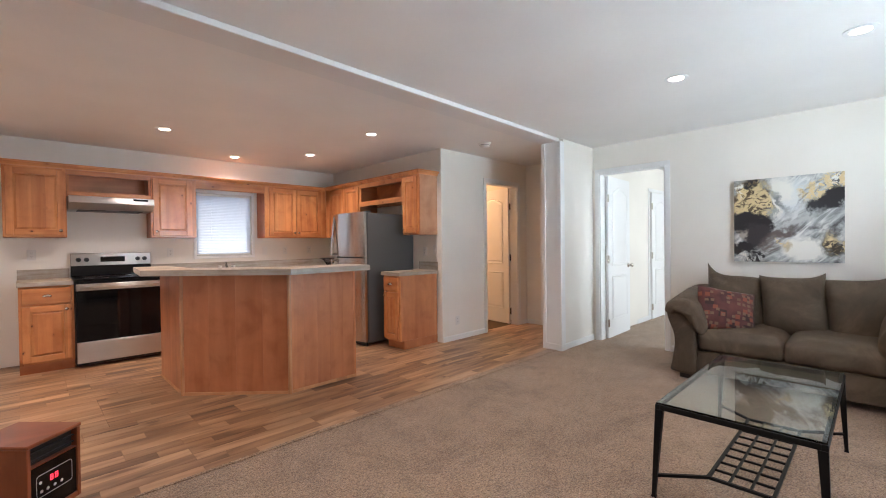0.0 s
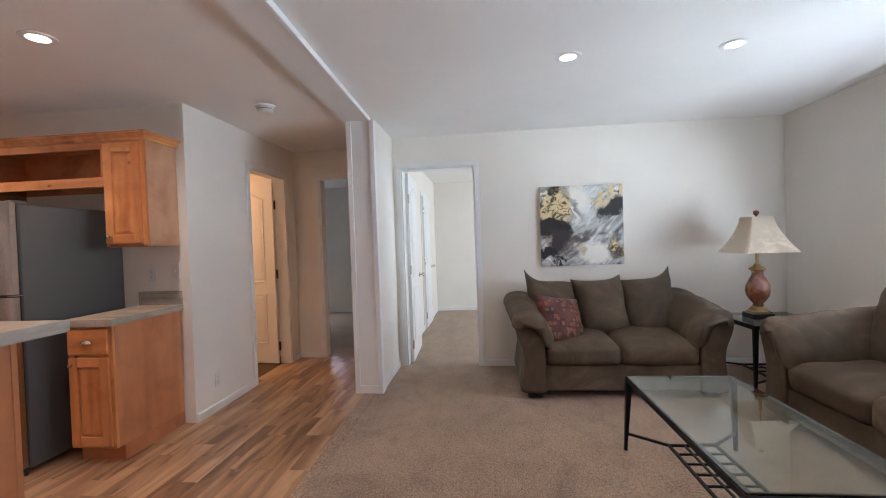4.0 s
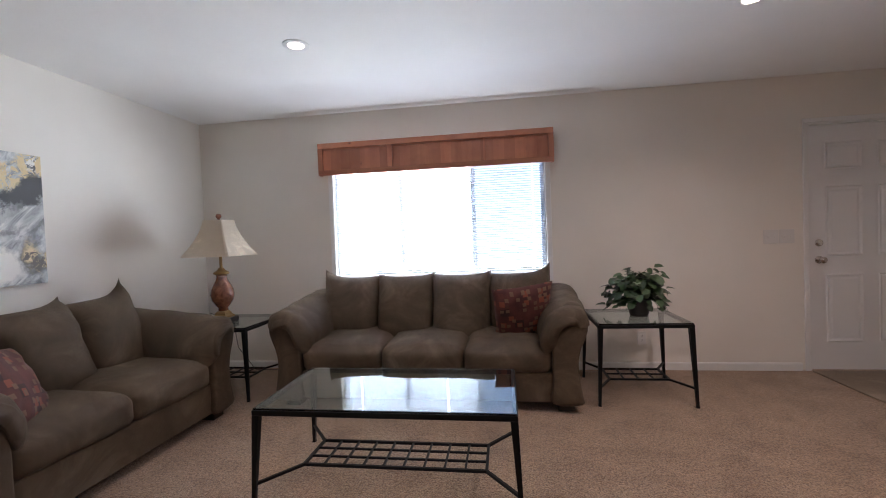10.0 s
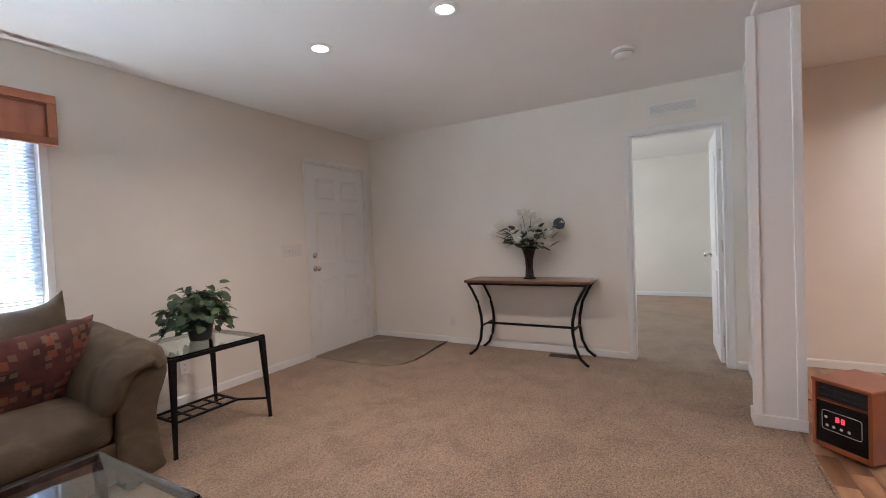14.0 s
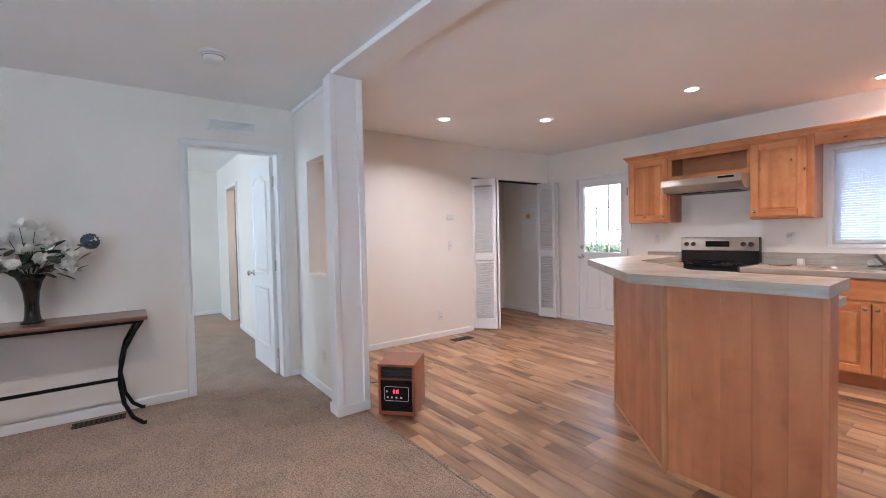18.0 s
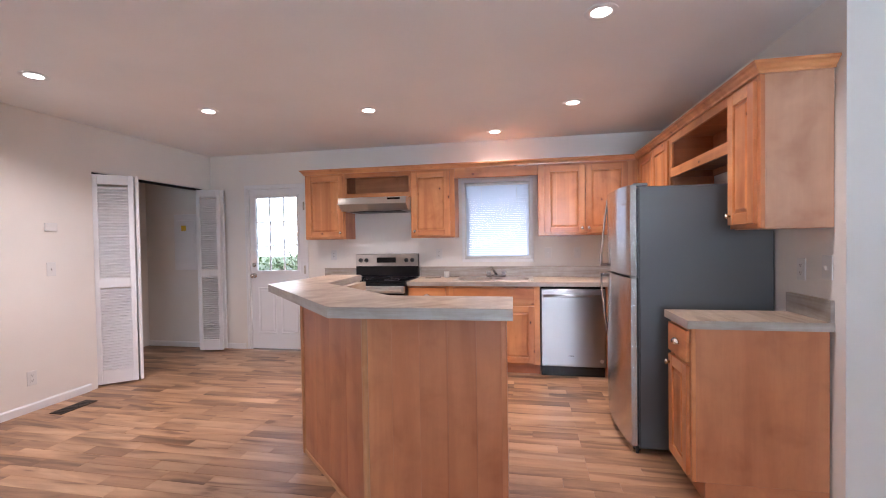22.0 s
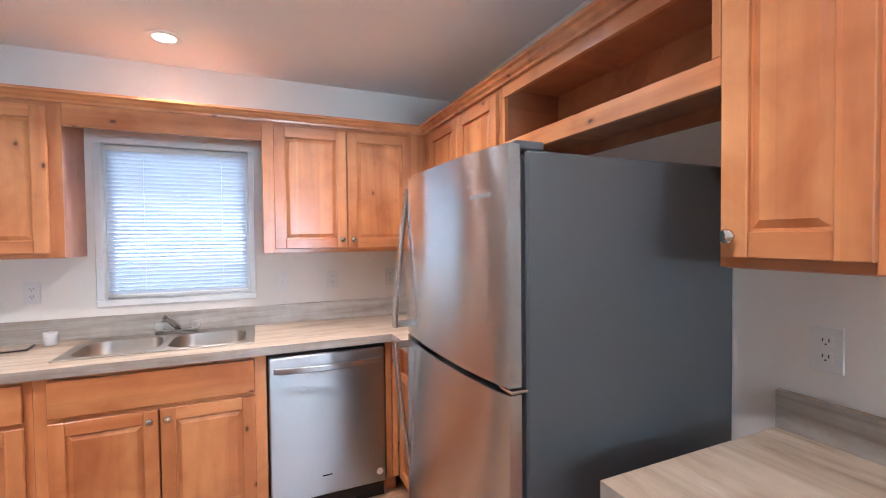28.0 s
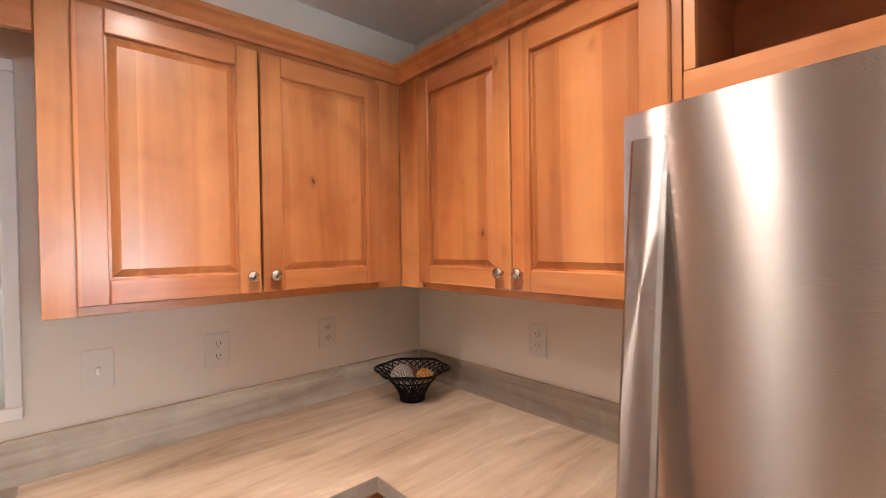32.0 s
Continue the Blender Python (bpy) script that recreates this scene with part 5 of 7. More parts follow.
weave_ball("woven_ball", BC + Vector((-0.03, 0.025, 0.092)), 0.042, ((0.55, 0.52, 0.48), (0.22, 0.2, 0.18)), "silver-grey woven ball in the wire bowl")
weave_ball("woven_ball", BC + Vector((0.035, -0.035, 0.085)), 0.034, ((0.60, 0.33, 0.10), (0.3, 0.13, 0.03)), "orange-brown woven ball in the wire bowl")
weave_ball("woven_ball", BC + Vector((0.02, 0.05, 0.085)), 0.034, ((0.30, 0.13, 0.09), (0.12, 0.05, 0.03)), "dark red woven ball in the wire bowl")

# ---- sofas ----
def smooth_loop(pts, k=4):
    """A closed outline of points, rounded through all of them."""
    n, out = len(pts), []
    ps = [Vector(p) for p in pts]
    for i in range(n):
        a, b, c, d = ps[i - 1], ps[i], ps[(i + 1) % n], ps[(i + 2) % n]
        for j in range(k):
            t = j / k
            out.append(0.5 * (2 * b + (c - a) * t + (2 * a - 5 * b + 4 * c - d) * t * t + (3 * b - a - 3 * c + d) * t ** 3))
    return out


# front view of a flared arm: x outwards from the seat, z up
ARM_FACE = [(0.0, 0.06), (0.0, 0.20), (0.0, 0.36), (0.006, 0.45), (0.032, 0.53), (0.080, 0.588), (0.140, 0.617), (0.198, 0.622), (0.232, 0.602), (0.236, 0.565), (0.216, 0.505), (0.190, 0.44), (0.174, 0.37), (0.173, 0.30), (0.187, 0.20), (0.199, 0.12), (0.192, 0.06)]
ARM_PAD = [(0.246, 0.585), (0.252, 0.625), (0.226, 0.672), (0.170, 0.702), (0.100, 0.704), (0.035, 0.676), (-0.024, 0.620), (-0.064, 0.540), (-0.076, 0.465), (-0.062, 0.415), (-0.020, 0.402), (0.006, 0.455), (0.036, 0.530), (0.082, 0.585), (0.142, 0.612), (0.200, 0.612)]


def loft(rings):
    bm = bmesh.new()
    rows = [[bm.verts.new(p) for p in ring] for ring in rings]
    n = len(rows[0])
    for a, b in zip(rows, rows[1:]):
        for i in range(n):
            bm.faces.new((a[i], a[(i + 1) % n], b[(i + 1) % n], b[i]))
    bm.faces.new(rows[0])
    bm.faces.new(rows[-1])
    bmesh.ops.recalc_face_normals(bm, faces=bm.faces)
    return bm


def sofa_arm(s, M, x, flip, depth):
    face = smooth_loop(ARM_FACE, 3)
    y0 = -depth / 2

    def ring(y, grow, rise):
        c = Vector((0.10, 0.33))
        out = []
        for p in face:
            q = c + (p - c) * grow
            if q.y > 0.30:
                q.y += rise * (q.y - 0.30) / 0.32
            out.append(Vector((x + flip * (q.x + 0.7 * rise * max(0.0, q.x - 0.05) / 0.18 * max(0.0, min(1.0, (q.y - 0.3) / 0.3))), y, q.y)) + Vector(noise.noise_vector(Vector((q.x * 5 + x, y * 5, q.y * 5)))) * 0.006)
        return out

    body = loft([ring(y0 + 0.05 + (depth - 0.06) * k / 12, 0.975 if k < 12 else 0.94, 0.07 * k / 12) for k in range(13)])
    arm = part("arm", turned(body, M), M_SOFA, s, smooth=True)
    rim = loft([ring(y0 + 0.049, 0.97, 0), ring(y0 + 0.012, 1.0, 0), ring(y0 + 0.002, 0.99, 0), ring(y0 - 0.006, 0.955, 0), ring(y0 - 0.009, 0.86, 0), ring(y0 - 0.011, 0.5, 0)])
    part("arm_facing", turned(rim, M), M_SOFA, arm, smooth=True)
    # stuffed pad over the arm, gathered in pleats at its front
    pad = smooth_loop(ARM_PAD, 4)
    mid = Vector((0.075, 0.575))
    rings, steps = [], 40
    for k in range(steps + 1):
        u = (k / steps) ** 1.7
        y = y0 - 0.036 + u * (depth + 0.02)
        e = min(1.0, (y - y0 + 0.036) / 0.075)
        grow = max(0.35, math.sqrt(max(0.0, 1 - (1 - e) ** 2))) * (1.0 if u < 0.96 else 0.9)
        near = math.exp(-((y - y0 - 0.015) / 0.055) ** 2)
        row = []
        for i, p in enumerate(pad):
            a = i / len(pad)
            fold = 0.018 * near * math.sin(2 * math.pi * 9 * a + 1.3 * math.sin(2 * math.pi * 3 * a + x))
            q = mid + (p - mid) * (grow * 0.55 + 0.45 if grow < 1 else 1.0) * (1 + fold)
            q = mid + (q - mid) * (1 - 0.05 * math.exp(-((y - y0 - 0.10) / 0.03) ** 2))
            q.y += 0.085 * u ** 0.8 * max(0.0, min(1.0, (q.y - 0.36) / 0.25))
            v = Vector((x + flip * (q.x + 0.05 * u * max(0.0, min(1.0, (q.x - 0.05) / 0.15))), y, q.y))
            v += Vector(noise.noise_vector(v * 5.5 + Vector((x, 0, 3)))) * 0.011
            row.append(v)
        rings.append(row)
    part("arm_pad", turned(loft(rings), M), M_SOFA, s, smooth=True)


def back_pillow(w, h, t, seed, peaks, lean, n=26):
    """A loose back cushion in the x and z plane: full in the middle, flat seams, drawn-out upper corners, creases at the sides. lean: how far
    each side leans over at the top."""
    bm = bmesh.new()
    grid = {}
    for side in (1, -1):
        for i in range(n + 1):
            for j in range(n + 1):
                u, v = 2 * i / n - 1, 2 * j / n - 1
                edge = i in (0, n) or j in (0, n)
                if edge and side < 0:
                    grid[side, i, j] = grid[1, i, j]
                    continue
                top = max(0.0, v)
                sx = 1 - 0.035 * (1 - v * v)
                p = Vector((u * w / 2 * sx + v * (lean[0] * (1 - u) + lean[1] * (1 + u)) / 2, 0, v * h / 2))
                p.z += top ** 2 * (-0.010 * (1 - u * u) + peaks[0] * max(0.0, -u) ** 3.4 + peaks[1] * max(0.0, u) ** 3.4)
                full = (max(0.0, 1 - abs(u) ** 3.2) * max(0.0, 1 - abs(v) ** 3.0)) ** 0.5
                p.y = side * t / 2 * full
                pull = 0.007 * math.sin(13 * v + 5 * u * u + seed) * max(0.0, abs(u) - 0.55) * 2.2
                pull += 0.006 * math.sin(11 * u + seed * 2) * max(0.0, v - 0.6) * 2.0
                p.y += 0 if edge else side * pull
                p += Vector(noise.noise_vector(p * 5 + Vector((seed * 2.3, seed, side)))) * (0.010 if not edge else 0.005)
                grid[side, i, j] = bm.verts.new(p)
    for side in (1, -1):
        for i in range(n):
            for j in range(n):
                f = [grid[side, i, j], grid[side, i + 1, j], grid[side, i + 1, j + 1], grid[side, i, j + 1]]
                bm.faces.new(f if side < 0 else f[::-1])
    bmesh.ops.recalc_face_normals(bm, faces=bm.faces)
    return bm


def sofa(name, M, width, seats, shapes, label, depth=0.92):
    """shapes: for each back cushion the lift of its upper corners and the lean of its sides."""
    s = thing(name, M.translation, label, "sofa", "living room seating")
    inner = width - 2 * 0.245
    x0, x1 = -inner / 2, inner / 2
    part("base_rail", turned(box(x0 - 0.002, x1 + 0.002, -depth / 2 + 0.022, depth / 2 - 0.02, 0.065, 0.272, 0.012, None, 3), M), M_SOFA, s)
    part("back_frame", turned(box(x0 - 0.16, x1 + 0.16, depth / 2 - 0.17, depth / 2, 0.10, 0.72, 0.05, None, 3), M), M_SOFA, s)
    for sx in (-1, 1):
        for sy in (-1, 1):
            fx, fy = sx * (inner / 2 + 0.09), sy * (depth / 2 - 0.09)
            part("foot", turned(box(fx - 0.055, fx + 0.055, fy - 0.05, fy + 0.05, 0.0, 0.066, 0.006), M), M_FOOT, s)
    sofa_arm(s, M, x1, 1, depth)
    sofa_arm(s, M, x0, -1, depth)
    w = inner / seats
    for i in range(seats):
        cx = x0 + w * (i + 0.5)
        c = puff(w + 0.002, 0.74, 0.185, 16, 0.30, 0.032, i + width, 0.008)
        part("seat_cushion", turned(c, M @ pose(cx, -depth / 2 + 0.378, 0.268, 1.5, 0, 0)), M_SOFA, s, smooth=True)
    span = inner + 0.10
    backs = len(shapes)
    bwid = span / backs
    for i in range(backs):
        cx = -span / 2 + bwid * (i + 0.5)
        first, last = i == 0, i == backs - 1
        peaks, lean = shapes[i]
        p = back_pillow(bwid * 1.06, 0.575, 0.34, i + 3 * width, peaks, lean)
        tip = (backs - 1) / 2 - i
        part("back_cushion", turned(p, M @ pose(cx, 0.165 + (0.03 if first or last else 0), 0.630, -17, (2 if first else -2 if last else 0), tip * 2.5)), M_SOFA, s, smooth=True)
    return s


sofa("sofa", pose(3.12, -0.545, 0, 0, 0, 180), 2.30, 3, (((0.060, 0.020), (-0.035, 0.0)), ((0.016, 0.030), (0.0, 0.0)), ((0.012, 0.032), (0.0, 0.0)), ((0.010, 0.075), (0.0, 0.020))), "olive-brown microfibre three-seat sofa with flared arms under the window")
sofa("loveseat", pose(4.985, 0.795, 0, 0, 0, -90), 1.70, 2, (((0.115, -0.020), (-0.035, -0.030)), ((0.010, 0.050), (-0.030, -0.025)), ((-0.005, 0.110), (-0.025, 0.010))), "olive-brown microfibre loveseat with flared arms against the wall")


def square_cloth():
    m = mat("patchwork_cloth", (0.2, 0.05, 0.04), 0.75, 0, Sheen_Weight=0.06)
    v = coords(m, (1, 1, 1))
    base = ramp(m, noise_tex(m, v, 9, 3), (0.35, (0.060, 0.016, 0.015)), (0.65, (0.125, 0.034, 0.028)))
    col = base
    for scale, shift, bright in ((10.0, 0.0, (0.030, 0.011, 0.010)), (17.0, 0.3, (0.24, 0.062, 0.032)), (24.0, 0.6, (0.17, 0.10, 0.06))):
        mp = node(m, "ShaderNodeMapping")
        mp.inputs["Scale"].default_value, mp.inputs["Location"].default_value = (scale,) * 3, (shift, 0, shift * 1.7)
        join(m, v, mp.inputs["Vector"])
        sep = node(m, "ShaderNodeSeparateXYZ")
        join(m, mp.outputs[0], sep.inputs[0])
        masks = []
        for axis in (0, 2):
            fr_ = node(m, "ShaderNodeMath")
            fr_.operation = "FRACT"
            join(m, sep.outputs[axis], fr_.inputs[0])
            pp = node(m, "ShaderNodeMath")
            pp.operation = "PINGPONG"
            pp.inputs[1].default_value = 0.5
            join(m, fr_.outputs[0], pp.inputs[0])
            masks.append(ramp(m, pp.outputs[0], (0.17, g(0)), (0.19, g(1))))
        both = mix(m, 1.0, masks[0], masks[1], "MULTIPLY")
        snap = node(m, "ShaderNodeVectorMath")
        snap.operation = "FLOOR"
        join(m, mp.outputs[0], snap.inputs[0])
        wn_ = node(m, "ShaderNodeTexWhiteNoise")
        wn_.noise_dimensions = "3D"
        flat = node(m, "ShaderNodeVectorMath")
        flat.operation = "MULTIPLY"
        flat.inputs[1].default_value = (1, 0, 1)
        join(m, snap.outputs[0], flat.inputs[0])
        join(m, flat.outputs[0], wn_.inputs["Vector"])
        pick = ramp(m, wn_.outputs["Value"], (0.5, g(0)), (0.52, g(0.85)))
        col = mix(m, mix(m, 1.0, both, pick, "MULTIPLY"), col, bright)
    join(m, col, bsdf(m).inputs["Base Color"])
    bump(m, noise_tex(m, v, 400, 2), 0.3, 0.001)
    return m


M_PATCH = square_cloth()


def throw_pillow(M, w, h, seed, label):
    ob = solo("throw_pillow", pillow(w, h, 0.15, 16, seed, 0.05, 0.008), M_PATCH, label, "pillow", "throw pillows", True)
    ob.matrix_world = M


throw_pillow(pose(2.385, -0.42, 0.635, 20, -6, 190), 0.455, 0.455, 5, "dark red patchwork throw pillow leaning on the sofa")
throw_pillow(pose(4.78, 1.23, 0.61, -26, 10, -60), 0.47, 0.42, 9, "dark red patchwork throw pillow leaning on the loveseat")


# ---- iron and glass tables ----
def glass_table(name, x0, x1, y0, y1, h, label, cells, low=0.13, inset=0.30):
    t = thing(name, ((x0 + x1) / 2, (y0 + y1) / 2, 0), label, "table", "iron and glass tables")
    fr_ = bmesh.new()
    e = 0.022
    for a in ((x0, x1, y0, y0 + e), (x0, x1, y1 - e, y1), (x0, x0 + e, y0 + e, y1 - e), (x1 - e, x1, y0 + e, y1 - e)):
        box(*a, h - 0.034, h - 0.009, 0.002, fr_)
    part("top_frame", fr_, M_IRON, t)
    gl = part("glass_top", box(x0 + 0.004, x1 - 0.004, y0 + 0.004, y1 - 0.004, h - 0.0085, h, 0.002), M_TABLEGLASS, t, "clear bevelled glass")
    gl.visible_shadow = False
    legs = {}
    for sx, x in ((-1, x0), (1, x1)):
        for sy, y in ((-1, y0), (1, y1)):
            top, foot = Vector((x - sx * 0.017, y - sy * 0.017, h - 0.034)), Vector((x + sx * 0.004, y + sy * 0.004, 0.0))
            bm = bmesh.new()
            ring = []
            for p, r in ((top, 0.0165), (foot + Vector((0, 0, 0.012)), 0.0085), (foot, 0.011)):
                ring.append([bm.verts.new(p + Vector((a * r, b * r, 0))) for a, b in ((-1, -1), (1, -1), (1, 1), (-1, 1))])
            for a, b in zip(ring, ring[1:]):
                for i in range(4):
                    bm.faces.new((a[i], a[(i + 1) % 4], b[(i + 1) % 4], b[i]))
            bm.faces.new(ring[0])
            bm.faces.new(ring[-1])
            bmesh.ops.recalc_face_normals(bm, faces=bm.faces)
            part("leg", bm, M_IRON, t)
            legs[sx, sy] = foot.lerp(top, low / (h - 0.034))
    lx, ly = x1 - x0, y1 - y0
    gx0, gx1, gy0, gy1 = x0 + 0.17 * min(lx, 0.9), x1 - 0.17 * min(lx, 0.9), y0 + inset * ly, y1 - inset * ly
    z = low
    for (sx, sy), p in legs.items():
        corner = Vector((gx0 if sx < 0 else gx1, gy0 if sy < 0 else gy1, z))
        part("stretcher", tube([p, corner], 0.0095, 4), M_IRON, t)
    gr = bmesh.new()
    for a, b in (((gx0, gy0), (gx1, gy0)), ((gx0, gy1), (gx1, gy1)), ((gx0, gy0), (gx0, gy1)), ((gx1, gy0), (gx1, gy1))):
        tube([(*a, z), (*b, z)], 0.0095, 4, gr)
    part("grate_frame", gr, M_IRON, t)
    for i in range(1, cells[0]):
        x = gx0 + (gx1 - gx0) * i / cells[0]
        part("grate_bar", tube([(x, gy0, z), (x, gy1, z)], 0.007, 4), M_IRON, t)
    for j in range(1, cells[1]):
        y = gy0 + (gy1 - gy0) * j / cells[1]
        part("grate_bar", tube([(gx0, y, z + 0.001), (gx1, y, z + 0.001)], 0.007, 4), M_IRON, t)
    return t


glass_table("coffee_table", 2.475, 3.70, 0.405, 1.035, 0.462, "black wrought-iron coffee table with a clear glass top and grate shelf", (9, 3), 0.105)
glass_table("end_table", 1.25, 1.88, -0.845, -0.235, 0.578, "black wrought-iron end table with a glass top holding a plant", (4, 2), 0.13)
glass_table("end_table", 4.53, 5.15, -0.82, -0.20, 0.578, "black wrought-iron end table with a glass top holding a lamp", (4, 2), 0.13)

# ---- table lamp ----
LX, LY, LZ = 4.87, -0.43, 0.578
lamp = thing("table_lamp", (LX, LY, LZ), "table lamp with a reddish-brown urn body and cream bell shade", "lamp")
m = mat("mottled_brown_glaze", (0.2, 0.07, 0.03), 0.22, 0, Coat_Weight=0.5)
v = coords(m)
join(m, ramp(m, noise_tex(m, v, 14, 5, 0.65, 0.8), (0.3, (0.07, 0.022, 0.012)), (0.5, (0.20, 0.065, 0.028)), (0.72, (0.34, 0.13, 0.055))), bsdf(m).inputs["Base Color"])
M_GLAZE = m
M_GOLD = painted("antique_gold", (0.34, 0.22, 0.09), 0.4, 60, 0.001, 0.2)
bsdf(M_GOLD).inputs["Metallic"].default_value = 0.7
part("plinth", box(LX - 0.085, LX + 0.085, LY - 0.085, LY + 0.085, LZ, LZ + 0.045, 0.006), M_PLASTIC, lamp, "black square plinth")
part("pedestal", turned(lathe([(0.0, 0.0455), (0.088, 0.0455), (0.088, 0.058), (0.066, 0.07), (0.062, 0.085), (0.046, 0.10), (0.0, 0.10)], 4), Matrix.Translation((LX, LY, LZ)) ), M_GOLD, lamp, "antique gold pedestal")
part("urn", lathe([(0.034, 0.101), (0.042, 0.11), (0.036, 0.125), (0.058, 0.15), (0.083, 0.19), (0.092, 0.235), (0.086, 0.28), (0.065, 0.325), (0.046, 0.36), (0.040, 0.385), (0.044, 0.402)], 32, (LX, LY, LZ)), M_GLAZE, lamp, "mottled reddish-brown urn", True)
part("collar", lathe([(0.0, 0.4025), (0.044, 0.4025), (0.062, 0.412), (0.062, 0.424), (0.048, 0.432), (0.030, 0.445), (0.020, 0.462), (0.0, 0.462)], 28, (LX, LY, LZ)), M_GOLD, lamp, "antique gold collar", True)
part("stem", lathe([(0.012, 0.462), (0.012, 0.56), (0.006, 0.565), (0.006, 0.86), (0.0, 0.86)], 12, (LX, LY, LZ)), M_GOLD, lamp)
m = fabric("cream_linen", (0.80, 0.74, 0.64), (0.70, 0.63, 0.53), 500, 0.1)
tr, mx = node(m, "ShaderNodeBsdfTranslucent"), node(m, "ShaderNodeMixShader")
tr.inputs["Color"].default_value = (0.85, 0.76, 0.64, 1)
mx.inputs[0].default_value = 0.35
join(m, bsdf(m).outputs[0], mx.inputs[1])
join(m, tr.outputs[0], mx.inputs[2])
join(m, mx.outputs[0], m.node_tree.nodes["Material Output"].inputs[0])
M_SHADE = m
bm = bmesh.new()
rows = []
for k in range(11):
    u = k / 10
    half = 0.215 * (1 - u) ** 1.55 + 0.088 * (1 - (1 - u) ** 1.55)
    z = LZ + 0.56 + 0.30 * u
    c = 0.30 * half
    rows.append([bm.verts.new((LX + x, LY + y, z)) for x, y in ((-half + c * 0.25, -half), (half - c * 0.25, -half), (half, -half + c * 0.25), (half, half - c * 0.25), (half - c * 0.25, half), (-half + c * 0.25, half), (-half, half - c * 0.25), (-half, -half + c * 0.25))])
for a, b in zip(rows, rows[1:]):
    for i in range(8):
        bm.faces.new((a[i], a[(i + 1) % 8], b[(i + 1) % 8], b[i]))
bmesh.ops.solidify(bm, geom=bm.faces[:], thickness=0.003)
bmesh.ops.recalc_face_normals(bm, faces=bm.faces)
shade = part("shade", bm, M_SHADE, lamp, "cream four-sided bell shade")
part("shade_ring", lathe([(0.004, 0.855), (0.085, 0.855), (0.085, 0.858), (0.004, 0.858)], 8, (LX, LY, LZ)), M_GOLD, lamp)
part("finial", lathe([(0.0, 0.862), (0.010, 0.862), (0.008, 0.872), (0.020, 0.882), (0.024, 0.896), (0.016, 0.912), (0.0, 0.916)], 16, (LX, LY, LZ)), M_GLAZE, lamp, "dark ball finial", True)
cable = [(LX + 0.08, LY - 0.06, LZ + 0.012), (LX + 0.16, LY - 0.05, LZ + 0.015), (LX + 0.215, LY - 0.13, LZ + 0.06), (LX + 0.24, LY - 0.24, LZ + 0.01), (LX + 0.20, LY - 0.42, LZ - 0.10), (LX + 0.18, LY - 0.44, 0.25), (LX + 0.05, LY - 0.5, 0.02), (LX - 0.3, LY - 0.53, 0.008)]
part("cord", tube(cable, 0.0035, 6), M_PLASTIC, lamp)

# ---- canvas ----
m = mat("abstract_paint", (0.5, 0.5, 0.5), 0.45)
v = coords(m, (1, 1, 1))
warp = node(m, "ShaderNodeVectorMath")
warp.operation = "MULTIPLY_ADD"
wn3 = node(m, "ShaderNodeTexNoise")
wn3.inputs["Scale"].default_value, wn3.inputs["Detail"].default_value, wn3.inputs["Roughness"].default_value = 6.0, 7.0, 0.68
join(m, v, wn3.inputs["Vector"])
join(m, wn3.outputs["Color"], warp.inputs[0])
SW = 0.26
warp.inputs[1].default_value = (SW, SW, SW)
join(m, v, warp.inputs[2])
flow = noise_tex(m, warp.outputs[0], 4.5, 6, 0.62, 1.2)
silk = noise_tex(m, coords(m, (1, 1.2, 4.5), (radians(-42), 0, 0)), 2.2, 5, 0.6, 2.0)
col = ramp(m, silk, (0.34, (0.10, 0.10, 0.10)), (0.44, (0.30, 0.31, 0.31)), (0.54, (0.50, 0.51, 0.50)), (0.64, (0.74, 0.73, 0.70)))
BLACK, GOLD, PAPER = (0.016, 0.014, 0.017), (0.70, 0.55, 0.30), (0.80, 0.78, 0.72)


def stroke(u, w, ru, rw, soft, turn=0.0):
    """A patch of paint; u and w run from the upper left corner, 0 to 1; turn lifts its far end."""
    mp = node(m, "ShaderNodeMapping")
    mp.vector_type = "TEXTURE"
    mp.inputs["Location"].default_value = (SW / 2, 0.41 - 0.82 * u + SW / 2, 0.81 - 0.81 * w + SW / 2)
    mp.inputs["Rotation"].default_value = (radians(-turn), 0, 0)
    mp.inputs["Scale"].default_value = (9.0, 0.82 * ru, 0.81 * rw)
    join(m, warp.outputs[0], mp.inputs["Vector"])
    ln = node(m, "ShaderNodeVectorMath")
    ln.operation = "LENGTH"
    join(m, mp.outputs[0], ln.inputs[0])
    return ramp(m, ln.outputs["Value"], (1.0 - soft, g(1)), (1.0, g(0)))


def over(mask, color, broken=None):
    global col
    col = mix(m, mix(m, 1.0, mask, broken, "MULTIPLY") if broken else mask, col, color)


speck = ramp(m, noise_tex(m, v, 15, 6, 0.75, 0.8), (0.45, g(0)), (0.49, g(1)))
speck2 = ramp(m, noise_tex(m, v, 22, 5, 0.75, 0.5), (0.52, g(0)), (0.55, g(1)))
veil = ramp(m, silk, (0.40, g(0.9)), (0.60, g(0.15)))
over(stroke(0.56, 0.26, 0.24, 0.30, 0.5), (0.64, 0.67, 0.68))
over(stroke(0.47, 0.16, 0.17, 0.22, 0.5), PAPER)
over(stroke(0.38, 0.36, 0.05, 0.22, 0.8, 20), (0.34, 0.35, 0.34))
over(stroke(0.16, 0.24, 0.24, 0.34, 0.3), (0.10, 0.065, 0.035))
over(stroke(0.17, 0.26, 0.23, 0.30, 0.25), GOLD, speck)
over(stroke(0.16, 0.04, 0.10, 0.09, 0.3), BLACK, speck)
over(stroke(0.03, 0.10, 0.08, 0.12, 0.4), PAPER, speck2)
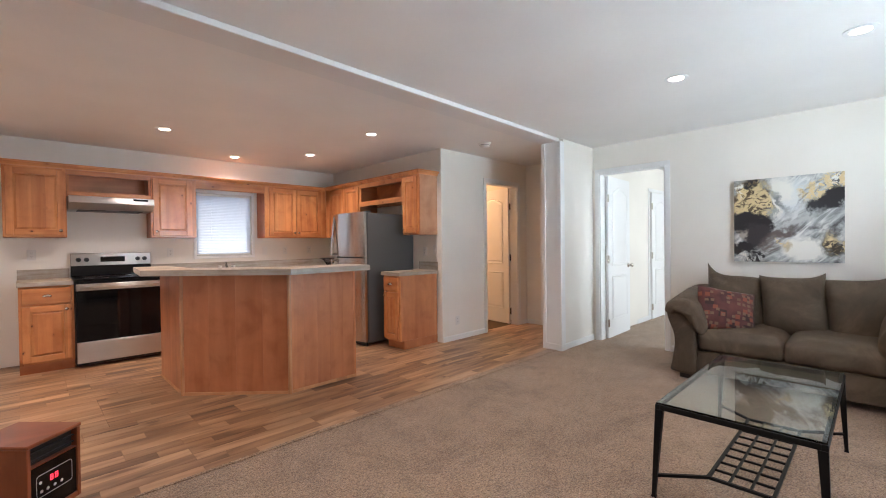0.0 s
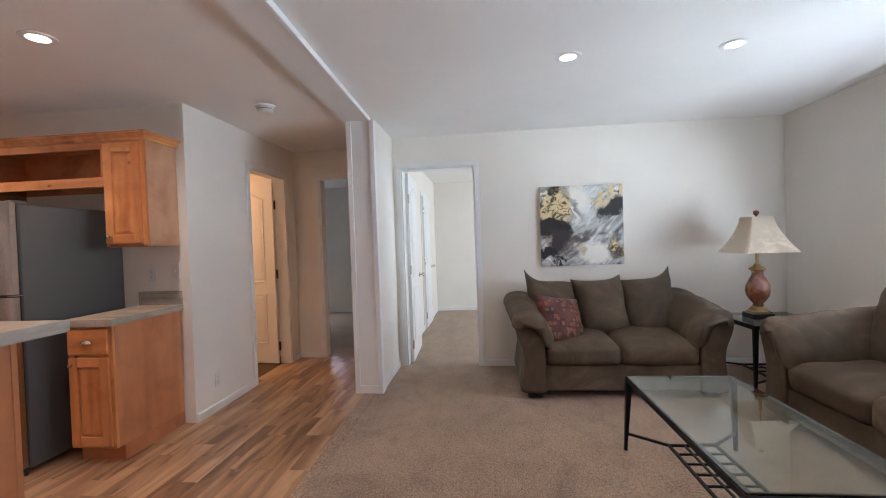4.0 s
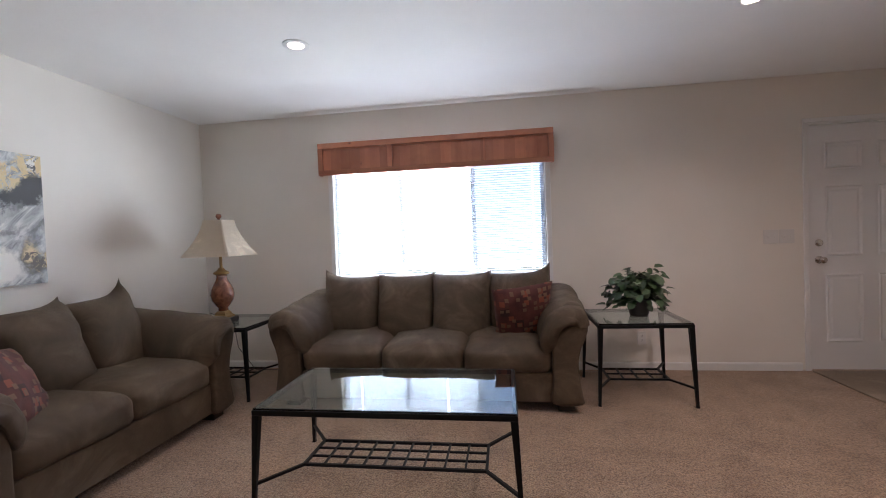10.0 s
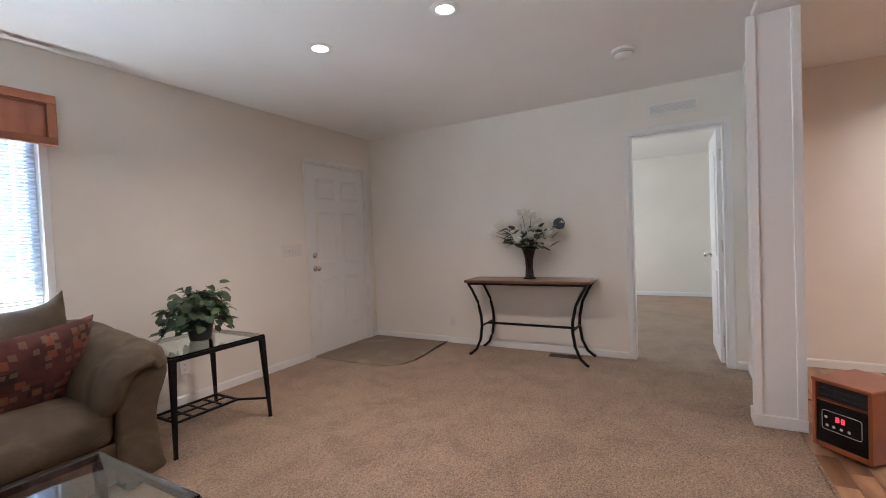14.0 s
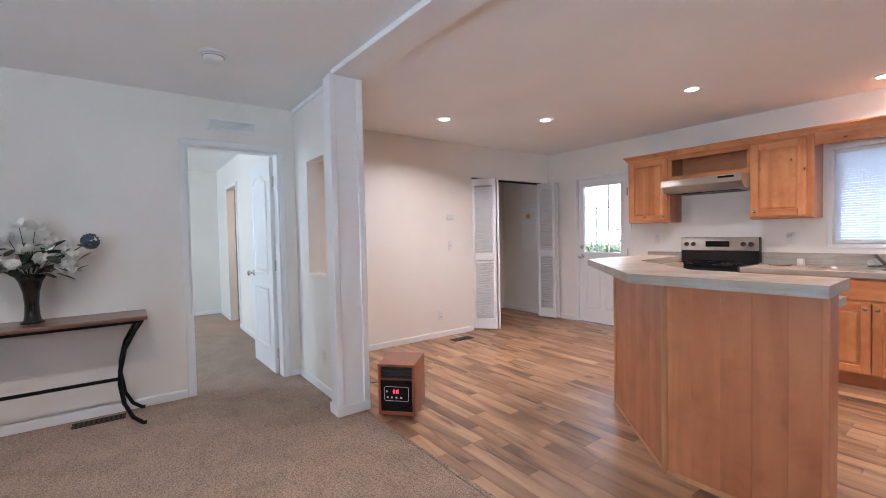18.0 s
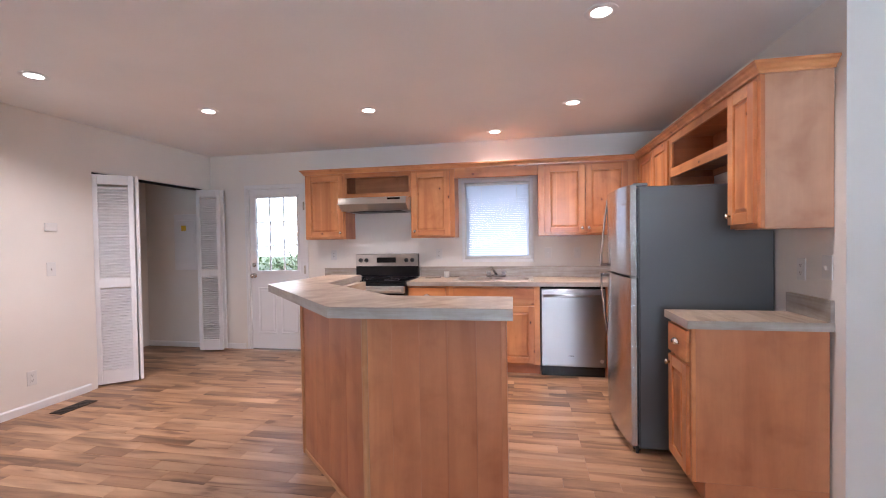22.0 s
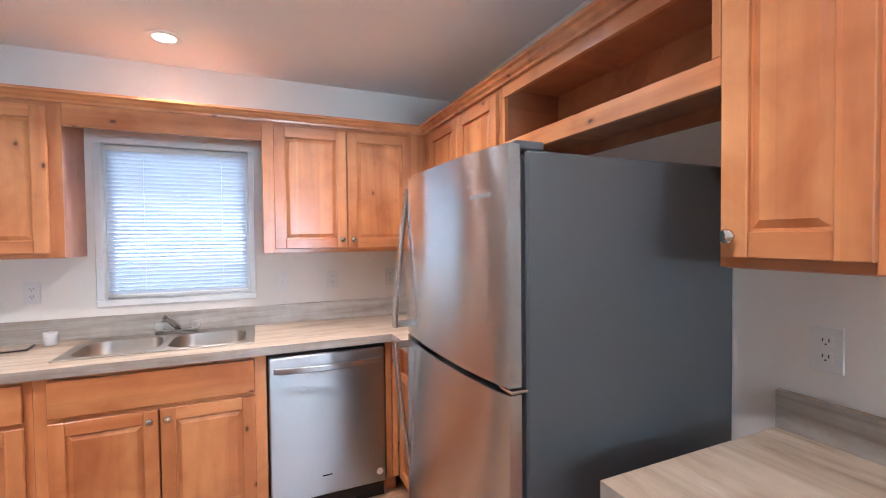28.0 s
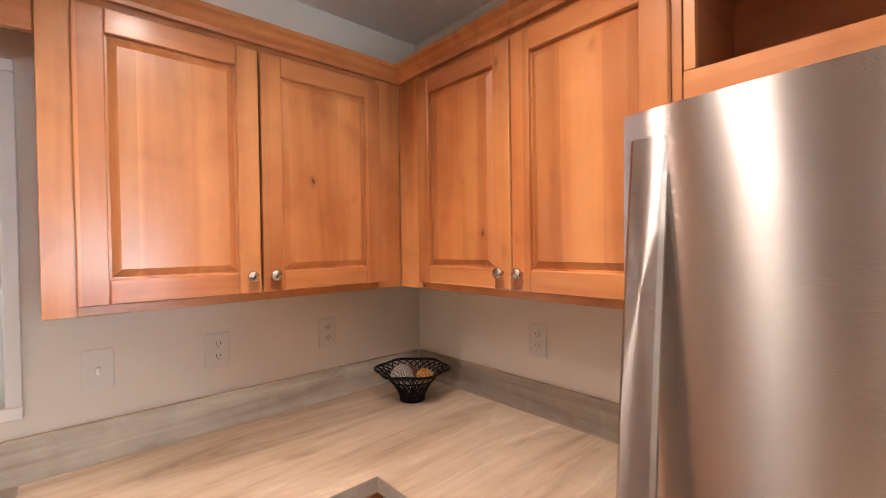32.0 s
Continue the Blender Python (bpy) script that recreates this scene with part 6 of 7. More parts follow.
over(stroke(0.84, 0.14, 0.28, 0.14, 0.25, 38), GOLD, speck)
over(stroke(0.92, 0.06, 0.10, 0.06, 0.5), PAPER, speck2)
over(stroke(0.83, 0.33, 0.24, 0.085, 0.3, 34), BLACK)
over(stroke(0.93, 0.26, 0.12, 0.13, 0.3), BLACK)
over(stroke(0.62, 0.40, 0.28, 0.055, 0.7, 42), (0.25, 0.24, 0.22), veil)
over(stroke(0.62, 0.50, 0.32, 0.045, 0.6, 28), (0.46, 0.47, 0.46))
over(stroke(0.44, 0.30, 0.20, 0.05, 0.7, -62), (0.24, 0.25, 0.25))
over(stroke(0.40, 0.34, 0.17, 0.03, 0.7, -70), PAPER)
over(stroke(0.64, 0.28, 0.24, 0.04, 0.6, 55), (0.12, 0.11, 0.10), veil)
over(stroke(0.56, 0.44, 0.16, 0.03, 0.7, 60), (0.62, 0.63, 0.62))
over(stroke(0.12, 0.54, 0.20, 0.15, 0.2), BLACK)
over(stroke(0.28, 0.54, 0.13, 0.13, 0.3), BLACK)
over(stroke(0.22, 0.70, 0.19, 0.17, 0.3), (0.035, 0.028, 0.034))
over(stroke(0.08, 0.68, 0.06, 0.09, 0.6), (0.36, 0.32, 0.27))
over(stroke(0.46, 0.66, 0.20, 0.06, 0.6, 24), (0.12, 0.09, 0.08))
over(stroke(0.70, 0.58, 0.30, 0.035, 0.7, 16), (0.075, 0.062, 0.066), veil)
over(stroke(0.86, 0.60, 0.16, 0.09, 0.6, -28), (0.07, 0.058, 0.06), veil)
over(stroke(0.36, 0.80, 0.20, 0.09, 0.6, 35), (0.16, 0.13, 0.115), veil)
over(stroke(0.68, 0.85, 0.27, 0.17, 0.35), PAPER)
over(stroke(0.50, 0.82, 0.06, 0.06, 0.7), (0.52, 0.44, 0.30))
over(stroke(0.46, 0.78, 0.07, 0.06, 0.5), GOLD, speck2)
over(stroke(0.93, 0.80, 0.12, 0.20, 0.4, 30), (0.06, 0.045, 0.03))
over(stroke(0.95, 0.80, 0.09, 0.18, 0.4, 30), GOLD, speck)
over(stroke(0.09, 0.84, 0.15, 0.07, 0.3), BLACK)
over(stroke(0.22, 0.94, 0.12, 0.07, 0.3), BLACK, speck)
over(stroke(0.10, 0.94, 0.07, 0.06, 0.5), PAPER, speck2)
join(m, col, bsdf(m).inputs["Base Color"])
bump(m, flow, 0.4, 0.004)
canv = thing("canvas_painting", (5.455, 0.885, 1.03), "square abstract canvas in black, grey, white and gold on the wall", "painting")
part("canvas", box(5.4492, 5.4525, 0.475, 1.295, 1.03, 1.842, 0.001), m, canv)
part("canvas_edge", box(5.4528, 5.487, 0.477, 1.293, 1.032, 1.840, 0.003), painted("raw_canvas_edge", (0.36, 0.25, 0.15), 0.8, 300, 0.0006, 0.15), canv, "brown folded canvas edge")
part("stretcher_bar", box(5.4875, 5.489, 0.49, 1.28, 1.045, 1.827), M_SIDE, canv)

# ---- pelmet over the living window ----
pm = thing("window_pelmet", (3.135, -1.03, 1.858), "knotty alder pelmet with three recessed panels over the blind", "pelmet")
PX0, PX1, PZ0, PZ1, PY = 2.055, 4.218, 1.848, 2.145, -0.980
# same alder as the cabinets; the cool window backlight is put into the colour
BACKLIT = {a: wood("backlit_alder_" + a, a, (0.56, 0.225, 0.125), (0.47, 0.172, 0.090), (0.34, 0.105, 0.052), 0.95, 0.40, 1.0, 0.25, 0.095, 0.16) for a in "xz"}
part("back_board", box(PX0 + 0.019, PX1 - 0.019, PY - 0.038, PY - 0.024, PZ0 + 0.002, PZ1 - 0.002), BACKLIT["z"], pm)
for a, b in ((PZ0, PZ0 + 0.045), (PZ1 - 0.05, PZ1)):
    part("rail", box(PX0 + 0.001, PX1 - 0.001, PY - 0.0235, PY, a, b, 0.002), BACKLIT["x"], pm)
for x in (PX0, 2.665 - 0.02, 3.52 - 0.02, PX1 - 0.045):
    part("stile", box(x, x + 0.045, PY - 0.0232, PY - 0.001, PZ0 + 0.0455, PZ1 - 0.0505, 0.0015), BACKLIT["z"], pm)
part("lower_bead", box(PX0 + 0.046, PX1 - 0.046, PY - 0.0235, PY - 0.014, PZ1 - 0.062, PZ1 - 0.051, 0.001), BACKLIT["x"], pm)
for x in (PX0, PX1 - 0.018):
    part("return_board", box(x, x + 0.018, SOUTH + 0.016, PY - 0.0240, PZ0, PZ1, 0.001), BACKLIT["z"], pm)

# ---- console table with vase ----
con = thing("console_table", (-0.82, 0.985, 0), "narrow console table with a wooden top and curved black iron legs", "table")
CX0, CX1, CY0, CY1, CZ = -1.005, -0.635, 0.375, 1.60, 0.755
M_CONTOP = wood("reddish_brown_top", "y", (0.20, 0.09, 0.05), (0.14, 0.06, 0.033), (0.07, 0.028, 0.016), 0.0, 0.35)
part("tabletop", box(CX0, CX1, CY0, CY1, CZ - 0.028, CZ, 0.006, None, 2), M_CONTOP, con, "reddish-brown wooden top")
apr = bmesh.new()
for a in ((CX0 + 0.03, CX0 + 0.05, CY0 + 0.05, CY1 - 0.05), (CX1 - 0.05, CX1 - 0.03, CY0 + 0.05, CY1 - 0.05)):
    box(*a, CZ - 0.05, CZ - 0.0285, 0.002, apr)
part("top_rail", apr, M_IRON, con)
for sx, x in ((-1, CX0 + 0.03), (1, CX1 - 0.03)):
    for sy, ye in ((-1, CY0 + 0.03), (1, CY1 - 0.03)):
        ins = -sy
        line = [(x, ye, CZ - 0.03), (x, ye + ins * 0.045, CZ - 0.10), (x, ye + ins * 0.105, CZ - 0.22), (x, ye + ins * 0.135, CZ - 0.36), (x, ye + ins * 0.14, 0.30), (x, ye + ins * 0.12, 0.16), (x + sx * 0.01, ye + ins * 0.075, 0.06), (x + sx * 0.02, ye + ins * 0.02, 0.012), (x + sx * 0.02, ye, 0.008)]
        sm = []
        for a, b in zip(line, line[1:]):
            for k in range(3):
                sm.append(Vector(a).lerp(Vector(b), k / 3))
        sm.append(Vector(line[-1]))
        part("leg", tube(sm, 0.0145, 8, flat=0.9), M_IRON, con, smooth=True)
for y in (CY0 + 0.17, CY1 - 0.17):
    part("cross_bar", tube([(CX0 + 0.03, y, 0.30), (CX1 - 0.03, y, 0.30)], 0.011, 8), M_IRON, con)
part("stretcher", tube([((CX0 + CX1) / 2, CY0 + 0.17, 0.30), ((CX0 + CX1) / 2, CY1 - 0.17, 0.30)], 0.0125, 8), M_IRON, con)

VX, VY = -0.86, 0.99
vase = solo("flower_vase", lathe([(0.0, 0.0), (0.062, 0.0), (0.064, 0.010), (0.045, 0.020), (0.040, 0.05), (0.036, 0.12), (0.042, 0.20), (0.060, 0.27), (0.083, 0.315), (0.080, 0.315), (0.055, 0.26), (0.0, 0.25)], 12), mat("smoked_glass", (0.010, 0.007, 0.006), 0.08, 0, Specular_IOR_Level=0.45), "dark smoked glass flared vase on the console table", "vase", smooth=True)
vase.location = (VX, VY, CZ)
bq = thing("flower_bouquet", (VX, VY, CZ + 0.26), "white artificial blossoms with dark green leaves in the vase", "bouquet")
M_PETAL = painted("white_petal", (0.84, 0.84, 0.78), 0.6, 60, 0.001, 0.08)
M_LEAFD = painted("dark_leaf", (0.035, 0.055, 0.028), 0.45, 60, 0.001, 0.3)
M_BLUE = painted("slate_hydrangea", (0.10, 0.13, 0.17), 0.7, 60, 0.002, 0.3)


def petal(length, width, curl, at, turn, bm):
    rows = []
    for i in range(5):
        u = i / 4
        w = width * math.sin(math.pi * (0.12 + 0.80 * u)) ** 0.8
        row = []
        for j in (-1, 0, 1):
            p = Vector((j * w, u * length, curl * u * u * length - 0.25 * abs(j) * w))
            row.append(bm.verts.new(at + turn @ p))
        rows.append(row)
    for a, b in zip(rows, rows[1:]):
        for j in range(2):
            bm.faces.new((a[j], a[j + 1], b[j + 1], b[j]))


rng = random.Random(7)
heads = []
for i in range(17):
    a, r = 2.4 * i, 0.235 * math.sqrt((i + 0.5) / 17)
    heads.append(Vector((VX + 0.55 * r * math.cos(a) + 0.03, VY + r * math.sin(a), CZ + 0.455 + 0.55 * r * math.cos(1.7 * a + 0.6) + rng.uniform(-0.03, 0.05))))
for dy, dz in ((-0.31, 0.47), (-0.26, 0.53), (-0.34, 0.43), (-0.03, 0.62), (0.03, 0.60), (0.16, 0.35), (-0.09, 0.36)):
    heads.append(Vector((VX + rng.uniform(-0.02, 0.07), VY + dy, CZ + dz)))
for k, h in enumerate(heads):
    out = (h - Vector((VX, VY, CZ + 0.28))).normalized()
    q = out.to_track_quat("Z", "Y")
    bm = bmesh.new()
    n = 6
    size = rng.uniform(0.048, 0.072)
    for j in range(n):
        t = q.to_matrix() @ Euler((radians(rng.uniform(15, 40)), 0, 2 * math.pi * j / n)).to_matrix()
        petal(size, size * 0.52, 0.55, h, t, bm)
    for j in range(4):
        t = q.to_matrix() @ Euler((radians(60), 0, 2 * math.pi * (j + 0.3) / 4)).to_matrix()
        petal(size * 0.6, size * 0.25, 0.3, h + out * 0.004, t, bm)
    fl = part("blossom", bm, M_PETAL, bq, smooth=True)
    part("stem", tube([Vector((VX, VY, CZ + 0.262)) + Vector((rng.uniform(-0.02, 0.02), rng.uniform(-0.02, 0.02), 0)), (Vector((VX, VY, CZ + 0.33)) + h) / 2, h - out * 0.004], 0.0022, 5), M_LEAFD, bq)
for k in range(70):
    a = rng.uniform(0, 2 * math.pi)
    r = rng.uniform(0.05, 0.19)
    p = Vector((VX + 0.7 * r * math.cos(a), VY + 1.3 * r * math.sin(a), CZ + 0.31 + rng.uniform(0, 0.20)))
    bm = bmesh.new()
    petal(rng.uniform(0.075, 0.12), 0.027, -0.35, p, Euler((rng.uniform(-0.2, 1.0), rng.uniform(-0.4, 0.4), a - math.pi / 2)).to_matrix(), bm)
    part("leaf", bm, M_LEAFD, bq, smooth=True)
bm = bmesh.new()
hc = Vector((VX + 0.02, VY + 0.31, CZ + 0.525))
for k in range(60):
    d = Vector((rng.gauss(0, 1), rng.gauss(0, 1), rng.gauss(0, 1))).normalized()
    t = d.to_track_quat("Z", "Y").to_matrix()
    for j in range(4):
        petal(0.019, 0.009, 0.2, hc + d * 0.044, t @ Euler((0.3, 0, j * math.pi / 2)).to_matrix(), bm)
part("hydrangea", bm, M_BLUE, bq, "slate-blue hydrangea head", True)
part("stem", tube([(VX, VY + 0.02, CZ + 0.262), (VX + 0.01, VY + 0.16, CZ + 0.42), hc - Vector((0, 0.03, 0.02))], 0.003, 5), M_LEAFD, bq)

# ---- potted plant ----
TX, TY, TZ = 1.52, -0.54, 0.578
pl = thing("potted_plant", (TX, TY, TZ), "bushy green artificial ivy in a dark pot on the end table", "plant")
part("pot", lathe([(0.0, 0.0), (0.062, 0.0), (0.066, 0.01), (0.082, 0.10), (0.086, 0.125), (0.080, 0.125), (0.072, 0.105), (0.0, 0.10)], 24, (TX, TY, TZ)), M_PLASTIC, pl, "dark round pot", True)
m = mat("ivy_leaf", (0.05, 0.10, 0.03), 0.38, 0, Coat_Weight=0.15)
info = node(m, "ShaderNodeObjectInfo")
tone = ramp(m, info.outputs["Random"], (0.0, (0.010, 0.028, 0.011)), (0.5, (0.024, 0.062, 0.023)), (1.0, (0.07, 0.135, 0.055)))
vein = noise_tex(m, coords(m), 45, 3)
join(m, mix(m, 0.3, tone, ramp(m, vein, (0.4, (0.015, 0.035, 0.012)), (0.65, (0.11, 0.17, 0.08)))), bsdf(m).inputs["Base Color"])
M_IVY = m
leaf_meshes = []
for size in (0.050, 0.063, 0.076):
    bm = bmesh.new()
    outline = [(0, 0), (0.32, 0.10), (0.46, 0.38), (0.36, 0.72), (0.0, 1.05)]
    mid = [bm.verts.new((0, size * z, -0.10 * size * (2 * z - 1) ** 2)) for z in (0.0, 0.3, 0.65, 1.05)]
    for s in (-1, 1):
        side = [bm.verts.new((s * size * x, size * y, 0.12 * size * (1 - y))) for x, y in outline[1:4]]
        bm.faces.new([mid[0], side[0], mid[1]] if s > 0 else [mid[0], mid[1], side[0]])
        bm.faces.new([mid[1], side[0], side[1], mid[2]] if s > 0 else [mid[1], mid[2], side[1], side[0]])
        bm.faces.new([mid[2], side[1], side[2], mid[3]] if s > 0 else [mid[2], mid[3], side[2], side[1]])
    leaf_meshes.append(mesh_of("leaf", bm, M_IVY, True))
rng = random.Random(11)
sm = bmesh.new()
for k in range(298):
    a = rng.uniform(0, 2 * math.pi)
    e = rng.uniform(-0.25, 1.45)
    r = rng.uniform(0.55, 1.0) * (0.19 if rng.random() < 0.88 else 0.265)
    r *= 1 - 0.22 * max(0, e - 0.7)
    p = Vector((r * math.cos(a) * math.cos(e), r * math.sin(a) * math.cos(e), 0.13 + 1.25 * r * math.sin(e)))
    if p.z < 0.02:
        p.z = 0.02 + rng.uniform(0, 0.03)
    ob = new("leaf", leaf_meshes[k % 3])
    ob.parent = pl
    ob.matrix_local = Matrix.Translation(p) @ Euler((rng.uniform(-0.9, 0.5) - 0.3, rng.uniform(-0.5, 0.5), a - math.pi / 2 + rng.uniform(-0.7, 0.7))).to_matrix().to_4x4()
    if k % 3 == 0:
        tube([Vector((TX, TY, TZ + 0.10)) + Vector((rng.uniform(-0.04, 0.04), rng.uniform(-0.04, 0.04), 0)), Vector((TX, TY, TZ + 0.16)) + Vector((p.x, p.y, p.z)) * 0.45, Vector((TX, TY, TZ)) + p], 0.0018, 4, sm)
part("stems", sm, M_LEAFD, pl)

# ---- infrared heater ----
HM = Matrix.Translation((0.29, 2.89, 0)) @ Matrix.Rotation(math.atan2(0.18, 0.19), 4, "Z")
HW, HD, HH = 0.265, 0.32, 0.375
ht = thing("space_heater", HM @ Vector((HW / 2, HD / 2, 0)), "cherry-coloured wooden cabinet heater with a black control front", "heater")
CH = {a: wood("cherry_" + a, a, (0.30, 0.078, 0.026), (0.25, 0.060, 0.019), (0.165, 0.036, 0.012), 0.0, 0.34, 0.8) for a in "xz"}
part("side_panel", turned(box(0, 0.018, 0, HD, 0.015, HH - 0.0185, 0.003), HM), CH["z"], ht)
part("side_panel", turned(box(HW - 0.018, HW, 0, HD, 0.015, HH - 0.0185, 0.003), HM), CH["z"], ht)
part("top_panel", turned(box(-0.003, HW + 0.003, -0.004, HD, HH - 0.018, HH, 0.004), HM), CH["x"], ht)
part("bottom_panel", turned(box(0.0185, HW - 0.0185, 0, HD, 0.015, 0.04, 0.002), HM), CH["x"], ht)
part("divider", turned(box(0.0185, HW - 0.0185, 0.002, 0.05, 0.262, 0.268, 0.001), HM), CH["x"], ht)
part("inner_case", turned(box(0.0185, HW - 0.0185, 0.03, HD - 0.01, 0.0405, HH - 0.0185), HM), M_PLASTIC, ht)
fp = part("control_panel", turned(box(0.019, HW - 0.019, 0.006, 0.029, 0.0405, 0.261, 0.002), HM), M_BLACKGLASS, ht, "glossy black control panel")
for i in range(2):
    part("vent_louver", turned(box(0.02, HW - 0.02, 0.012, 0.028, 0.288 + 0.032 * i, 0.293 + 0.032 * i, 0.001), HM), M_PLASTIC, ht)
wl = mat("white_print", (0.55, 0.55, 0.55), 0.5)
fx0, fx1, fz0, fz1 = 0.045, HW - 0.045, 0.115, 0.215
loop = []
for cx, cz, a0 in ((fx1 - 0.012, fz1 - 0.012, 0), (fx0 + 0.012, fz1 - 0.012, 90), (fx0 + 0.012, fz0 + 0.012, 180), (fx1 - 0.012, fz0 + 0.012, 270)):
    for k in range(4):
        a = radians(a0 + 30 * k)
        loop.append(HM @ Vector((cx + 0.012 * math.cos(a), 0.0052, cz + 0.012 * math.sin(a))))
part("panel_outline", tube(loop + loop[:1], 0.0016, 4), wl, fp)
for dx in (-0.017, 0.007):
    digit = bmesh.new()
    for x, z, w, h in ((0, 0.022, 0.014, 0.003), (0, 0.011, 0.014, 0.003), (0, 0.0, 0.014, 0.003), (-0.0055, 0.0165, 0.003, 0.008), (0.0055, 0.0165, 0.003, 0.008), (-0.0055, 0.0055, 0.003, 0.008), (0.0055, 0.0055, 0.003, 0.008)):
        box(HW / 2 + dx + x - w / 2, HW / 2 + dx + x + w / 2, 0.004, 0.0055, 0.17 + z - h / 2, 0.17 + z + h / 2, 0, digit)
    part("display_digit", turned(digit, HM), M_RED, fp, "lit red digit")
for x, z in ((0.063, 0.180), (0.068, 0.138), (0.098, 0.138), (0.132, 0.138), (0.166, 0.138)):
    part("button", turned(lathe([(0, 0), (0.0075, 0), (0.006, 0.002), (0, 0.0025)], 14), HM @ pose(x, 0.0058, z, 90, 0, 0)), wl, fp)
for x in (0.04, HW - 0.04):
    for y in (0.04, HD - 0.04):
        part("caster", turned(lathe([(0, 0), (0.013, 0), (0.013, 0.014), (0, 0.0145)], 12), HM @ pose(x, y, 0)), M_PLASTIC, ht)
cb = [HM @ Vector((0.05, HD + 0.002, 0.07)), HM @ Vector((-0.03, HD + 0.05, 0.02)), Vector((0.05, 3.30, 0.008)), Vector((-0.12, 3.18, 0.008)), Vector((-0.30, 3.25, 0.008)), Vector((-0.45, 3.0, 0.008)), Vector((-0.42, 2.90, 0.15)), Vector((-0.42, 2.876, 0.28))]
part("power_cord", tube(cb, 0.0035, 6), M_PLASTIC, ht)

# ---- carpet remnant at the front door ----
rem = [(-1.005, -1.045), (0.03, -1.035), (0.035, -0.55), (0.01, -0.18), (-0.10, -0.04), (-0.25, 0.0), (-0.55, -0.02), (-1.0, -0.05)]
solo("door_mat", prism(rem, 0.0005, 0.012, 0.004), fabric("worn_carpet_remnant", (0.215, 0.168, 0.125), (0.14, 0.108, 0.08), 260, 0.2, 2.0), "worn carpet remnant laid as a mat at the front door", "mat")
edge_pts = [(-0.99, -0.045, 0.012), (-0.75, -0.035, 0.018), (-0.55, -0.015, 0.012), (-0.40, 0.005, 0.016), (-0.25, 0.005, 0.012)]
solo("frayed_edge", tube(edge_pts, 0.007, 6), M_FOOT, "dark frayed binding along the carpet remnant", "binding")

# ---- doors ----
def ridge(outline, y, way, w=0.017, lift=0.009, bm=None):
    """A moulded panel edge round an outline in x and z on a door's face at y."""
    bm = bm or bmesh.new()
    n = len(outline)
    pts = [Vector((x, z)) for x, z in outline]
    loops = []
    for off, up in ((0.0, 0.0), (0.4 * w, lift), (w, 0.4 * lift), (1.6 * w, 0.2 * lift), (2.6 * w, 0.75 * lift)):
        loop = []
        for i, p in enumerate(pts):
            a, b = (p - pts[i - 1]).normalized(), (pts[(i + 1) % n] - p).normalized()
            na, nb = Vector((-a.y, a.x)), Vector((-b.y, b.x))
            s = na + nb
            q = p + s / max(0.4, s.length_squared / 2) * off
            loop.append(bm.verts.new((q.x, y + way * up, q.y)))
        loops.append(loop)
    for a, b in zip(loops, loops[1:]):
        for i in range(n):
            bm.faces.new((a[i], a[(i + 1) % n], b[(i + 1) % n], b[i]))
    bm.faces.new(loops[-1])
    return bm


def rect(x0, x1, z0, z1):
    return [(x0, z0), (x1, z0), (x1, z1), (x0, z1)]


def arched(x0, x1, z0, z1, rise):
    top = [(x1 - (x1 - x0) * k / 10, z1 - rise + rise * math.sin(math.pi * (k / 10)) ** 1.3) for k in range(11)]
    return [(x0, z0), (x1, z0)] + top


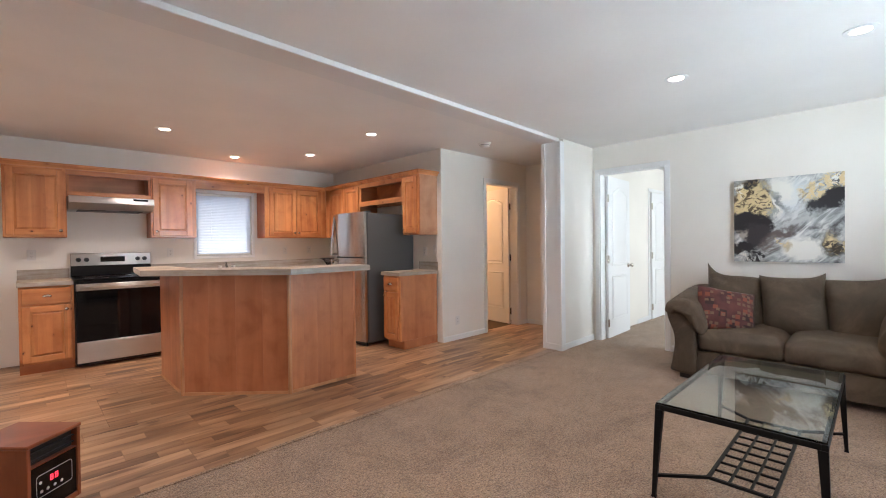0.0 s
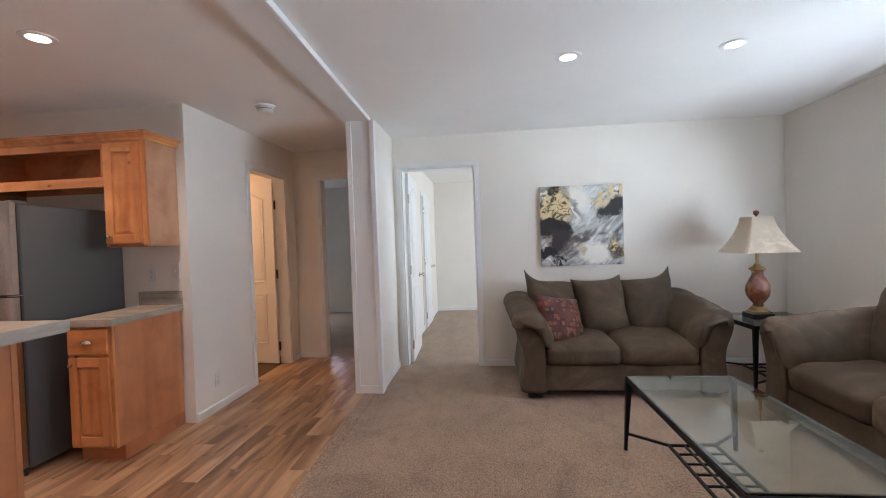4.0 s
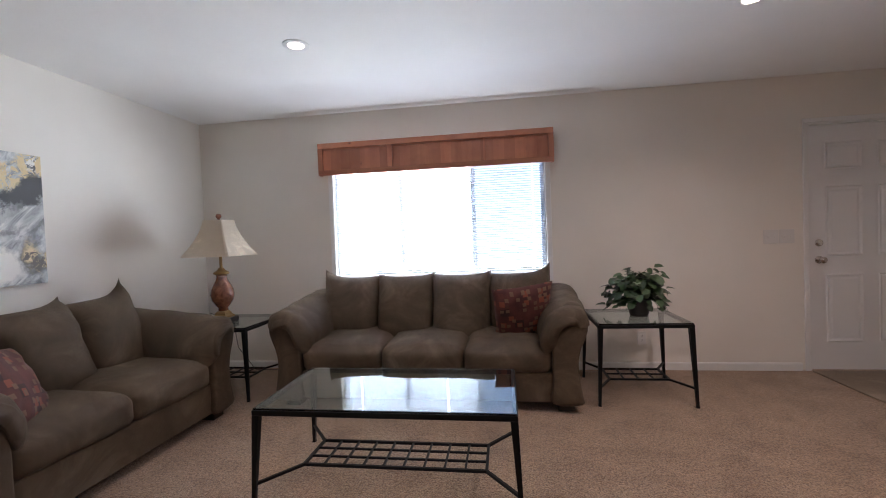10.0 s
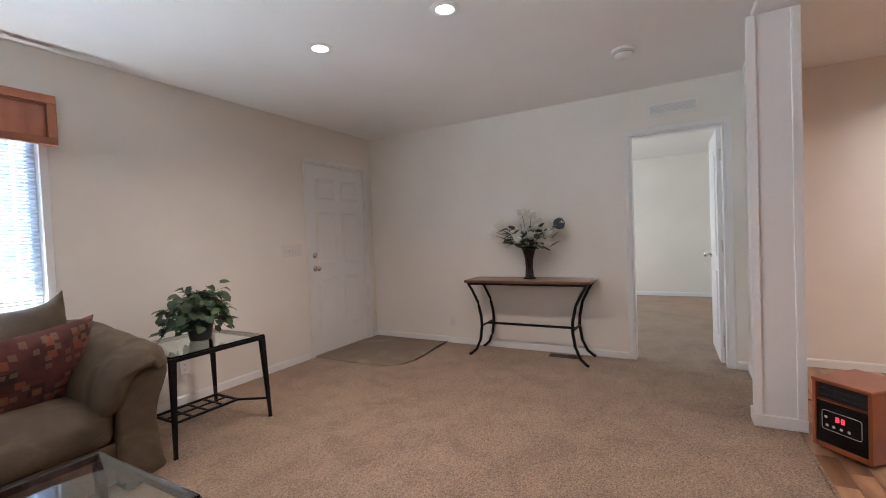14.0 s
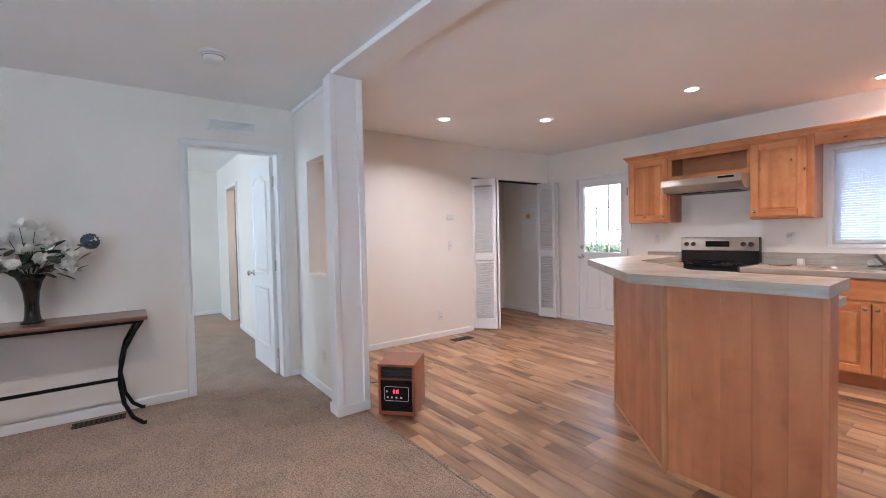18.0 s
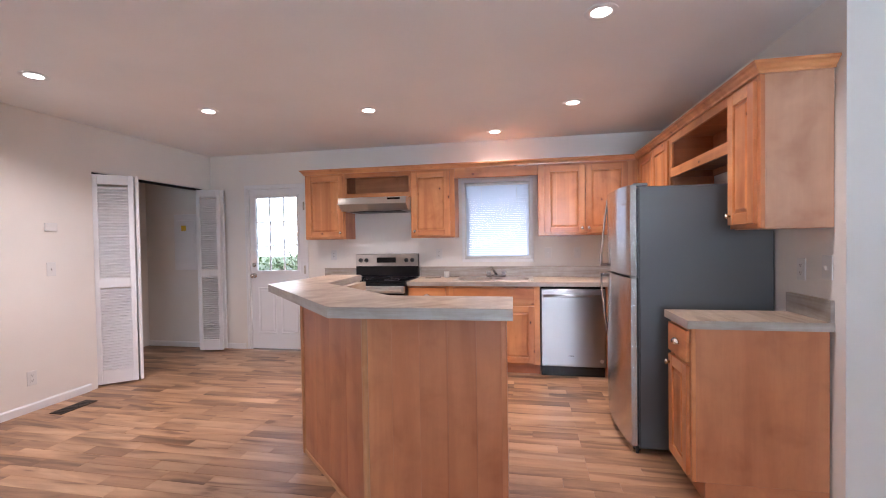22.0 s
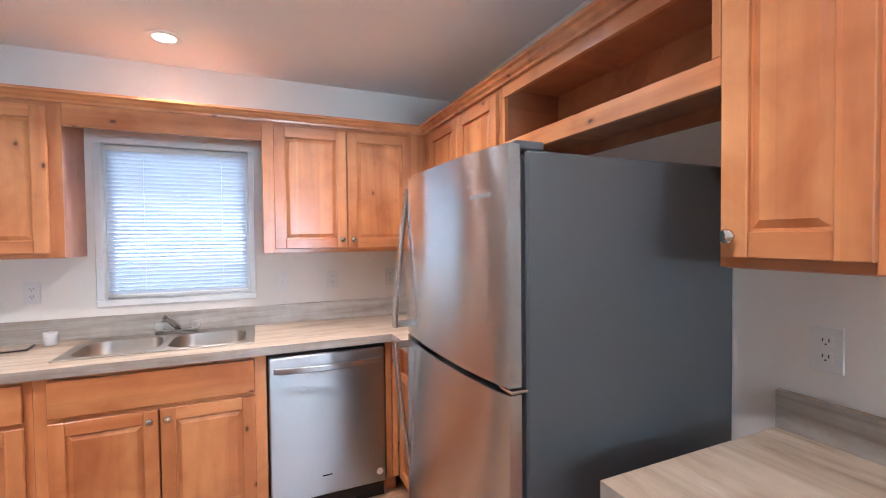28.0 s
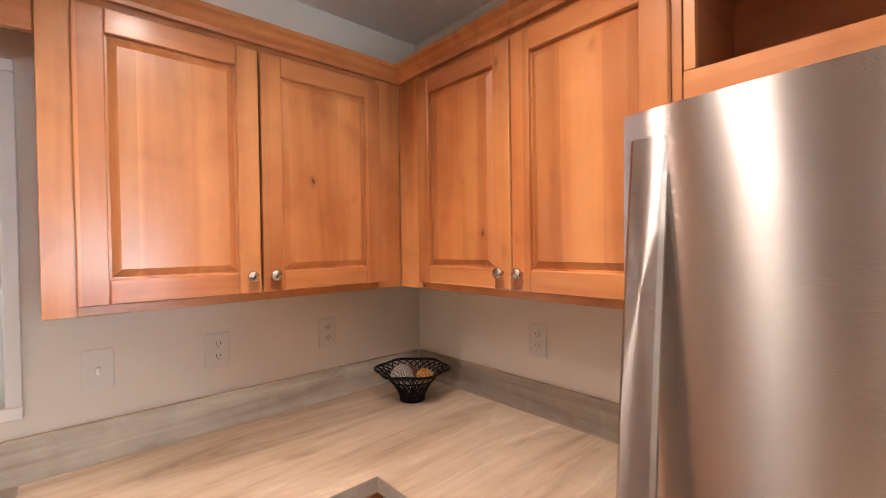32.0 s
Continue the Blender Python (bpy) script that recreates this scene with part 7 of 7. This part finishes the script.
def door_leaf(name, M, w, h, style, label, hinges=True, hinge_mat=None, knob_mat=None, deadbolt=False):
    """Local: hinge edge at x = 0, leaf along +x, thickness along y from 0 to 0.035."""
    t = 0.035
    base = M @ Vector((w / 2, t / 2, 0))
    d = thing(name, base, label, "door", kind="structure")
    part("leaf", turned(box(0.0, w, 0.0, t, 0.008, h, 0.002), M), M_DOOR, d)
    if style == "six":
        a, b, c = 0.115, w / 2 - 0.055, w / 2 + 0.055
        e = w - 0.115
        panels = [rect(p, q, z0, z1) for p, q in ((a, b), (c, e)) for z0, z1 in ((0.24, 0.80), (0.95, 1.52), (1.66, 1.88))]
    elif style == "arch":
        panels = [rect(0.115, w - 0.115, 0.23, 0.80), arched(0.115, w - 0.115, 0.93, h - 0.12, 0.09)]
    else:
        panels = [rect(0.11, w / 2 - 0.03, 0.20, 0.78), rect(w / 2 + 0.03, w - 0.11, 0.20, 0.78)]
    for p in panels:
        bm = ridge(p, 0.0, -1)
        bmesh.ops.recalc_face_normals(bm, faces=bm.faces)
        part("panel", turned(bm, M), M_DOOR, d)
        bm = ridge(p, t, 1)
        bmesh.ops.recalc_face_normals(bm, faces=bm.faces)
        part("panel", turned(bm, M), M_DOOR, d)
    km = knob_mat or M_CHROME
    kx = w - 0.065
    prof = [(0.0, 0.0), (0.031, 0.0), (0.031, 0.006), (0.012, 0.010), (0.011, 0.030), (0.024, 0.040), (0.028, 0.054), (0.022, 0.064), (0.0, 0.067)]
    for y, r in ((0.0, 90), (t, -90)):
        part("door_knob", turned(lathe(prof, 20), M @ pose(kx, y, 0.92, r, 0, 0)), km, d, "round metal door knob", True)
        if deadbolt:
            part("deadbolt", turned(lathe([(0.0, 0.0), (0.030, 0.0), (0.028, 0.010), (0.016, 0.014), (0.0, 0.016)], 20), M @ pose(kx, y, 1.06, r, 0, 0)), km, d, "round deadbolt", True)
    for z in (0.20, 1.02, 1.80) if hinges else ():
        part("hinge", turned(box(-0.016, 0.030, -0.003, 0.012, z - 0.05, z + 0.05, 0.002), M), hinge_mat or M_CHROME, d)
    return d


door_leaf("door_1", pose(-0.878, SOUTH - 0.046, 0.0), 0.886, 2.021, "six", "closed white six-panel front door with nickel knob and deadbolt", deadbolt=True)
door_leaf("door_2", Matrix.Translation((-1.155, 2.612, 0)) @ Matrix.Rotation(radians(181.5), 4, "Z"), 0.70, 2.025, "arch", "white moulded two-panel bedroom door standing open")
door_leaf("door_3", Matrix.Translation((5.617, 2.680, 0)) @ Matrix.Rotation(radians(2), 4, "Z"), 0.735, 2.083, "arch", "white moulded two-panel bedroom door standing open")
door_leaf("door_4", Matrix.Translation((5.618, 4.226, 0)) @ Matrix.Rotation(radians(84), 4, "Z"), 0.70, 2.08, "arch", "white moulded arch-panel bathroom door standing open", hinge_mat=M_BRONZE)
door_leaf("door_5", pose(7.42, 2.780, 0.0), 0.74, 2.02, "arch", "closed white moulded closet door in the bedroom")
casing("trim_casing_east_closet", "x", 7.40, 8.18, 2.035, 2.82, -1, 0.05)
door_leaf("door_6", Matrix.Translation((-4.33, 2.88, 0)) @ Matrix.Rotation(radians(80), 4, "Z"), 0.66, 2.02, "arch", "white door of the far bathroom standing open")

# back door with a nine-light window
bd = thing("door_7", (-0.41, NORTH + 0.04, 0), "closed white back door with a nine-pane window", "door", kind="structure")
DX0, DX1 = -0.782, -0.038
part("leaf", wall_mesh("x", DX0, DX1, NORTH + 0.018, NORTH + 0.058, 0.01, 2.0, [(-0.70, -0.14, 0.99, 1.895)]), M_DOOR, bd)
wf = bmesh.new()
for a in ((-0.735, -0.105, 0.955, 0.99), (-0.735, -0.105, 1.895, 1.93), (-0.735, -0.70, 0.99, 1.895), (-0.14, -0.105, 0.99, 1.895)):
    box(a[0], a[1], NORTH + 0.008, NORTH + 0.0178, a[2], a[3], 0.003, wf)
part("window_frame", wf, M_DOOR, bd)
mu = bmesh.new()
for i in (1, 2):
    x = -0.70 + 0.56 * i / 3
    box(x - 0.007, x + 0.007, NORTH + 0.022, NORTH + 0.042, 0.99, 1.895, 0.002, mu)
    z = 0.99 + 0.905 * i / 3
    box(-0.70, -0.14, NORTH + 0.0225, NORTH + 0.0415, z - 0.007, z + 0.007, 0.002, mu)
part("glazing_bars", mu, M_DOOR, bd)
pane = part("pane", box(-0.70, -0.14, NORTH + 0.044, NORTH + 0.048, 0.99, 1.895), M_GLASS, bd)
pane.visible_shadow = False
for p in (rect(-0.69, -0.44, 0.20, 0.78), rect(-0.38, -0.13, 0.20, 0.78)):
    bm = ridge(p, NORTH + 0.018, -1)
    bmesh.ops.recalc_face_normals(bm, faces=bm.faces)
    part("panel", bm, M_DOOR, bd)
part("door_knob", turned(lathe([(0.0, 0.0), (0.031, 0.0), (0.031, 0.006), (0.012, 0.010), (0.011, 0.030), (0.024, 0.040), (0.028, 0.054), (0.022, 0.064), (0.0, 0.067)], 20), pose(-0.735, NORTH + 0.018, 0.925, 90, 0, 0)), M_CHROME, bd, "satin nickel knob", True)
part("deadbolt", turned(lathe([(0.0, 0.0), (0.030, 0.0), (0.028, 0.010), (0.016, 0.014), (0.0, 0.016)], 20), pose(-0.735, NORTH + 0.018, 1.06, 90, 0, 0)), M_CHROME, bd, "satin nickel deadbolt", True)
for z in (0.25, 1.0, 1.78):
    part("hinge", box(-0.048, -0.022, NORTH - 0.006, NORTH + 0.0175, z - 0.05, z + 0.05, 0.002), M_CHROME, bd)


# bifold louvred closet doors
def bifold(M, w, label):
    d = thing("bifold_door", M @ Vector((w / 2, 0.015, 0)), label, "door", "closet bifold leaves", "structure")
    t, z0, z1 = 0.028, 0.02, 2.0
    for a, b in ((0, 0.042), (w - 0.042, w)):
        part("stile", turned(box(a, b, 0, t, z0, z1, 0.002), M), M_DOOR, d)
    for a, b in ((z0, z0 + 0.13), (0.93, 1.02), (z1 - 0.09, z1)):
        part("rail", turned(box(0.0422, w - 0.0422, 0.001, t - 0.001, a, b, 0.002), M), M_DOOR, d)
    me = mesh_of("louver", turned(box(0.0425, w - 0.0425, -0.0175, 0.0175, -0.003, 0.003), pose(0, t / 2, 0, 40, 0, 0)), M_DOOR)
    R = Matrix.Translation(-Vector(d.location)) @ M
    for lo, hi in ((z0 + 0.145, 0.92), (1.03, z1 - 0.10)):
        z = lo
        while z < hi:
            ob = new("louver", me)
            ob.parent = d
            ob.matrix_local = R @ Matrix.Translation((0, 0, z))
            z += 0.0265
    return d


def leaf_between(a, b):
    d = Vector(b) - Vector(a)
    return Matrix.Translation((a[0], a[1], 0)) @ Matrix.Rotation(math.atan2(d.y, d.x), 4, "Z"), d.length


for a, b, lab in (((-1.345, 5.175), (-1.105, 5.385), "white louvred bifold leaf folded open at the closet"), ((-1.08, 5.42), (-1.33, 5.625), "white louvred bifold leaf folded back into the closet"), ((-1.36, 6.565), (-1.075, 6.60), "white louvred bifold leaf folded open at the closet"), ((-1.075, 6.555), (-1.36, 6.50), "white louvred bifold leaf folded back into the closet")):
    M, w = leaf_between(a, b)
    bifold(M, w, lab)
solo("bifold_track", box(-1.385, -1.355, 5.165, 6.575, 1.995, 2.0195), M_DARK, "dark metal track over the closet opening", "track")
ep = thing("electric_panel", (-1.69, NORTH - 0.02, 1.0), "white electrical panel with a yellow label on the closet wall", "electric panel")
part("cover", box(-1.86, -1.51, NORTH - 0.018, NORTH - 0.002, 1.0, 1.72, 0.004), M_TRIM, ep)
part("panel_door", box(-1.82, -1.55, NORTH - 0.026, NORTH - 0.0185, 1.10, 1.64, 0.004), M_TRIM, ep)
part("warning_label", box(-1.745, -1.675, NORTH - 0.0275, NORTH - 0.0262, 1.505, 1.575), mat("yellow_label", (0.75, 0.50, 0.03), 0.5), ep, "yellow warning label")


# ---- plates, vents, detectors ----
def plate(kind, M, label, double=False):
    """Local: plate in x and z, facing -y."""
    w = 0.116 if double else 0.072
    o = thing("wall_" + kind, M.translation, label, kind)
    part("cover_plate", turned(box(-w / 2, w / 2, -0.006, -0.0005, -0.058, 0.058, 0.003, None, 2), M), M_WHITEPLASTIC, o)
    if kind == "outlet":
        for z in (-0.020, 0.020):
            r = part("receptacle", turned(prism([(-0.016, -0.010), (-0.010, -0.015), (0.010, -0.015), (0.016, -0.010), (0.016, 0.010), (0.010, 0.015), (-0.010, 0.015), (-0.016, 0.010)], 0.0, 0.0015), M @ pose(0, -0.0061, z, 90, 0, 0)), M_WHITEPLASTIC, o)
            for x in (-0.0065, 0.0065):
                part("slot", turned(box(x - 0.0012, x + 0.0012, -0.0080, -0.0077, z - 0.001, z + 0.008), M), M_DARK, r)
            part("slot", turned(box(-0.002, 0.002, -0.0080, -0.0077, z - 0.009, z - 0.005), M), M_DARK, r)
    elif kind == "switch":
        for x in ((-0.023, 0.023) if double else (0.0,)):
            part("toggle", turned(box(x - 0.005, x + 0.005, -0.017, -0.0062, -0.010, 0.010, 0.002), M @ pose(0, 0, 0, 12, 0, 0)), M_WHITEPLASTIC, o)
    return o


NY = NORTH - 0.0005
for x, k in ((2.862, "switch"), (3.172, "outlet"), (3.565, "outlet"), (1.645, "outlet"), (0.35, "outlet")):
    plate(k, pose(x, NY, 1.176), "white %s plate on the wall above the counter" % k)
EX = KEAST - 0.0005
plate("outlet", pose(EX, 6.02, 1.176, 0, 0, -90), "white outlet plate on the wall above the counter")
plate("outlet", pose(EX, 4.41, 1.150, 0, 0, -90), "white outlet plate on the wall above the counter")
plate("switch", pose(EX, 4.215, 1.172, 0, 0, -90), "white switch plate on the wall above the counter")
plate("outlet", pose(4.30, 4.0995, 0.25), "white outlet plate low on the hall wall")
plate("switch", pose(0.19, SOUTH + 0.0005, 1.125, 0, 0, 180), "white double switch plate beside the front door", True)
plate("switch", pose(0.31, SOUTH + 0.0005, 1.125, 0, 0, 180), "white double switch plate beside the front door", True)
plate("outlet", pose(1.35, SOUTH + 0.0005, 0.28, 0, 0, 180), "white outlet plate low on the wall")
plate("outlet", pose(WEST + 0.0005, 0.02, 0.24, 0, 0, 90), "white outlet plate low on the wall")
plate("outlet", pose(-0.40, 2.7695, 0.30), "white outlet plate low on the wall")
plate("outlet", pose(DWEST + 0.0005, 4.62, 0.27, 0, 0, 90), "white outlet plate low on the dining wall")
plate("switch", pose(DWEST + 0.0005, 4.79, 1.14, 0, 0, 90), "white switch plate on the dining wall")
plate("outlet", pose(FARE - 0.0005, 1.75, 0.28, 0, 0, -90), "white outlet plate low on the bedroom wall")
th = solo("thermostat", box(DWEST, DWEST + 0.02, 4.745, 4.84, 1.46, 1.53, 0.005, None, 2), M_WHITEPLASTIC, "small white thermostat on the dining wall", "thermostat")


def smoke(x, y):
    d = thing("smoke_detector", (x, y, CEIL), "round white smoke detector on the ceiling", "smoke detector", "ceiling detectors")
    part("base_plate", lathe([(0, -0.016), (0.074, -0.016), (0.076, 0.0), (0, 0.0)], 28, (x, y, CEIL)), M_WHITEPLASTIC, d)
    part("cover", lathe([(0.0, -0.058), (0.042, -0.057), (0.056, -0.047), (0.063, -0.0165), (0.0, -0.0165)], 28, (x, y, CEIL)), M_WHITEPLASTIC, d, smooth=True)
    part("grille_ring", lathe([(0.0585, -0.034), (0.061, -0.034), (0.0625, -0.028), (0.059, -0.028)], 28, (x, y, CEIL), True), painted("detector_grille", (0.35, 0.35, 0.34), 0.7), d)


smoke(-0.035, 1.98)
smoke(4.23, 3.55)

cv = thing("return_vent", (WEST, 2.26, 2.2), "white louvred return vent above the bedroom door", "vent")
part("frame", wall_mesh("y", 2.07, 2.45, WEST + 0.0005, WEST + 0.010, 2.185, 2.285, [(2.085, 2.435, 2.20, 2.27)]), M_TRIM, cv)
part("backing", box(WEST + 0.0005, WEST + 0.002, 2.085, 2.435, 2.20, 2.27), painted("vent_shadow", (0.74, 0.73, 0.70), 0.8), cv)
for i in range(6):
    part("louver", turned(box(-0.004, 0.004, -0.175, 0.175, -0.001, 0.001), pose(WEST + 0.007, 2.26, 2.206 + 0.0115 * i, 0, 40, 0)), M_TRIM, cv)


M_REGISTER = painted("brown_enamel", (0.040, 0.024, 0.015), 0.7)


def floor_vent(x, y, lx, ly, label):
    d = thing("floor_vent", (x, y, 0), label, "vent", "floor registers")
    part("frame", wall_mesh("x", x - lx / 2, x + lx / 2, y - ly / 2, y + ly / 2, 0.0005, 0.006, []), M_REGISTER, d)
    for i in range(10):
        if lx > ly:
            a = x - lx / 2 + lx * (i + 0.8) / 10.8
            part("slot", box(a - 0.006, a + 0.006, y - ly * 0.36, y + ly * 0.36, 0.0061, 0.0068), M_DARK, d)
        else:
            a = y - ly / 2 + ly * (i + 0.8) / 10.8
            part("slot", box(x - lx * 0.36, x + lx * 0.36, a - 0.006, a + 0.006, 0.0061, 0.0068), M_DARK, d)


floor_vent(-0.90, 1.30, 0.10, 0.30, "brown metal floor register in the carpet under the console")
floor_vent(-1.06, 4.74, 0.12, 0.29, "brown metal floor register in the plank floor")

# ---- recessed lights ----
def can_light(x, y, watts, spread=138):
    d = thing("recessed_light", (x, y, CEIL), "round recessed ceiling light switched on", "ceiling light", "recessed ceiling lights")
    part("trim_ring", lathe([(0.048, -0.0005), (0.080, -0.0005), (0.080, -0.005), (0.056, -0.008), (0.048, -0.006)], 32, (x, y, CEIL), True), M_TRIM, d, smooth=False)
    part("lens", lathe([(0.0, -0.0045), (0.0478, -0.0045), (0.0478, -0.002), (0.0, -0.002)], 28, (x, y, CEIL)), M_LENS, d, "glowing warm white lens")
    ld = bpy.data.lights.new("can_lamp", "AREA")
    ld.shape, ld.size, ld.energy, ld.color = "DISK", 0.09, watts, WARM
    ld.spread = radians(spread)
    lo = new("can_lamp", ld)
    lo.location = (x, y, CEIL - 0.012)


for x, y in ((3.735, 1.31), (3.735, 0.34)):
    can_light(x, y, 3.5)
for x, y in ((1.15, 0.31), (1.115, 1.205)):
    can_light(x, y, 8.5)
for x, y in ((-0.50, 4.12), (0.035, 5.03)):
    can_light(x, y, 10.5)
for x, y in ((1.33, 5.32), (2.99, 4.10)):
    can_light(x, y, 9.0)
can_light(3.01, 5.515, 12.0)
can_light(2.325, 6.30, 6.0, 134)

# ---- shrubs behind the house ----
m = mat("shrub_leaf", (0.06, 0.12, 0.03), 0.5, 0, Subsurface_Weight=0.0)
pi_ = node(m, "ShaderNodeNewGeometry")
join(m, ramp(m, pi_.outputs["Random Per Island"], (0.0, (0.05, 0.10, 0.025)), (0.5, (0.10, 0.19, 0.05)), (1.0, (0.18, 0.28, 0.10))), bsdf(m).inputs["Base Color"])
M_SHRUB = m
M_BARK = wood("grey_bark", "z", (0.16, 0.12, 0.09), (0.11, 0.08, 0.06), (0.05, 0.035, 0.025))


def shrub(x, y, r, h, seed, label):
    rng_ = random.Random(seed)
    s = thing("shrub", (x, y, -0.6), label, "shrub", "shrubs behind the house")
    st = bmesh.new()
    lv = bmesh.new()
    tips = []
    for i in range(18):
        a, e = rng_.uniform(0, 2 * math.pi), rng_.uniform(0.3, 1.0)
        tip = Vector((x + r * 0.8 * e * math.cos(a), y + r * 0.8 * e * math.sin(a), -0.6 + h * rng_.uniform(0.55, 0.98) * (1.1 - 0.35 * e)))
        tube([(x + 0.05 * math.cos(a), y + 0.05 * math.sin(a), -0.62), Vector((x, y, -0.6)).lerp(tip, 0.5) + Vector((0, 0, 0.1)), tip], [0.03, 0.018, 0.006], 5, st)
        tips.append(tip)
    for k in range(1500):
        tip = rng_.choice(tips)
        p = tip + Vector((rng_.gauss(0, 0.26), rng_.gauss(0, 0.26), rng_.gauss(-0.25, 0.28)))
        q = Euler((rng_.uniform(-1.2, 1.2), rng_.uniform(-1.2, 1.2), rng_.uniform(0, 6.3))).to_matrix()
        c = rng_.uniform(0.035, 0.065)
        vs = [lv.verts.new(p + q @ Vector(d)) for d in ((-0.45 * c, 0, 0), (0, -c, 0.1 * c), (0.45 * c, 0, 0), (0, c, 0.1 * c))]
        lv.faces.new(vs)
    part("stems", st, M_BARK, s)
    part("crown", lv, M_SHRUB, s, "many small green leaves")


shrub(-2.6, 13.4, 1.1, 1.95, 1, "leafy green shrub on the lawn behind the house")
shrub(-1.2, 13.9, 1.1, 2.2, 2, "leafy green shrub on the lawn behind the house")
shrub(0.2, 13.4, 1.1, 1.85, 3, "leafy green shrub on the lawn behind the house")
shrub(-4.4, 14.2, 1.3, 2.4, 4, "tall leafy green shrub on the lawn behind the house")
shrub(-6.4, 13.6, 1.2, 2.1, 5, "tall leafy green shrub on the lawn behind the house")

# ---- floor planks of kitchen, dining room and hall ----
floor = structure("floor_planks", box(-2.3, 5.92, 2.86, 6.69, -0.0118, -0.006), bpy.data.materials["floor_joint"], "wood-look plank flooring in mixed browns")
PW, GAP = 0.095, 0.0012
plank_meshes = {}


def plank_mesh(length):
    key = round(length, 3)
    if key not in plank_meshes:
        plank_meshes[key] = mesh_of("plank", box(0, key - GAP, 0, PW - GAP, -0.0055, 0.0, 0.0005), M_PLANK)
    return plank_meshes[key]


# the planks on the way round the island are pieces of their own, the rest of the floor is joined
rng = random.Random(4)
y = 2.872
verts, faces = [], []
while y < NORTH - 0.02:
    x = -2.3 - rng.choice((0.0, 0.15, 0.3, 0.45, 0.6))
    while x < 5.9:
        length = rng.choice((0.3, 0.45, 0.6, 0.75))
        a, b = max(x, -2.3 if y > 5.0 else -1.32), min(x + length, 5.9 if y < 4.2 else 4.03)
        if b - a > 0.03:
            if -0.9 < a < 3.0 and y < 5.2:
                ob = new("plank", plank_mesh(b - a))
                ob.location = (a, y, 0.0)
                ob.parent = floor
            else:
                k, x1, y1 = len(verts), b - GAP, min(y + PW - GAP, NORTH)
                verts += [(a, y, -0.0055), (x1, y, -0.0055), (x1, y1, -0.0055), (a, y1, -0.0055), (a, y, 0), (x1, y, 0), (x1, y1, 0), (a, y1, 0)]
                faces += [(k + 4, k + 5, k + 6, k + 7), (k, k + 1, k + 5, k + 4), (k + 1, k + 2, k + 6, k + 5), (k + 2, k + 3, k + 7, k + 6), (k + 3, k, k + 4, k + 7)]
        x += length
    y += PW
me = bpy.data.meshes.new("planks_beyond")
me.from_pydata(verts, [], faces)
me.materials.append(M_PLANKFAR)
far_floor = new("planks_beyond", me)
far_floor.parent = floor
tagged(far_floor, "", "", "", "stuff")
